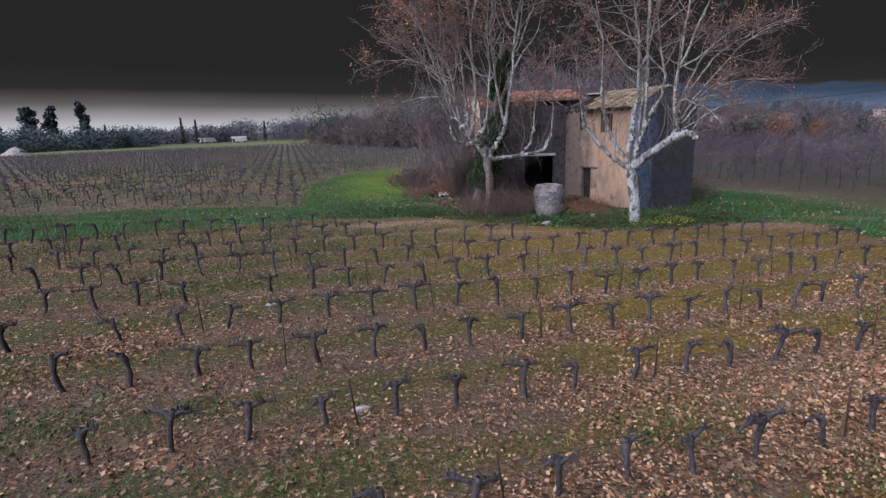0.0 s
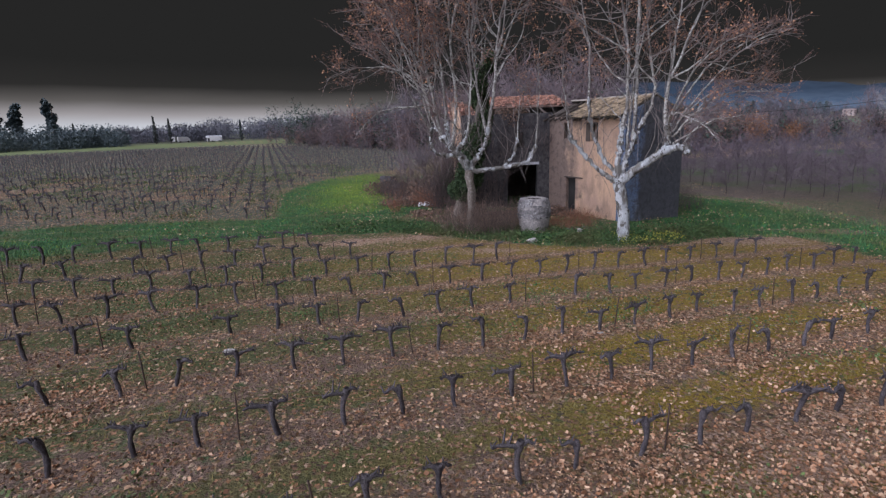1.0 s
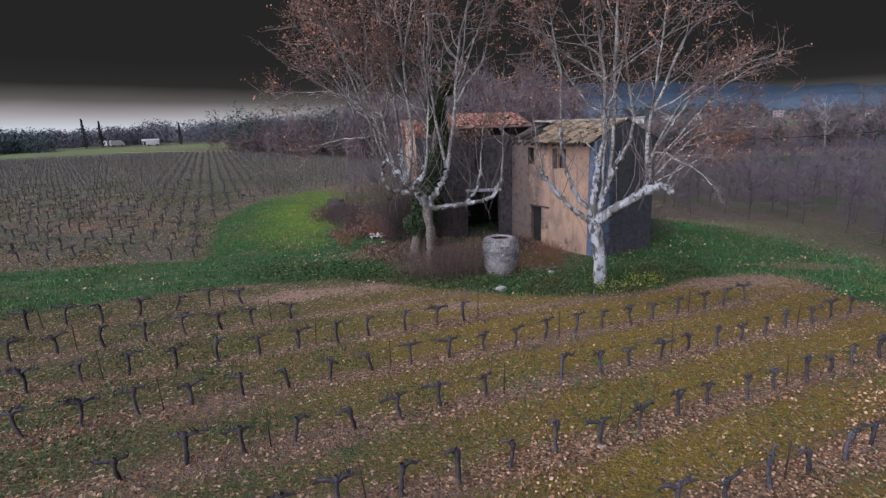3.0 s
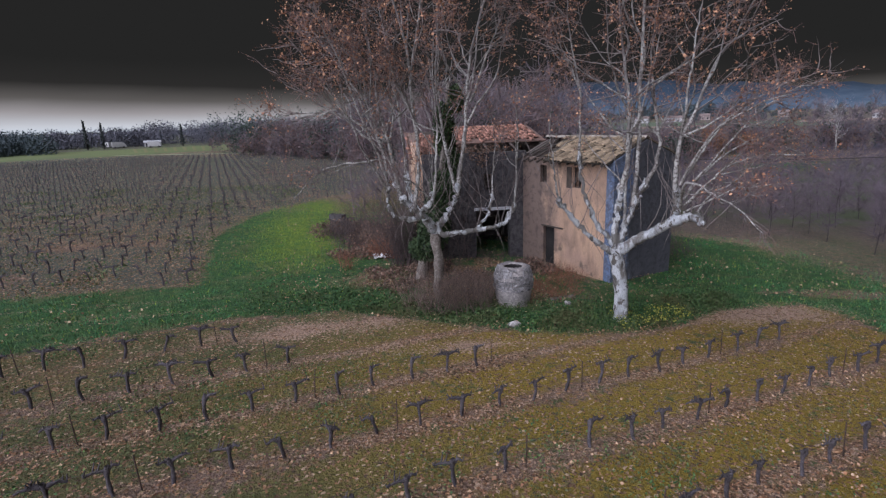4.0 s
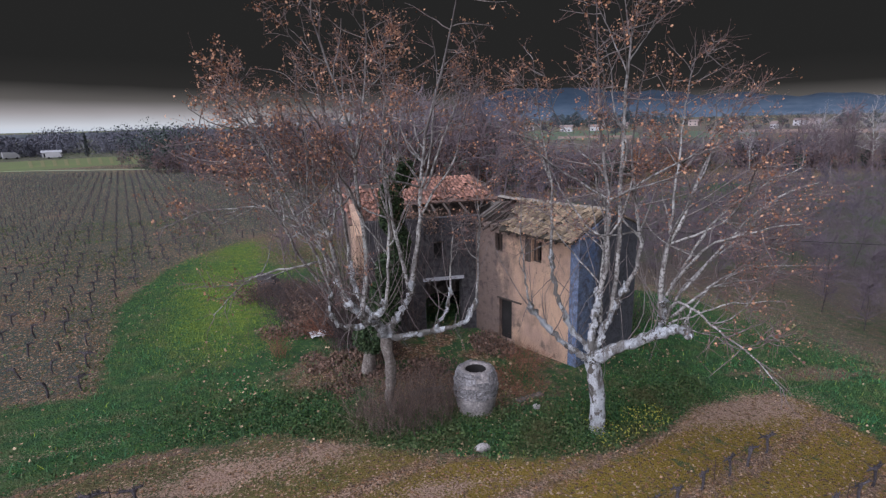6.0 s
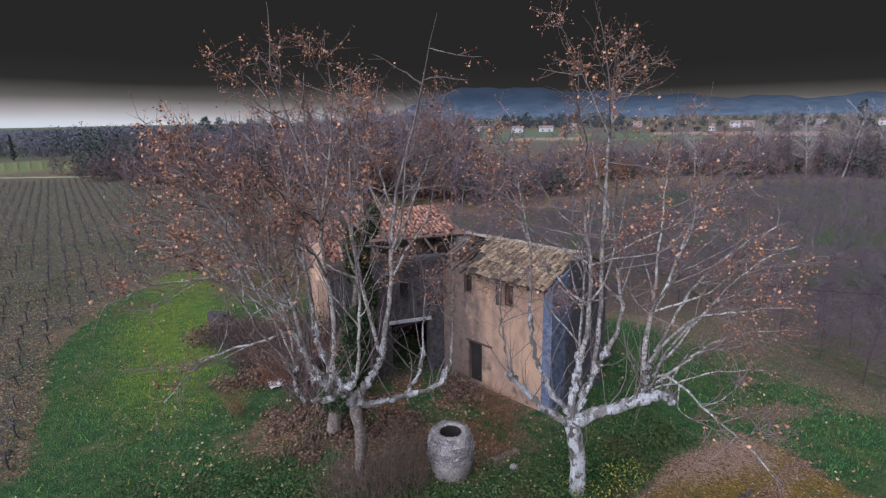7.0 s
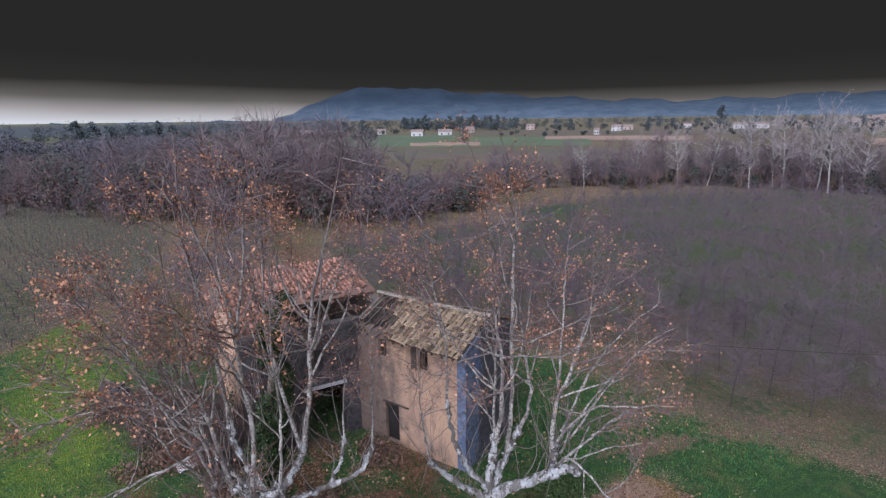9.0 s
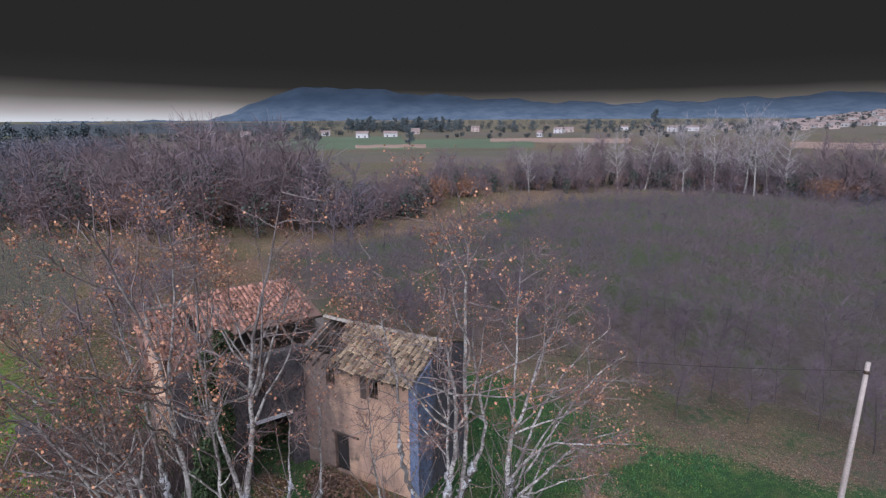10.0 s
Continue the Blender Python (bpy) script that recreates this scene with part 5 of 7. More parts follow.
plane_tree("plane_tree", (2.95, 31.8, z_at(2.95, 31.8)), ([(3.02, 31.75, -0.2), (2.88, 31.85, 0.9), (2.98, 31.85, 1.9), fork], 0.165, 0.22),
    [([fork, (2.6, 31.4, 3.9), (2.2, 31.1, 4.35), (1.8, 31.0, 4.65), (1.5, 31.0, 5.1)], 0.21, 0.13),
     ([(2.3, 30.9, 4.45), (2.5, 30.5, 4.7), (2.7, 30.2, 5.3)], 0.15, 0.1),
     ([fork, (3.4, 31.7, 3.3), (4.3, 31.6, 3.35), (5.2, 31.5, 3.5), (5.8, 31.5, 3.75), (6.2, 31.5, 4.5)], 0.16, 0.08),
     ([(4.6, 31.6, 3.4), (5.1, 31.9, 3.9), (5.4, 32.1, 4.8)], 0.09, 0.06),
     ([fork, (3.3, 32.0, 3.9), (3.7, 31.8, 4.6), (3.9, 31.6, 5.4)], 0.19, 0.11),
     ([fork, (2.4, 32.6, 4.0), (2.0, 33.3, 4.8), (1.9, 33.6, 5.8)], 0.17, 0.10),
     ([(2.3, 31.7, 4.2), (1.7, 32.0, 4.7), (1.3, 32.2, 5.5)], 0.12, 0.08),
     ([(2.4, 31.2, 4.2), (1.7, 31.0, 4.15), (1.15, 30.9, 4.35), (0.95, 30.9, 4.9), (1.0, 30.9, 5.7)], 0.13, 0.08)],
    [([(1.52, 31.0, 4.8), (1.08, 31.2, 7.0), (0.74, 31.4, 8.6), (0.6, 31.5, 10.3), (0.35, 31.6, 12.9)], 0.092),
     ([(2.0, 31.0, 4.5), (2.25, 31.2, 6.6), (2.1, 31.2, 9.0), (2.0, 31.1, 11.0), (1.3, 31.1, 13.4), (0.8, 31.1, 14.8)], 0.090),
     ([(2.09, 31.2, 9.3), (2.5, 31.4, 11.4), (2.75, 31.5, 13.5), (2.7, 31.5, 15.0)], 0.050),
     ([(3.85, 31.65, 4.9), (4.05, 31.5, 6.6), (4.3, 31.5, 8.5), (4.5, 31.5, 10.2), (5.1, 31.5, 12.6), (5.8, 31.4, 15.6)], 0.100),
     ([(4.40, 31.5, 8.6), (5.3, 31.6, 10.8), (6.1, 31.7, 12.3)], 0.050),
     ([(0.80, 31.4, 8.0), (-0.3, 31.5, 9.6), (-1.3, 31.6, 11.2), (-2.1, 31.6, 12.7)], 0.045),
     ([(1.15, 31.2, 6.4), (0.0, 31.4, 7.7), (-1.4, 31.6, 8.8), (-2.9, 31.8, 9.9)], 0.042),
     ([(1.35, 32.2, 5.3), (0.7, 32.6, 7.4), (-0.3, 33.0, 9.8), (-1.2, 33.4, 12.2)], 0.060),
     ([(1.9, 33.6, 5.5), (1.7, 33.8, 8.0), (1.2, 34.0, 11.0), (0.8, 34.2, 13.8)], 0.075),
     ([(3.8, 32.0, 5.0), (3.5, 32.7, 8.0), (3.6, 33.0, 11.0), (3.9, 33.2, 14.2)], 0.075),
     ([(6.2, 31.5, 4.3), (6.35, 31.6, 6.5), (6.2, 31.7, 8.5), (6.5, 31.8, 10.4)], 0.045),
     ([(5.4, 32.1, 4.6), (5.6, 32.2, 6.5), (5.3, 32.3, 8.6)], 0.040),
     ([(2.7, 30.2, 5.1), (2.9, 30.1, 7.2), (2.8, 30.0, 9.8), (3.3, 29.9, 12.2)], 0.058),
     ([(1.15, 31.2, 6.5), (0.29, 30.9, 6.45), (-0.95, 30.7, 6.5), (-1.95, 30.5, 6.05), (-2.7, 30.4, 5.5)], 0.048),
     ([(0.95, 31.3, 7.4), (-0.8, 31.5, 8.2), (-2.6, 31.5, 8.3), (-4.0, 31.5, 7.8)], 0.036),
     ([(2.6, 30.3, 5.0), (1.6, 29.4, 6.0), (0.8, 28.8, 6.1)], 0.034),
     ([(1.0, 30.9, 5.5), (0.2, 30.2, 8.0), (-0.7, 29.6, 10.5), (-1.6, 29.2, 12.4)], 0.050),
     ([(0.95, 30.9, 5.4), (-0.2, 30.0, 7.6), (-1.3, 29.3, 9.4), (-2.2, 28.9, 10.8)], 0.042),
     ([(1.0, 30.9, 5.5), (0.95, 30.8, 7.2), (0.6, 30.8, 9.0), (0.5, 30.7, 10.8)], 0.048),
     ([(1.25, 31.1, 6.0), (0.6, 30.7, 7.6), (0.1, 30.4, 9.4), (0.0, 30.2, 11.4)], 0.045)],
    rr, "spreading pollarded plane tree with pale limbs and bare shoots", leaves=13500, foot=M_OLDBARK)

# ---- the ivy-clad tree behind ----
def ivy_tree():
    rng = np.random.default_rng(51)
    x, y = 3.35, 35.3
    t = tagged(empty("ivy_tree", pose(x, y, z_at(x, y))), "leaning old trunk smothered in dark green ivy", "tree")
    line = smooth_line([(-0.9, 0.1, -0.1), (-0.6, 0.1, 1.4), (0.0, 0, 3.5), (0.5, 0, 6.5), (0.8, 0, 9.5)], 14)
    arr_part("trunk", tubes(line[None], np.linspace(0.33, 0.10, 14)[None], 10), M_OLDBARK, t, smooth=True)
    pts = []
    for i in range(4, 13):
        pts.append(cloud(line[i] + rng.normal(size=3) * (0.2, 0.2, 0.1), (1.30 - 0.070 * i, 1.0 - 0.05 * i, 0.8) * (0.75 + 0.5 * rng.random(3)), 3600 - 180 * i, rng, 0.30))
    arr_part("ivy", leaf_quads(np.concatenate(pts), 0.115, rng), M_IVY, t, "dense dark ivy leaves")
    S = line[rng.integers(6, 13, 24)]
    sh = bend(S, np.stack([rng.normal(size=24) * 0.5, rng.normal(size=24) * 0.5, np.ones(24)], 1), rng.uniform(2.5, 5.5, 24), 9, rng, 0.09, 0.5)
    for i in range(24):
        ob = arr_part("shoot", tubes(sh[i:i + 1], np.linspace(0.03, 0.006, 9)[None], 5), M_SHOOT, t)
        # the same painted dimming towards the tip
        ob.data.attributes.new("tip_dark", "FLOAT", "POINT").data.foreach_set("value", np.repeat(np.linspace(0.2, 1, 9), 5).astype(np.float32))


ivy_tree()

# ---- bare trees of the orchard and the woods ----
def stems_simple(r, h, rng):
    k = 24
    P = np.stack([rng.normal(size=k) * r * 0.15, rng.normal(size=k) * r * 0.15, np.zeros(k)], 1)
    d = np.stack([rng.normal(size=k) * 0.5, rng.normal(size=k) * 0.5, np.ones(k)], 1)
    return tubes(bend(P, d, np.full(k, h * 0.9), 5, rng, 0.1, 0.1), np.linspace(0.05, 0.012, 5)[None] * np.ones((k, 1)), 3)


def bare_tree(rng, h, crown, nb=26, nt=5, thick=1.0, trunk_to=0.32, far=False, trunk_w=1.0):
    """A leafless tree as arrays: trunk, branches and long fine twigs."""
    tl = bend(np.zeros((1, 3)), np.array([[rng.normal() * 0.05, rng.normal() * 0.05, 1.0]]), np.array([h * 0.8]), 7, rng, 0.05, 0.2)
    items = [tubes(tl, np.linspace(0.018 * h, 0.004 * h, 7)[None] * thick * trunk_w, 4 if far else 5)]
    s = rng.uniform(trunk_to, 0.98, nb) * 6
    i0 = np.minimum(s.astype(int), 5)
    st = tl[0, i0] + (tl[0, i0 + 1] - tl[0, i0]) * (s - i0)[:, None]
    a = rng.uniform(0, 2 * np.pi, nb)
    dr = np.stack([np.cos(a) * crown, np.sin(a) * crown, rng.uniform(0.25, 0.9, nb)], 1)
    n = 3 if far else 5
    br = bend(st, dr, h * rng.uniform(0.20, 0.42, nb) * (1.1 - 0.5 * s / 6), n, rng, 0.16, 0.45)
    if far:
        for q in range(n - 1):
            items.append(ribbons(br[:, q], br[:, q + 1], (0.0050 - 0.0013 * q) * h * thick * np.ones(nb), rng))
    else:
        items.append(tubes(br, np.linspace(0.0040 * h, 0.0014 * h, n)[None] * np.ones((nb, 1)) * thick, 3))
    mi = np.repeat(np.arange(nb), nt)
    j = rng.integers(1, n, len(mi))
    q = rng.random((len(mi), 1))
    st = br[mi, j] * q + br[mi, j - 1] * (1 - q)
    dr = br[mi, j] - br[mi, j - 1]
    dr = dr / np.linalg.norm(dr, axis=1, keepdims=True) + rng.normal(size=st.shape) * 0.7
    dr /= np.linalg.norm(dr, axis=1, keepdims=True)
    end = st + dr * (h * rng.uniform(0.06, 0.22, len(mi)))[:, None]
    items.append(ribbons(st, end, (0.0024 if far else 0.0017) * h * thick * np.ones(len(mi)), rng))
    return join(items)


org = np.random.default_rng(61)
ORCH = [bare_tree(org, 4.2, 1.25, 40, 20, 0.85, 0.22, trunk_w=0.55) for _ in range(4)]
ORCH_FAR = [bare_tree(org, 4.2, 1.25, 18, 10, 1.05, 0.20, far=True, trunk_w=0.4) for _ in range(4)]
ORCH_ME = [mesh_data("bare_tree", *o, M_ORCHARD) for o in ORCH]
for me in ORCH_ME:
    me.materials.append(M_ORCHTRUNK)
    idx = np.zeros(len(me.polygons), dtype=np.int32)
    idx[:30] = 1
    me.polygons.foreach_set("material_index", idx)
spots = []
for i in range(-5, 60):
    for j in range(0, 40):
        x = 8 + i * 3.2 + j * 0.55 + org.normal() * 0.35
        y = 14 + j * 2.7 - i * 0.35 + org.normal() * 0.35
        if orchard_sd(x, y) > 1.6 and y > 6 and x < 60 + y * 1.9:
            spots.append((x, y))
spots.sort(key=lambda p: math.hypot(p[0] - 16, p[1] - 34))
rest = []
for n, (x, y) in enumerate(spots):
    i = int(org.integers(4))
    m = pose(x, y, float(height(x, y)), 0, 0, org.uniform(0, 360)) @ Matrix.Scale(org.uniform(0.7, 1.1), 4)
    if n < 80:
        ob = new("bare_tree", ORCH_ME[i])
        ob.matrix_basis = m
        tagged(ob, "small leafless grey-brown orchard tree in a row", "tree", "orchard trees")
    else:
        A = np.array(m)
        rest.append((ORCH_FAR[i][0] @ A[:3, :3].T + A[:3, 3], ORCH_FAR[i][1]))
tagged(arr_part("orchard", join(rest), M_ORCHARD), "rows of leafless grey-brown orchard trees", "orchard", kind="stuff")

WOOD = [bare_tree(org, h, c, 22, 12, 0.95, 0.08, True, 0.6) for h, c in ((11, 0.7), (9, 0.8), (13, 0.6), (8, 0.9), (10, 0.8))]
wood_lines = [  # centre line, depth, count, scale
    ([(34, 99), (52, 101), (72, 115), (98, 106), (118, 96), (128, 80), (132, 62), (142, 47), (170, 25)], 9, 400, 0.72),
    ([(-36, 172), (-10, 137), (12, 114), (36, 107)], 17, 330, 1.38),
    ([(-24, 152), (-16, 140), (-8, 130)], 6, 40, 0.8),
    ([(0, 270), (60, 240)], 14, 60, 0.72),
    ([(1, 56), (3, 62), (6, 70), (12, 82)], 3.5, 34, 0.55),
]


def far_scale(x, sc):
    """The tall belt dwindles towards the vineyard's far corner."""
    return float(np.interp(x, [-36, -12, 6, 16], [0.5, 0.62, 0.88, 1.0])) if sc > 1.2 else 1.0


rest, ever, brush = [], [], []
for line, depth, count, sc in wood_lines:
    ln = smooth_line([(*p, 0) for p in line], 60)
    for _ in range(count):
        q = ln[int(org.integers(60))] + np.array([org.normal() * 3, org.normal() * depth * 0.5, 0])
        vv = WOOD[int(org.integers(5))]
        A = np.array(pose(q[0], q[1], float(height(q[0], q[1])) - 0.2, 0, 0, org.uniform(0, 360)) @ Matrix.Scale(sc * far_scale(q[0], sc) * org.uniform(0.65, 1.1) * (1 + 0.5 * min(1, max(0, (q[0] - 60) / 45))), 4))
        rest.append((vv[0] @ A[:3, :3].T + A[:3, 3], vv[1]))
        if sc > 0.6:
            w0 = 9.5 * sc * far_scale(q[0], sc) * org.uniform(0.55, 1.0)
            brush.append(cloud((q[0], q[1], height(q[0], q[1]) + w0 * 0.48), (w0 * 0.30, w0 * 0.30, w0 * 0.52), 150, org, 0.1))
        if org.random() < 0.26 and sc > 0.6:
            hh = org.uniform(3.5, 9) * sc
            ever.append(cloud((q[0], q[1], height(q[0], q[1]) + hh * 0.5), (hh * 0.28, hh * 0.28, hh * 0.55), 240, org, 0.2))
tagged(arr_part("bare_woods", join(rest), M_WOODS), "belt of leafless grey-purple trees round the fields", "woods", kind="stuff")
M_THICK = leaf_mat("woodland_undergrowth", (0.070, 0.058, 0.068), (0.185, 0.128, 0.122), (0.120, 0.094, 0.102), (0.190, 0.098, 0.070))
tagged(arr_part("undergrowth", leaf_quads(np.concatenate(brush), 0.30, org), M_THICK), "dense purple-brown twiggy undergrowth in the woods", "undergrowth", kind="stuff")
tagged(arr_part("ivy_clumps", leaf_quads(np.concatenate(ever), 0.42, org), M_IVYWOOD), "dark ivy-clad trees and evergreens in the belt", "evergreens", kind="stuff")


M_PALETWIG = simple_mat("pale_twigs", (0.34, 0.31, 0.33), (0.24, 0.21, 0.225), 0.3)


def pale_tree(x, y, h):
    """A tall white-barked bare tree in the belt."""
    t = tagged(empty("white_tree", pose(x, y, float(height(x, y)) - 0.1, 0, 0, org.uniform(0, 360))), "tall bare tree with whitish bark in the woodland belt", "tree", "white-barked trees")
    tl = bend(np.zeros((1, 3)), np.array([[org.normal() * 0.08, org.normal() * 0.08, 1.0]]), np.array([h]), 8, org, 0.06, 0.2)
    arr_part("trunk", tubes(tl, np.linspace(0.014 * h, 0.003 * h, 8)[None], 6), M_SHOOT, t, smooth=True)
    k = 22
    j = org.integers(2, 7, k)
    br = bend(tl[0, j], np.stack([org.normal(size=k), org.normal(size=k), np.full(k, 0.9)], 1), h * org.uniform(0.2, 0.42, k), 6, org, 0.12, 0.3)
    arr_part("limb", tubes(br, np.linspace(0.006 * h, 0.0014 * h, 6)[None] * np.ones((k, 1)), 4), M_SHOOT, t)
    mi, j = np.repeat(np.arange(k), 30), org.integers(1, 6, k * 30)
    d = br[mi, j] - br[mi, j - 1] + org.normal(size=(k * 30, 3)) * 0.05 * h
    d /= np.linalg.norm(d, axis=1, keepdims=True)
    tagged(arr_part("twig", ribbons(br[mi, j], br[mi, j] + d * h * org.uniform(0.05, 0.16, (k * 30, 1)), np.full(k * 30, 0.0011 * h), org), M_PALETWIG, t, "haze of pale fine twigs"), kind="stuff")


for x, y, h in ((120, 85, 14), (124, 80, 15), (110, 94, 13), (102, 99, 11), (126, 72, 16), (128, 68, 15), (115, 90, 14), (127, 64, 14), (90, 104, 9), (122, 77, 15), (124, 69, 15), (118, 82, 14), (128, 75, 16)):
    pale_tree(x, y, h)

M_RUSSET = leaf_mat("russet_leaves", (0.13, 0.07, 0.05), (0.28, 0.15, 0.085), (0.20, 0.095, 0.055))
for x, y, r, h in ((128, 58, 4.0, 5.0), (134, 53, 3.5, 4.0), (146, 45, 5, 4.5), (152, 41, 5, 4.5), (74, 108, 3.0, 5.5), (62, 103, 3.0, 6.5), (20, 106, 4.0, 9.0), (30, 101, 3.5, 8.0), (12, 112, 4.0, 10.0), (25, 104, 3.5, 9.5)):
    sh = tagged(empty("russet_bush", pose(x, y, float(height(x, y)))), "russet-leaved bush at the edge of the belt", "bush", "russet bushes")
    c = np.concatenate([cloud((org.normal() * r * 0.4, org.normal() * r * 0.4, h * org.uniform(0.3, 0.62)), (r * 0.55, r * 0.55, h * 0.36), 260, org, 0.1) for _ in range(6)])
    arr_part("foliage", leaf_quads(c, 0.24, org), M_RUSSET, sh)
    tagged(arr_part("stem", stems_simple(r, h, org), M_BRUSH, sh), kind="stuff")

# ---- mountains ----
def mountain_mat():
    """Dark blue woods on the heights; distance haze is painted in as paler blue lower down."""
    m, nt, bs = node_mat("hazed_mountain", 1.0)
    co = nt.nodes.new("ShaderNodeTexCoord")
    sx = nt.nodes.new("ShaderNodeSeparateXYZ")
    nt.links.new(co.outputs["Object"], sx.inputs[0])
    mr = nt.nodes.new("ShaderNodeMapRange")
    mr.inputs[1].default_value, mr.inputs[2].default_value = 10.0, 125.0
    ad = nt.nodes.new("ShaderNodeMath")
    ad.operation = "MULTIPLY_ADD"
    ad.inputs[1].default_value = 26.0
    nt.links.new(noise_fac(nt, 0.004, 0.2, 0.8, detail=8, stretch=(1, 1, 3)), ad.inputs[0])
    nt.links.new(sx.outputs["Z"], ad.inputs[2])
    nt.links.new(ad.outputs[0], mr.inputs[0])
    # foot slopes lifted to pale blue as painted haze
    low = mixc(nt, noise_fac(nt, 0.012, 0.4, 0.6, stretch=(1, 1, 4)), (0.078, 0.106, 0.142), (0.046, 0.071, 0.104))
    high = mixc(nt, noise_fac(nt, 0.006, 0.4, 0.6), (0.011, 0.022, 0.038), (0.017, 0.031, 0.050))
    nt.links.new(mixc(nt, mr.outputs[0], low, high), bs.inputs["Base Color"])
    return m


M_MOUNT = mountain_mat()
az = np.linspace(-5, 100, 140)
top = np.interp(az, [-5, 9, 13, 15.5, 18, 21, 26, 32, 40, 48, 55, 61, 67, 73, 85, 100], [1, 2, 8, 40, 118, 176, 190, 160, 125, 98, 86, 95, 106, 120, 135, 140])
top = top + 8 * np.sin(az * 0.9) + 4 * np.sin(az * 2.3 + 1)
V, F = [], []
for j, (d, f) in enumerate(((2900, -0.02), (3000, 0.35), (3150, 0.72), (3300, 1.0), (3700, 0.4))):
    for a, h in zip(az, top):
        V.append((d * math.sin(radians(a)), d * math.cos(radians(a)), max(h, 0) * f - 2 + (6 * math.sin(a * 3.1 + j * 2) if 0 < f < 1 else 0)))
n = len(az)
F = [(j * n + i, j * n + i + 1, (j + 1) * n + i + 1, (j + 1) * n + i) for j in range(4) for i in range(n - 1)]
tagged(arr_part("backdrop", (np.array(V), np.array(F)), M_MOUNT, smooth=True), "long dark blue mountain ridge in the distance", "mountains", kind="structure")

# ---- the far country ----
def far_spot(az, d):
    return 0.42 + d * math.sin(radians(az)), 16.6 + d * math.cos(radians(az))


def field_sheet(az0, az1, d0, d1, mat, label, lift=0.5, wave=2.5):
    n, k = 24, 6
    V = []
    for j in range(k + 1):
        for i in range(n + 1):
            a = az0 + (az1 - az0) * i / n
            d = d0 + (d1 - d0) * j / k + wave * math.sin(i * 0.7 + az0)
            x, y = far_spot(a, d)
            V.append((x, y, float(height(x, y)) + (-0.6 if i in (0, n) or j in (0, k) else lift)))
    F = [(j * (n + 1) + i, j * (n + 1) + i + 1, (j + 1) * (n + 1) + i + 1, (j + 1) * (n + 1) + i) for j in range(k) for i in range(n)]
    tagged(arr_part("field", (np.array(V), np.array(F)), mat), label, "field", kind="structure")


M_TAN = simple_mat("stubble_field", (0.31, 0.205, 0.160), (0.24, 0.17, 0.14), 0.02, (0.20, 0.15, 0.125), fine=0.3)
M_PALEGREEN = simple_mat("green_field", (0.090, 0.140, 0.082), (0.072, 0.108, 0.070), 0.02, (0.095, 0.100, 0.07), fine=0.3)
M_BROWN = simple_mat("ploughed_field", (0.130, 0.098, 0.085), (0.092, 0.092, 0.064), 0.02, (0.085, 0.078, 0.066), fine=0.3)
field_sheet(16, 47, 288, 452, M_PALEGREEN, "grey-green meadow far off", 0.3)
field_sheet(27, 35, 308, 350, M_TAN, "pale stubble field far off")
field_sheet(20.5, 32.5, 366, 520, M_PALEGREEN, "grey-green field far off")
field_sheet(41, 56, 365, 440, M_TAN, "pale stubble field far off")
field_sheet(69, 82, 330, 420, M_TAN, "pale stubble field far off")
field_sheet(33.5, 68, 455, 640, M_BROWN, "ploughed field far off")
field_sheet(24, 62, 205, 285, M_BROWN, "dull brown field behind the woods")
M_MEADOW = simple_mat("meadow", (0.112, 0.148, 0.052), (0.084, 0.118, 0.046), 0.05, (0.11, 0.105, 0.055), fine=0.5)
M_STRAW = simple_mat("straw_strip", (0.165, 0.150, 0.070), (0.135, 0.130, 0.062), 0.1, (0.12, 0.12, 0.06), fine=0.8)
field_sheet(-48, -3, 160, 236, M_MEADOW, "yellow-green meadow beyond the vineyard", 0.15)
for i in range(15):
    field_sheet(-23 + i * 0.85, -22.72 + i * 0.85, 172, 225, M_STRAW, "straw-coloured strip in the far meadow", 0.3, 0.0)

# blue-grey sheet added over the ground to paint in distance haze
M_FARPLAIN = simple_mat("hazed_plain", (0.050, 0.064, 0.078), (0.070, 0.078, 0.086), 0.01, (0.045, 0.055, 0.066), fine=0.06)
field_sheet(-48, 22, 540, 2400, M_FARPLAIN, "distant plain under the horizon, coloured with painted blue haze", 0.6, 8.0)

M_WHITE = simple_mat("white_render", (0.46, 0.45, 0.455), (0.36, 0.35, 0.355), 0.4)
M_VILLAGE = simple_mat("village_render", (0.36, 0.34, 0.33), (0.27, 0.26, 0.265), 0.4)
M_PINK = simple_mat("pink_render", (0.36, 0.28, 0.255), (0.30, 0.25, 0.23), 0.4)
# clay red greyed down, painting distance haze into the roofs
M_FARROOF = simple_mat("far_clay_roof", (0.22, 0.165, 0.15), (0.17, 0.135, 0.13), 0.5)
M_GLASSDARK = simple_mat("dark_window", (0.05, 0.05, 0.06), (0.03, 0.03, 0.035), 1.0, rough=0.3)


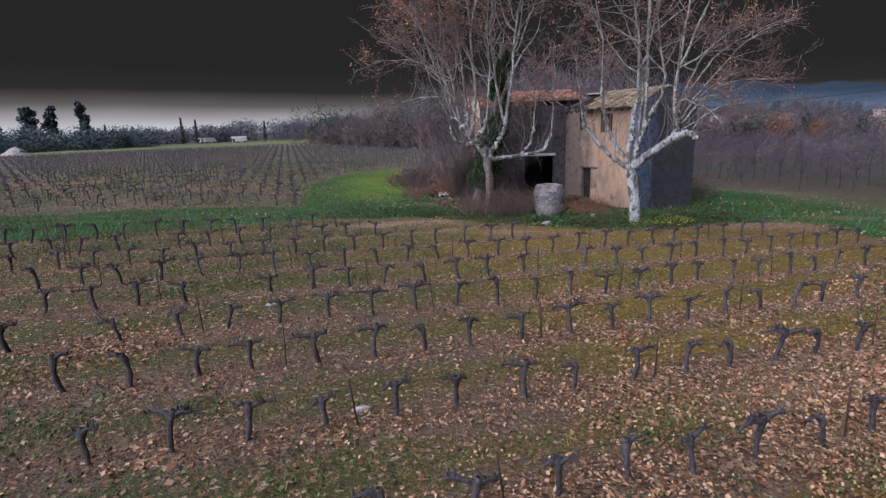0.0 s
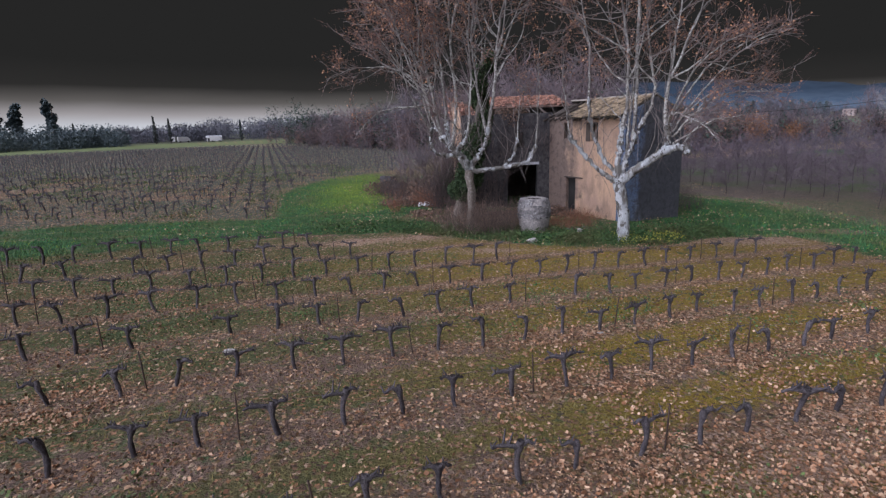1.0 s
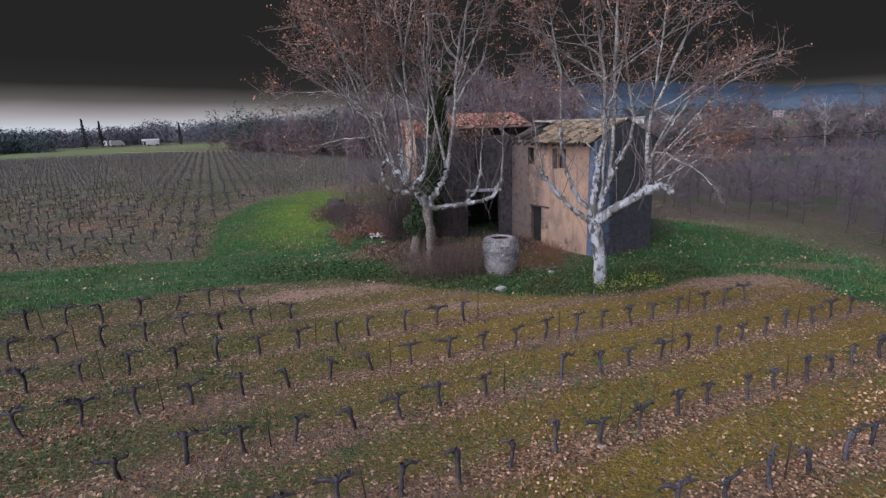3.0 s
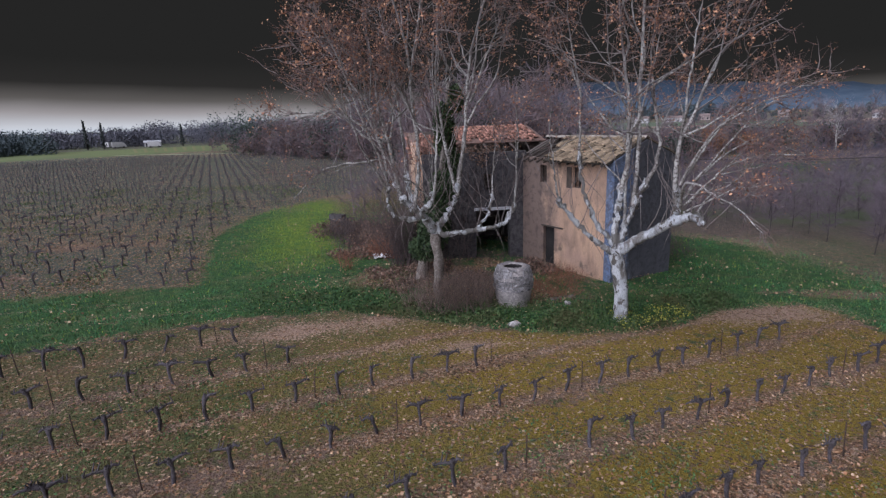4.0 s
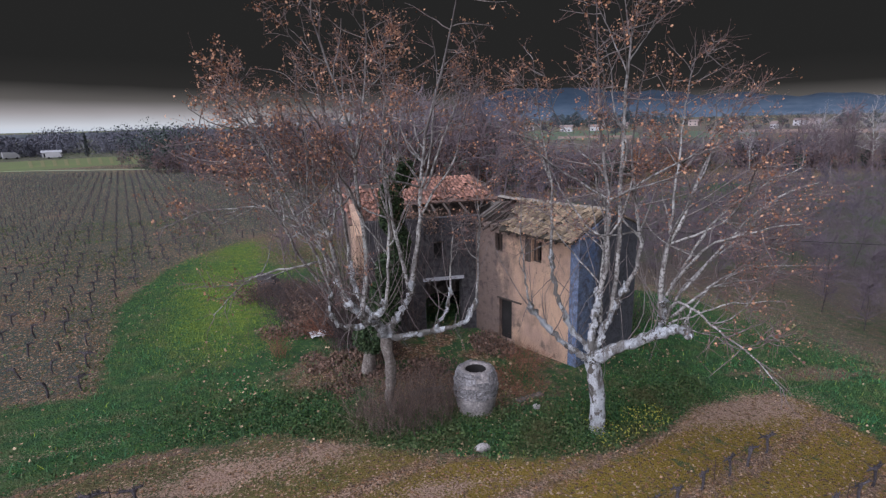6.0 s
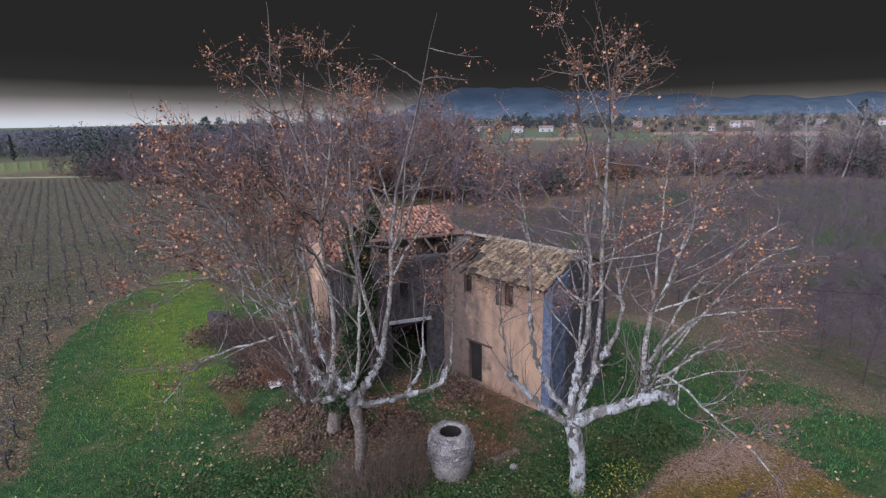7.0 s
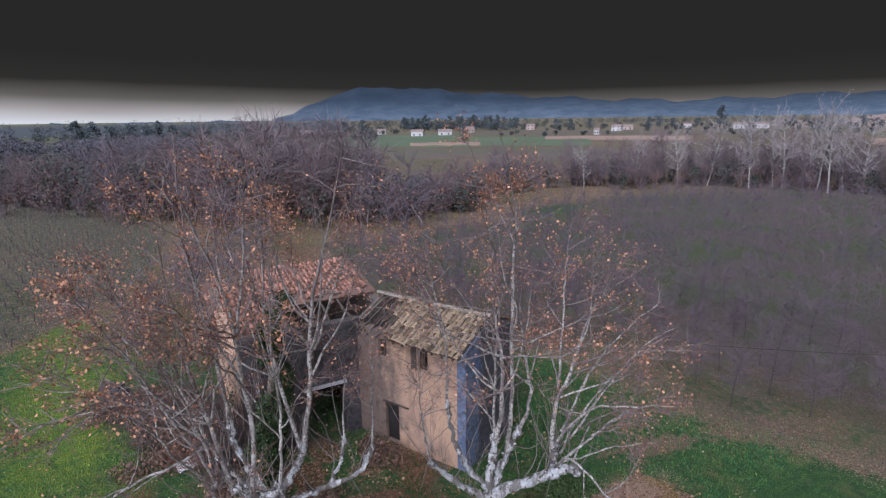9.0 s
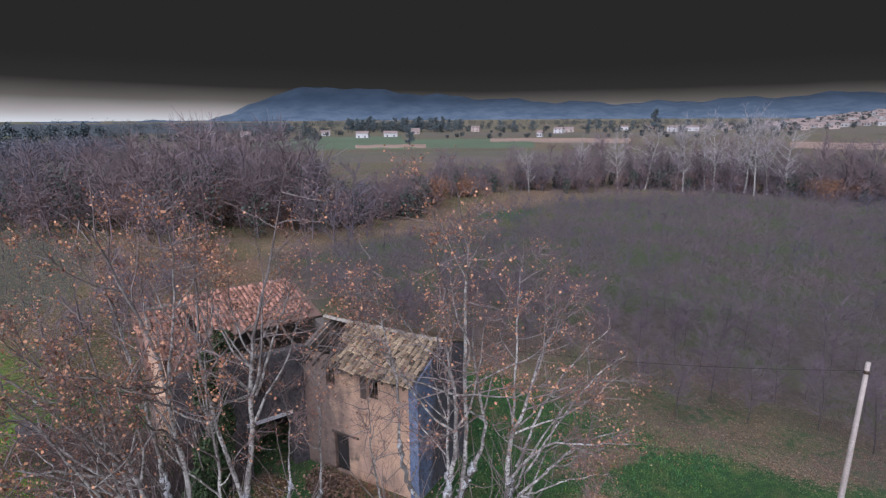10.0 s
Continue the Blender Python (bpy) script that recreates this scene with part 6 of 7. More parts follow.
def far_house(x, y, z, w, d, h, turn, wall, label="white house with a clay roof among trees"):
    w, d, h = w * 0.70, d * 0.70, h * 0.75
    ho = tagged(empty("house", pose(x, y, z, 0, 0, turn)), label, "house", "houses in the distance")
    bm = bmesh.new()
    box_bm(bm, -w / 2, w / 2, -d / 2, d / 2, -1, h)
    part("wall", bm, wall, ho)
    bm = bmesh.new()
    e = 0.4
    vs = [bm.verts.new(c) for c in ((-w / 2 - e, -d / 2 - e, h + 0.01), (w / 2 + e, -d / 2 - e, h + 0.01), (w / 2 + e, d / 2 + e, h + 0.01), (-w / 2 - e, d / 2 + e, h + 0.01), (-w / 2 - e, 0, h + 0.3 * d), (w / 2 + e, 0, h + 0.3 * d))]
    for f in ((0, 1, 5, 4), (2, 3, 4, 5), (3, 0, 4), (1, 2, 5), (3, 2, 1, 0)):
        bm.faces.new([vs[i] for i in f])
    part("roof", bm, M_FARROOF, ho)
    k = max(2, int(w / 5))
    for i in range(k):
        cx = -w / 2 + w * (i + 0.5) / k
        for cz in ((1.5,) if h < 4.5 else (1.5, 4.3)):
            bm = bmesh.new()
            box_bm(bm, cx - 0.6, cx + 0.6, -d / 2 - 0.05, -d / 2 + 0.1, cz - 0.7, cz + 0.7)
            part("window", bm, M_GLASSDARK, ho)


frg = np.random.default_rng(71)
for az, d, w, h, wall in ((28.1, 470, 15, 5.5, M_WHITE), (31.0, 480, 17, 5.0, M_WHITE), (33.6, 560, 12, 5.5, M_PINK), (24.3, 540, 11, 4.5, M_WHITE), (46.7, 470, 6, 4.5, M_WHITE), (48.6, 560, 13, 6.5, M_WHITE),
                          (49.6, 600, 14, 5.5, M_PINK), (40.0, 640, 14, 6.0, M_PINK), (55.0, 680, 12, 5, M_WHITE), (59.5, 640, 16, 6, M_WHITE), (61.2, 660, 18, 5.5, M_WHITE), (57.6, 700, 12, 5, M_PINK), (13.5, 560, 14, 5, M_WHITE), (16.5, 520, 12, 5, M_WHITE)):
    x, y = far_spot(az, d)
    far_house(x, y, float(height(x, y)), w, 9, h, -az + frg.uniform(-25, 25), wall)


def village_z(az, d):
    return 21 * math.exp(-((az - 78) / 7.5) ** 2) * min(1, max(0, (d - 620) / 260))


n, k = 30, 10
V = []
for j in range(k + 1):
    for i in range(n + 1):
        az, d = 60 + 34 * i / n, 600 + 900 * j / k
        x, y = far_spot(az, d)
        V.append((x, y, village_z(az, d) - 1.2 + 0.6 * math.sin(i + j)))
F = [(j * (n + 1) + i, j * (n + 1) + i + 1, (j + 1) * (n + 1) + i + 1, (j + 1) * (n + 1) + i) for j in range(k) for i in range(n)]
tagged(arr_part("hill", (np.array(V), np.array(F)), M_BROWN, smooth=True), "low hill under the village", "hill", kind="structure")
for _ in range(170):
    az, d = min(frg.normal(74, 5.5), 88), frg.uniform(680, 980)
    if az < 62:
        continue
    x, y = far_spot(az, d)
    far_house(x, y, village_z(az, d) - 1, frg.uniform(6, 15), 7, frg.uniform(3.0, 6.0), -az + frg.uniform(-40, 40), M_VILLAGE if frg.random() < 0.6 else M_PINK, "pale village house with a clay roof")
pts = []
for _ in range(120):
    az, d = min(frg.normal(72, 6), 88), frg.uniform(660, 960)
    if az < 60:
        continue
    x, y = far_spot(az, d)
    hh = frg.uniform(3, 7)
    pts.append(cloud((x, y, village_z(az, d) + hh * 0.4), (hh * 0.7, hh * 0.6, hh * 0.5), 90, frg, 0.2))
tagged(arr_part("village_trees", leaf_quads(np.concatenate(pts), 1.1, frg), M_FARHEDGE), "dark trees among the village houses", "trees", kind="stuff")
x, y = far_spot(76.3, 900)
far_house(x, y, village_z(76.3, 900), 9, 9, 17, -76, M_PINK, "tall pale tower house over the village")


def pine(x, y, h, wide, rng, label="dark round-headed pine tree", nl=420, bare=0.45):
    t = tagged(empty("pine_tree", pose(x, y, float(height(x, y)))), label, "tree", "distant pines")
    line = bend(np.zeros((1, 3)), np.array([[rng.normal() * 0.04, rng.normal() * 0.04, 1.0]]), np.array([h * 0.9]), 6, rng, 0.04)
    arr_part("trunk", tubes(line, np.linspace(0.03 * h, 0.008 * h, 6)[None], 6), M_TIMBER, t)
    pts = []
    for q in np.linspace(bare + 0.08, 0.97, 16):
        r = wide * (0.50 - 0.28 * q)
        pts.append(cloud((rng.normal() * r * 0.6, rng.normal() * r * 0.6, h * q), (r, r, h * 0.09), nl // 9, rng, 0.1))
    arr_part("crown", leaf_quads(np.concatenate(pts), 0.065 * h, rng), M_EVERGREEN, t)


for az, d, h, w in ((-38.6, 235, 15, 5.5), (-37.0, 240, 15.5, 5.0), (-34.6, 238, 17, 4.0), (-41.5, 225, 12, 6.0), (-43.5, 225, 11, 6.0)):
    pine(*far_spot(az, d), h, w, frg, "tall dark pine at the edge of the fields", 900, 0.3)
for i in range(7):
    pine(*far_spot(-3 + i * 1.2 + frg.normal() * 0.3, 330 + frg.normal() * 12), frg.uniform(12, 16), frg.uniform(6, 9), frg, bare=0.15)
for i in range(20):
    pine(*far_spot(26.5 + i * 0.62 + frg.normal() * 0.2, 640 + frg.normal() * 15), frg.uniform(13, 18), frg.uniform(7, 10), frg, bare=0.15)
for az, d, h, w in ((57.8, 690, 24, 12), (33.0, 330, 12, 5.5), (51.5, 650, 13, 9), (52.5, 660, 14, 10), (53.6, 660, 12, 8), (44.0, 680, 12, 8), (46.0, 690, 12, 9), (38.2, 700, 13, 9), (36.5, 690, 12, 9), (63.5, 720, 14, 9),
                    (20.5, 560, 13, 10), (18.4, 560, 14, 12), (42.5, 700, 12, 10), (60.8, 720, 12, 9), (22.3, 600, 14, 10), (55.8, 700, 11, 9), (66, 720, 14, 10), (68.5, 700, 12, 9)):
    pine(*far_spot(az, d), h, w, frg, bare=0.12)
pts = []
for _ in range(90):
    x, y = far_spot(frg.uniform(-47, -29.5), frg.uniform(205, 228))
    hh = frg.uniform(6, 10)
    pts.append(cloud((x, y, hh * 0.5), (hh * 0.6, hh * 0.5, hh * 0.55), 380, frg, 0.3))
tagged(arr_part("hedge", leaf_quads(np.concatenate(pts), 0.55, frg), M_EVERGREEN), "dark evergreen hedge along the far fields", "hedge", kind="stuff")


# pale blue-violet leaves carry the distance haze as colour
M_TREELINE = leaf_mat("hazed_treeline_leaves", (0.080, 0.086, 0.112), (0.130, 0.118, 0.140), (0.100, 0.102, 0.126))
pts = []
for _ in range(330):
    az = frg.uniform(-34, 6)
    x, y = far_spot(az, frg.uniform(250, 310))
    hh = frg.uniform(8.0, 12.0) * (1.1 if -22 < az < -8 else 0.85)
    pts.append(cloud((x, y, hh * 0.5), (hh * 0.55, hh * 0.4, hh * 0.50), 250, frg, 0.2))
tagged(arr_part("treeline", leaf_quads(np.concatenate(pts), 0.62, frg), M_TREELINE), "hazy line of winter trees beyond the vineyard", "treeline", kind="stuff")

pts = []
for az0, az1, d, cnt, top in ((8, 24, 430, 34, 6), (12, 26, 520, 40, 7), (36, 62, 452, 16, 4), (30, 66, 600, 45, 6), (24, 70, 700, 120, 8), (10, 26, 640, 60, 9), (50, 70, 520, 14, 5), (27, 37, 655, 90, 14), (-14, 12, 520, 70, 11), (-14, 30, 900, 150, 18), (20, 76, 1050, 200, 15)):
    for _ in range(cnt):
        x, y = far_spot(frg.uniform(az0, az1), d + frg.normal() * 14)
        hh = top * frg.uniform(0.45, 1.1)
        pts.append(cloud((x, y, hh * 0.45), (hh * 0.6, hh * 0.5, hh * 0.5), 70, frg, 0.2))
tagged(arr_part("far_hedges", leaf_quads(np.concatenate(pts), 1.15, frg), M_FARHEDGE), "dark hedges and copses across the far plain", "hedges", kind="stuff")


def gravel_heap():
    rng = np.random.default_rng(72)
    x, y = far_spot(-40.6, 178)
    n, k = 24, 8
    V = []
    for j in range(k + 1):
        for i in range(n):
            r = 3.4 * (1 - j / k) ** 0.85 * (1 + 0.08 * rng.normal())
            V.append((r * math.cos(6.283 * i / n) * 1.25, r * math.sin(6.283 * i / n), 2.7 * j / k))
    F = [(j * n + i, j * n + (i + 1) % n, (j + 1) * n + (i + 1) % n, (j + 1) * n + i) for j in range(k) for i in range(n)]
    ob = arr_part("gravel_mound", (np.array(V), np.array(F)), M_STONE, smooth=True)
    ob.location = (x, y, float(height(x, y)) - 0.2)
    tagged(ob, "pale conical heap of gravel beside the field", "heap")
    x, y = far_spot(-42.0, 165)
    ob = arr_part("earth_bank", (np.array(V) * np.array([1.6, 0.7, 0.3]), np.array(F)), M_BROWN, smooth=True)
    ob.location = (x, y, float(height(x, y)) - 0.2)
    tagged(ob, "low dark bank of earth before the gravel heap", "bank")


gravel_heap()


def shed(x, y, turn):
    s = tagged(empty("shed", pose(x, y, float(height(x, y)), 0, 0, turn) @ Matrix.Scale(0.6, 4)), "low white farm shed with a grey roof", "shed")
    bm = bmesh.new()
    box_bm(bm, -5, 5, -3, 3, -0.5, 2.8)
    part("wall", bm, M_WHITE, s)
    bm = bmesh.new()
    vs = [bm.verts.new(c) for c in ((-5.5, -3.5, 2.81), (5.5, -3.5, 2.81), (5.5, 3.5, 2.81), (-5.5, 3.5, 2.81), (-5.5, 0, 4.1), (5.5, 0, 4.1))]
    for f in ((0, 1, 5, 4), (2, 3, 4, 5), (3, 0, 4), (1, 2, 5), (3, 2, 1, 0)):
        bm.faces.new([vs[i] for i in f])
    part("roof", bm, M_CONCRETE, s)
    for i in range(3):
        bm = bmesh.new()
        box_bm(bm, -4.2 + i * 3.2, -2.4 + i * 3.2, -3.06, -2.9, 0, 2.2)
        part("door", bm, M_GLASSDARK, s)


def van(x, y, turn):
    v = tagged(empty("van", pose(x, y, float(height(x, y)) + 0.05, 0, 0, turn)), "white van parked on the far field's edge", "van", "parked vans")
    bm = bmesh.new()
    box_bm(bm, -2.4, 1.3, -0.95, 0.95, 0.4, 2.3)
    vs = [bm.verts.new(c) for c in ((1.3, -0.95, 0.4), (2.5, -0.95, 0.4), (2.5, 0.95, 0.4), (1.3, 0.95, 0.4), (1.3, -0.9, 2.2), (1.5, -0.9, 2.2), (1.5, 0.9, 2.2), (1.3, 0.9, 2.2), (2.4, -0.95, 1.2), (2.4, 0.95, 1.2))]
    for f in ((0, 1, 8, 5, 4), (3, 7, 6, 9, 2), (1, 2, 9, 8), (8, 9, 6, 5), (4, 5, 6, 7)):
        bm.faces.new([vs[i] for i in f])
    part("body", bm, M_WHITE, v)
    for wx in (-1.5, 1.6):
        for wy in (-0.9, 0.9):
            vf = tubes(np.array([[[wx, wy - 0.1, 0.33], [wx, wy - 0.09, 0.33], [wx, wy + 0.09, 0.33], [wx, wy + 0.1, 0.33]]]), np.array([[0.05, 0.33, 0.33, 0.05]]), 12)
            arr_part("wheel", vf, M_DARK, v)


shed(-90, 250, 18)
van(-99, 240, 30)
van(-84, 236, 5)
van(-104, 246, 60)

# the pale grass track at the vineyard's far end, and short green strips before it
M_COVER = simple_mat("pale_cover", (0.115, 0.150, 0.090), (0.085, 0.115, 0.070), 0.3, (0.09, 0.09, 0.07), fine=3)
M_TRACK = simple_mat("pale_grass_track", (0.34, 0.36, 0.23), (0.24, 0.27, 0.16), 0.2, (0.17, 0.17, 0.12), fine=2)


def cross_strip(name, x0, x1, back, width, mat, label):
    n = 40
    V = []
    for x in np.linspace(x0, x1, n):
        y = 150 + float(np.clip(-x - 12, 0, 80)) * 0.35 - back + 0.3 * math.sin(x * 0.9)
        w = width * (0.7 + 0.5 * float(vnoise(x, y, 4.0, 31)))
        V += [(x, y - w, float(height(x, y)) + 0.10), (x, y + w, float(height(x, y)) + 0.10)]
    F = [(2 * i, 2 * i + 2, 2 * i + 3, 2 * i + 1) for i in range(n - 1)]
    tagged(arr_part(name, (np.array(V), np.array(F)), mat), label, "grass", kind="structure")


cross_strip("grass_track", -115, -13, 0, 1.5, M_TRACK, "pale grass track at the vineyard's far end")
for x0, x1, back in ((-58, -34, 22), (-36, -20, 27), (-86, -60, 25), (-48, -28, 36), (-74, -52, 40), (-30, -18, 41), (-100, -78, 34)):
    cross_strip("grass_strip", x0, x1, back, 0.7, M_COVER, "pale green strip across the far vine rows")


def cypress(x, y, h):
    t = tagged(empty("cypress", pose(x, y, float(height(x, y)))), "slim dark cypress before the far treeline", "tree", "far cypresses")
    arr_part("trunk", tubes(np.array([[[0, 0, -0.3], [0, 0, h * 0.4], [0, 0, h * 0.8]]]), np.array([[0.2, 0.14, 0.05]]), 6), M_TIMBER, t)
    pts = [cloud((0, 0, h * q), (h * 0.11 * (1.15 - q), h * 0.11 * (1.15 - q), h * 0.12), 90, frg, 0.2) for q in (0.15, 0.3, 0.45, 0.6, 0.75, 0.88)]
    arr_part("crown", leaf_quads(np.concatenate(pts), 0.5, frg), M_FARHEDGE, t)


for az, d, h in ((-26.5, 236, 11), (-25.2, 238, 10), (-18.6, 236, 9), (-12.2, 240, 10), (-10.9, 240, 8), (-33, 238, 9)):
    cypress(*far_spot(az, d), h)

# ---- brush, weeds and debris round the house ----
def stems(P, h, rng, spread=0.35, r=0.006, forks=3):
    M = len(P)
    d = np.stack([rng.normal(size=M) * spread, rng.normal(size=M) * spread, np.ones(M)], 1)
    L = h * rng.uniform(0.5, 1.1, M)
    a = bend(P, d, L, 5, rng, 0.12, 0.1)
    mi = np.repeat(np.arange(M), forks)
    j = rng.integers(1, 4, len(mi))
    b = bend(a[mi, j], (a[mi, j + 1] - a[mi, j]) / L[mi][:, None] * 4 + rng.normal(size=(len(mi), 3)) * 0.5, L[mi] * rng.uniform(0.2, 0.5, len(mi)), 3, rng, 0.15, 0.1)
    return join([tubes(a, np.linspace(r, r * 0.4, 5)[None] * np.ones((M, 1)), 3), tubes(b, np.linspace(r * 0.6, r * 0.3, 3)[None] * np.ones((len(mi), 1)), 3)])


def thicket(name, cx, cy, rx, ry, n, h, mat, seed, label, category="shrub", **kw):
    rng = np.random.default_rng(seed)
    a, q = rng.uniform(0, 6.283, n), np.sqrt(rng.random(n))
    x, y = cx + rx * q * np.cos(a), cy + ry * q * np.sin(a)
    P = np.stack([x, y, height(x, y) - 0.03], 1)
    h = h * (0.55 + 0.75 * vnoise(x, y, 0.8, seed) + 0.2 * (1 - q))
    return tagged(arr_part(name, stems(P, h, rng, **kw), mat), label, category)


M_BRACKEN = simple_mat("dry_bracken", (0.30, 0.135, 0.085), (0.19, 0.095, 0.065), 2.0, vary=0.3, island=True)
thicket("sucker_growth", 3.3, 31.2, 1.9, 1.3, 460, 1.8, M_BRUSH, 81, "dense brown sucker shoots round the plane tree's foot", spread=0.28, r=0.008)
thicket("sucker_growth", 4.9, 32.2, 1.2, 1.3, 240, 1.5, M_BRUSH, 82, "brown sucker shoots beside the stone well", spread=0.3)
thicket("bramble", 1.4, 40.7, 1.0, 0.7, 480, 1.3, M_BRACKEN, 83, "heap of dry reddish brush by the barn", spread=1.3, r=0.014)
thicket("bramble", 0.6, 43.5, 2.3, 1.6, 420, 2.2, M_GREYBRUSH, 84, "grey-brown bramble thicket over the fallen wall", spread=0.6, r=0.011)
thicket("bramble", -1.6, 46.2, 1.2, 1.2, 260, 1.9, M_GREYBRUSH, 85, "grey bramble bush by the low stone wall", spread=0.5)
thicket("bramble", 7.0, 39.0, 1.6, 0.5, 110, 0.6, M_GREYBRUSH, 86, "bramble stems in front of the barn door", spread=0.5)
thicket("dry_bracken", 8.2, 32.8, 1.4, 1.6, 420, 0.55, M_BRACKEN, 87, "dry red bracken between the well and the house", spread=0.9)
thicket("dry_bracken", 9.6, 34.8, 1.0, 1.4, 240, 0.7, M_BRACKEN, 88, "dry bracken at the foot of the cream wall", spread=0.9)
thicket("bramble", -1.3, 38.4, 0.35, 0.8, 60, 1.3, M_BRACKEN, 89, "thin reddish bush in the grass", spread=0.4)
thicket("bramble", 4.6, 39.0, 1.4, 0.4, 40, 5.2, M_GREYBRUSH, 90, "tall bare creepers against the barn wall", spread=0.10, r=0.012, forks=5)
thicket("bramble", 2.2, 38.4, 1.2, 0.9, 200, 4.2, M_GREYBRUSH, 91, "bare creeper thicket at the barn's corner", spread=0.2, r=0.012, forks=5)
thicket("bramble", 16.2, 39.5, 3.0, 2.5, 500, 2.2, M_GREYBRUSH, 92, "grey scrub behind the farmhouse", spread=0.5)


def ivy_mound(x, y, rx, ry, h, n, seed, mat, label):
    """A mound of small leaves with a broken outline, heaped over stems."""
    rng = np.random.default_rng(seed)
    sh = tagged(empty("ivy_mound", pose(x, y, float(height(x, y)))), label, "ivy")
    pts = []
    for _ in range(14):
        a, q = rng.uniform(0, 6.283), math.sqrt(rng.random())
        hh = h * rng.uniform(0.35, 1.0) * (1.1 - 0.5 * q)
        pts.append(cloud((rx * q * math.cos(a), ry * q * math.sin(a), hh * 0.5), (rx * 0.38, ry * 0.38, hh * 0.5), n // 14, rng, 0.2))
    arr_part("foliage", leaf_quads(np.concatenate(pts), 0.12, rng), mat, sh)
    k = 60
    P = np.stack([rng.normal(size=k) * rx * 0.5, rng.normal(size=k) * ry * 0.5, np.full(k, -0.05)], 1)
    tagged(arr_part("stem", stems(P, h * 1.2, rng, 0.5, 0.010), M_GREYBRUSH, sh), kind="stuff")


ivy_mound(-1.2, 46.6, 2.4, 1.6, 2.0, 3600, 111, M_BROWNIVY, "withered bramble heap over the low stone wall")
ivy_mound(1.0, 44.0, 2.2, 1.6, 2.6, 3600, 112, M_BROWNIVY, "brown bramble thicket beside the ruined barn")
ivy_mound(2.5, 38.8, 0.9, 0.6, 5.0, 1900, 113, M_IVY, "tall dark ivy over a dead stump by the barn")
ivy_mound(3.2, 37.0, 1.0, 0.8, 1.2, 1500, 114, M_BROWNIVY, "low withered bramble behind the plane tree")
ivy_mound(-0.8, 41.3, 1.8, 1.5, 1.1, 2000, 117, M_BROWNIVY, "brown bramble patch beside the bright grass")
ivy_mound(1.6, 34.6, 1.2, 1.1, 0.4, 1000, 118, M_BROWNIVY, "low brown undergrowth behind the plane tree")
ivy_mound(10.6, 40.5, 1.6, 1.0, 1.4, 1600, 115, M_BROWNIVY, "brambles in the corner behind the house")

ivy_mound(1.6, 42.0, 1.8, 1.6, 3.0, 3600, 120, M_BROWNIVY, "tall bramble thicket against the barn's end wall")
ivy_mound(4.6, 35.2, 2.2, 1.4, 0.5, 2200, 122, M_BROWNIVY, "low brown undergrowth before the barn")
ivy_mound(8.6, 36.6, 1.3, 1.6, 0.6, 1600, 123, M_BROWNIVY, "low brown brambles at the foot of the house")
ivy_mound(1.2, 37.0, 1.5, 1.4, 0.35, 1500, 124, M_BROWNIVY, "low withered brambles in the grass")
M_IVYWEED = leaf_mat("ivy_weed_leaves", (0.014, 0.040, 0.016), (0.072, 0.125, 0.036), (0.034, 0.076, 0.026), (0.070, 0.068, 0.028))
P, rng = scatter(120000, -9, 16, 27.5, 38, lambda x, y: (in_vineyard(x, y) < 0.0) * np.clip((x + 6.5) / 6, 0.06, 1) * np.clip(1.1 * np.exp(-((y - field_edge(x) - 1.2) / 1.5) ** 2) + 0.5 * (vnoise(x, y, 1.4, 13) - 0.45) * (x < 3), 0, 1), 93)
P[:, 2] += rng.uniform(0.03, 0.30, len(P)) * (0.4 + vnoise(P[:, 0], P[:, 1], 0.7, 14))
tagged(arr_part("weeds", leaf_quads(P, 0.080, rng, 0.3), M_IVYWEED), "dense dark green leafy weeds along the vineyard's edge", "weeds", kind="stuff")
M_YELLOW = leaf_mat("yellow_weed", (0.16, 0.17, 0.03), (0.30, 0.28, 0.06))
P, rng = scatter(1500, 9.4, 12.8, 27.4, 29.6, lambda x, y: (in_vineyard(x, y) < 0.0) * np.clip(vnoise(x, y, 0.8, 15), 0, 1), 94)
P[:, 2] += rng.uniform(0.12, 0.38, len(P))
tagged(arr_part("yellow_weeds", leaf_quads(P, 0.07, rng), M_YELLOW), "yellow-green weed heads by the tree's foot", "weeds", kind="stuff")
# leaves lying on the grass
P, rng = scatter(30000, -14, 26, 26, 52, lambda x, y: ((in_vineyard(x, y) < 0.2) & (in_left(x, y) < 0.5)) * np.clip(0.10 + 0.8 * np.exp(-((x - 5) / 7) ** 2 - ((y - 34) / 5) ** 2) + 0.5 * (vnoise(x, y, 1.8, 16) - 0.5), 0.03, 1), 95)
P[:, 2] += 0.10
tagged(arr_part("leaves_on_grass", leaf_quads(P, 0.06 + 0.07 * rng.random((len(P), 1)), rng, 0.7), M_TANLEAF), "tan fallen leaves scattered on the grass", "leaves", kind="stuff")


def rock(name, x, y, sx, sy, sz, mat, seed, label, lift=0.3, turn=0):
    rng = np.random.default_rng(seed)
    bm = bmesh.new()
    bmesh.ops.create_icosphere(bm, subdivisions=2, radius=1.0)
    for v in bm.verts:
        v.co = Vector((v.co.x * sx, v.co.y * sy, v.co.z * sz)) * (1 + rng.normal() * 0.07)
    ob = part(name, bm, mat, None, label)
    ob.matrix_basis = pose(x, y, float(height(x, y)) + sz * lift, 0, 0, turn)
    return tagged(ob, label, "stone")


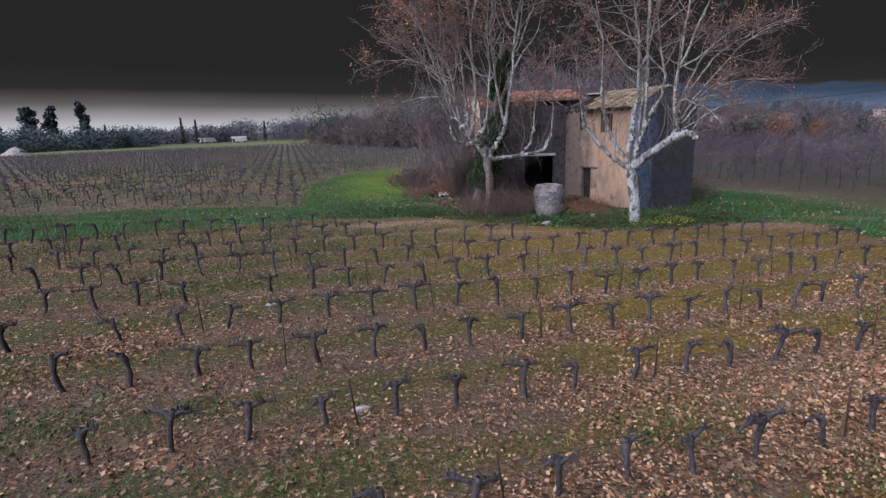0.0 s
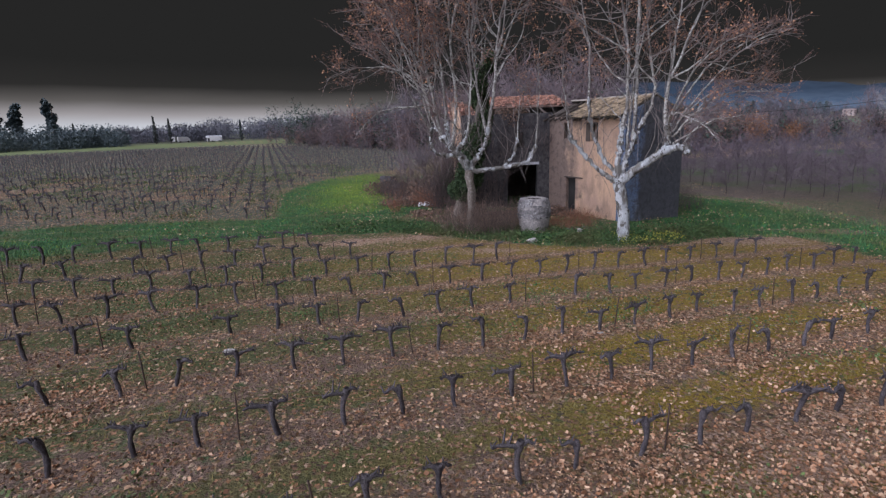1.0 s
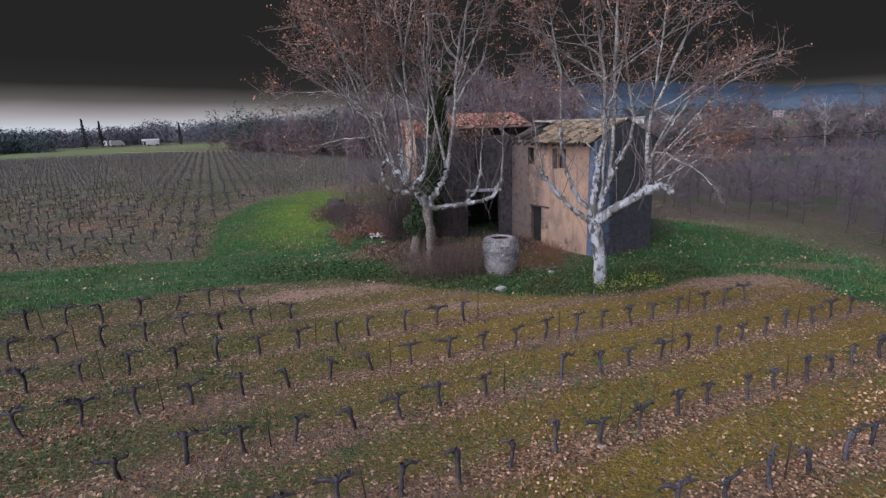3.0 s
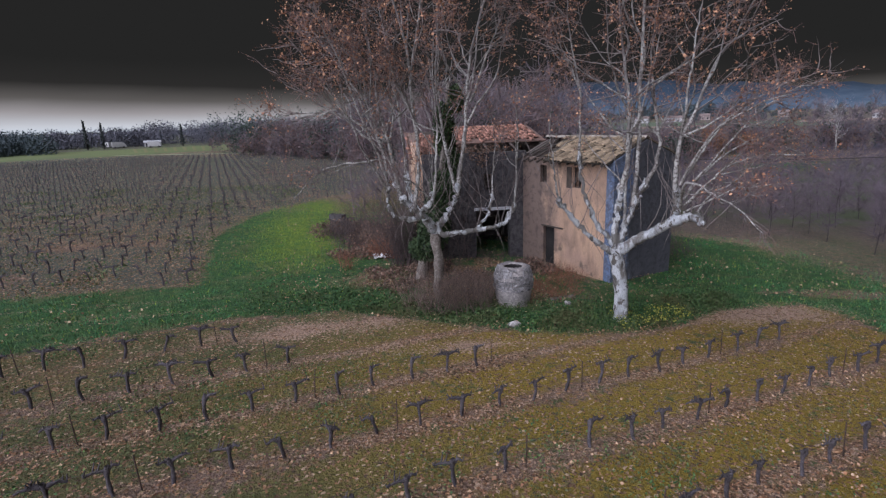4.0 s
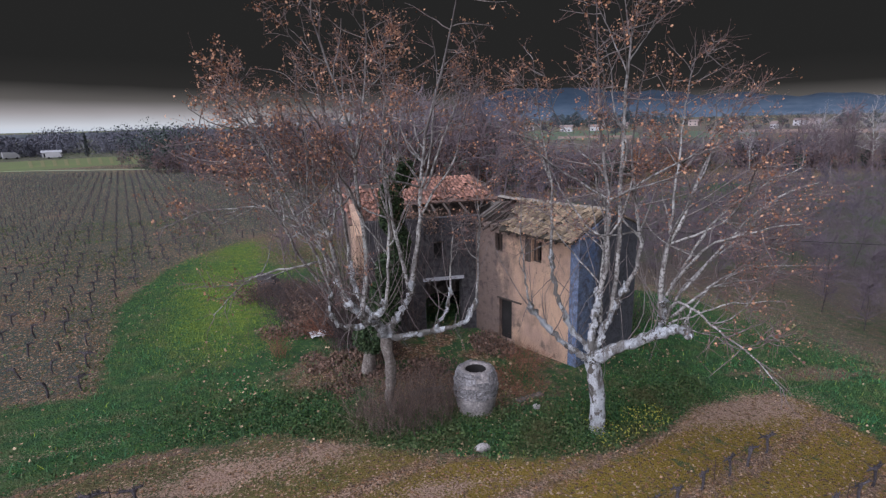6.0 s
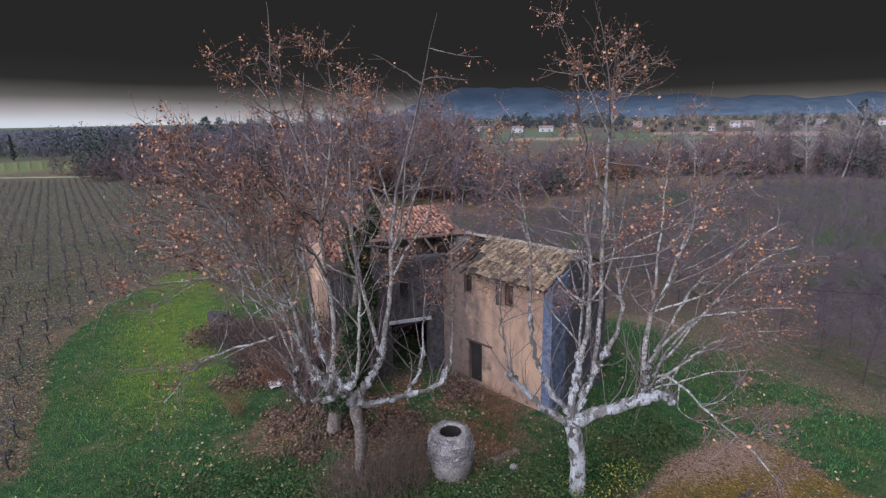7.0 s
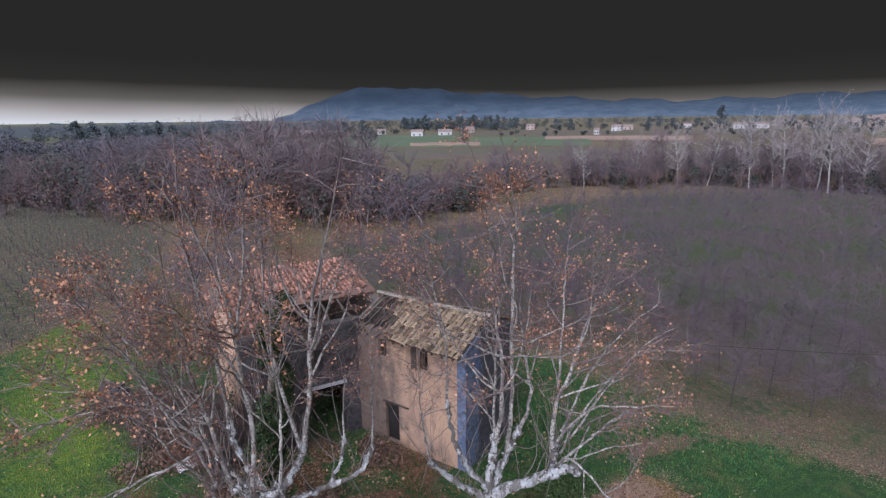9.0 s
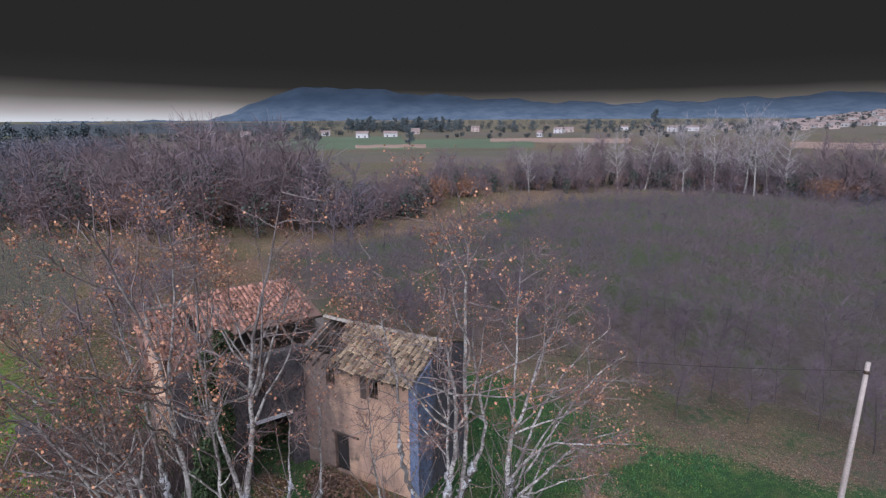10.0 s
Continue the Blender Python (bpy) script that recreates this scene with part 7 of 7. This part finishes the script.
rock("field_stone", 5.48, 28.8, 0.28, 0.18, 0.13, M_STONE, 101, "pale stone at the edge of the weeds", 0.6)
rock("field_stone", -1.25, 11.65, 0.19, 0.08, 0.05, M_STONE, 102, "flat pale stone between the vines", 0.6, 10)
rock("field_stone", 5.03, 18.03, 0.13, 0.08, 0.06, M_STONE, 103, "white stone on the leaf litter")
rock("field_stone", -4.5, 17.17, 0.17, 0.08, 0.06, M_STONE, 104, "pale stone beside a vine row")
rock("field_stone", 8.3, 30.7, 0.16, 0.10, 0.14, M_STONE, 105, "small pale stone near the well")
M_SHEET = simple_mat("white_plastic", (0.80, 0.80, 0.82), (0.66, 0.66, 0.69), 3.0, rough=0.5)
bm = bmesh.new()
bmesh.ops.create_grid(bm, x_segments=9, y_segments=6, size=0.5)
rng = np.random.default_rng(106)
for v in bm.verts:
    v.co = Vector((v.co.x * 0.95, v.co.y * 0.5, 0.10 * math.sin(v.co.x * 5 + 1) * math.cos(v.co.y * 4) + 0.05 * rng.normal()))
bmesh.ops.solidify(bm, geom=bm.faces[:], thickness=0.02)
ob = part("plastic_sheet", bm, M_SHEET)
ob.matrix_basis = pose(0.66, 40.2, float(height(0.66, 40.2)) + 0.22, 16, 0, 20)
tagged(ob, "crumpled white plastic sheet on the dry brush", "sheet")
for x, y, a, w, h in ((8.4, 31.5, 12, 1.2, 0.08), (4.6, 33.0, 5, 1.4, 0.15)):
    bm = bmesh.new()
    box_bm(bm, -w / 2, w / 2, -0.14, 0.14, -0.1, h)
    bmesh.ops.bevel(bm, geom=bm.edges[:], offset=0.025, segments=1, affect="EDGES")
    ob = part("stone_block", bm, M_RUBBLE)
    ob.matrix_basis = pose(x, y, float(height(x, y)), 2, 1, a)
    tagged(ob, "long worn stone block lying by the well", "stone", "stone blocks by the well")


M_POLE = simple_mat("weathered_pole", (0.42, 0.37, 0.34), (0.29, 0.25, 0.23), 1.5, (0.20, 0.17, 0.155), fine=25)


def power_pole():
    x, y = 24.9, 22.0
    p = tagged(empty("power_pole", pose(x, y, float(height(x, y)))), "pale concrete pole carrying one thin cable", "pole")
    top = 7.3 - float(height(x, y))
    arr_part("shaft", tubes(np.array([[[0, 0, -0.5], [0, 0, top * 0.5], [0, 0, top - 0.01], [0, 0, top]]]), np.array([[0.125, 0.105, 0.080, 0.05]]), 12), M_POLE, p, "weathered pale shaft")
    arr_part("clamp", tubes(np.array([[[0, 0, top - 0.5], [0, 0, top - 0.49], [0, 0, top - 0.36], [0, 0, top - 0.35]]]), np.array([[0.08, 0.10, 0.10, 0.08]]), 12), M_STAKE, p, "dark metal clamp")
    a, b = np.array([0.0, 0.14, top - 0.42]), np.array([15.6 - x, 36.2 - y, 5.6 - float(height(x, y))])
    t = np.linspace(0, 1, 20)[:, None]
    line = a * (1 - t) + b * t - np.array([0, 0, 1.0]) * 0.35 * 4 * t * (1 - t)
    arr_part("cable", tubes(line[None], np.full((1, 20), 0.012), 5), M_DARK, p, "thin dark cable")


power_pole()
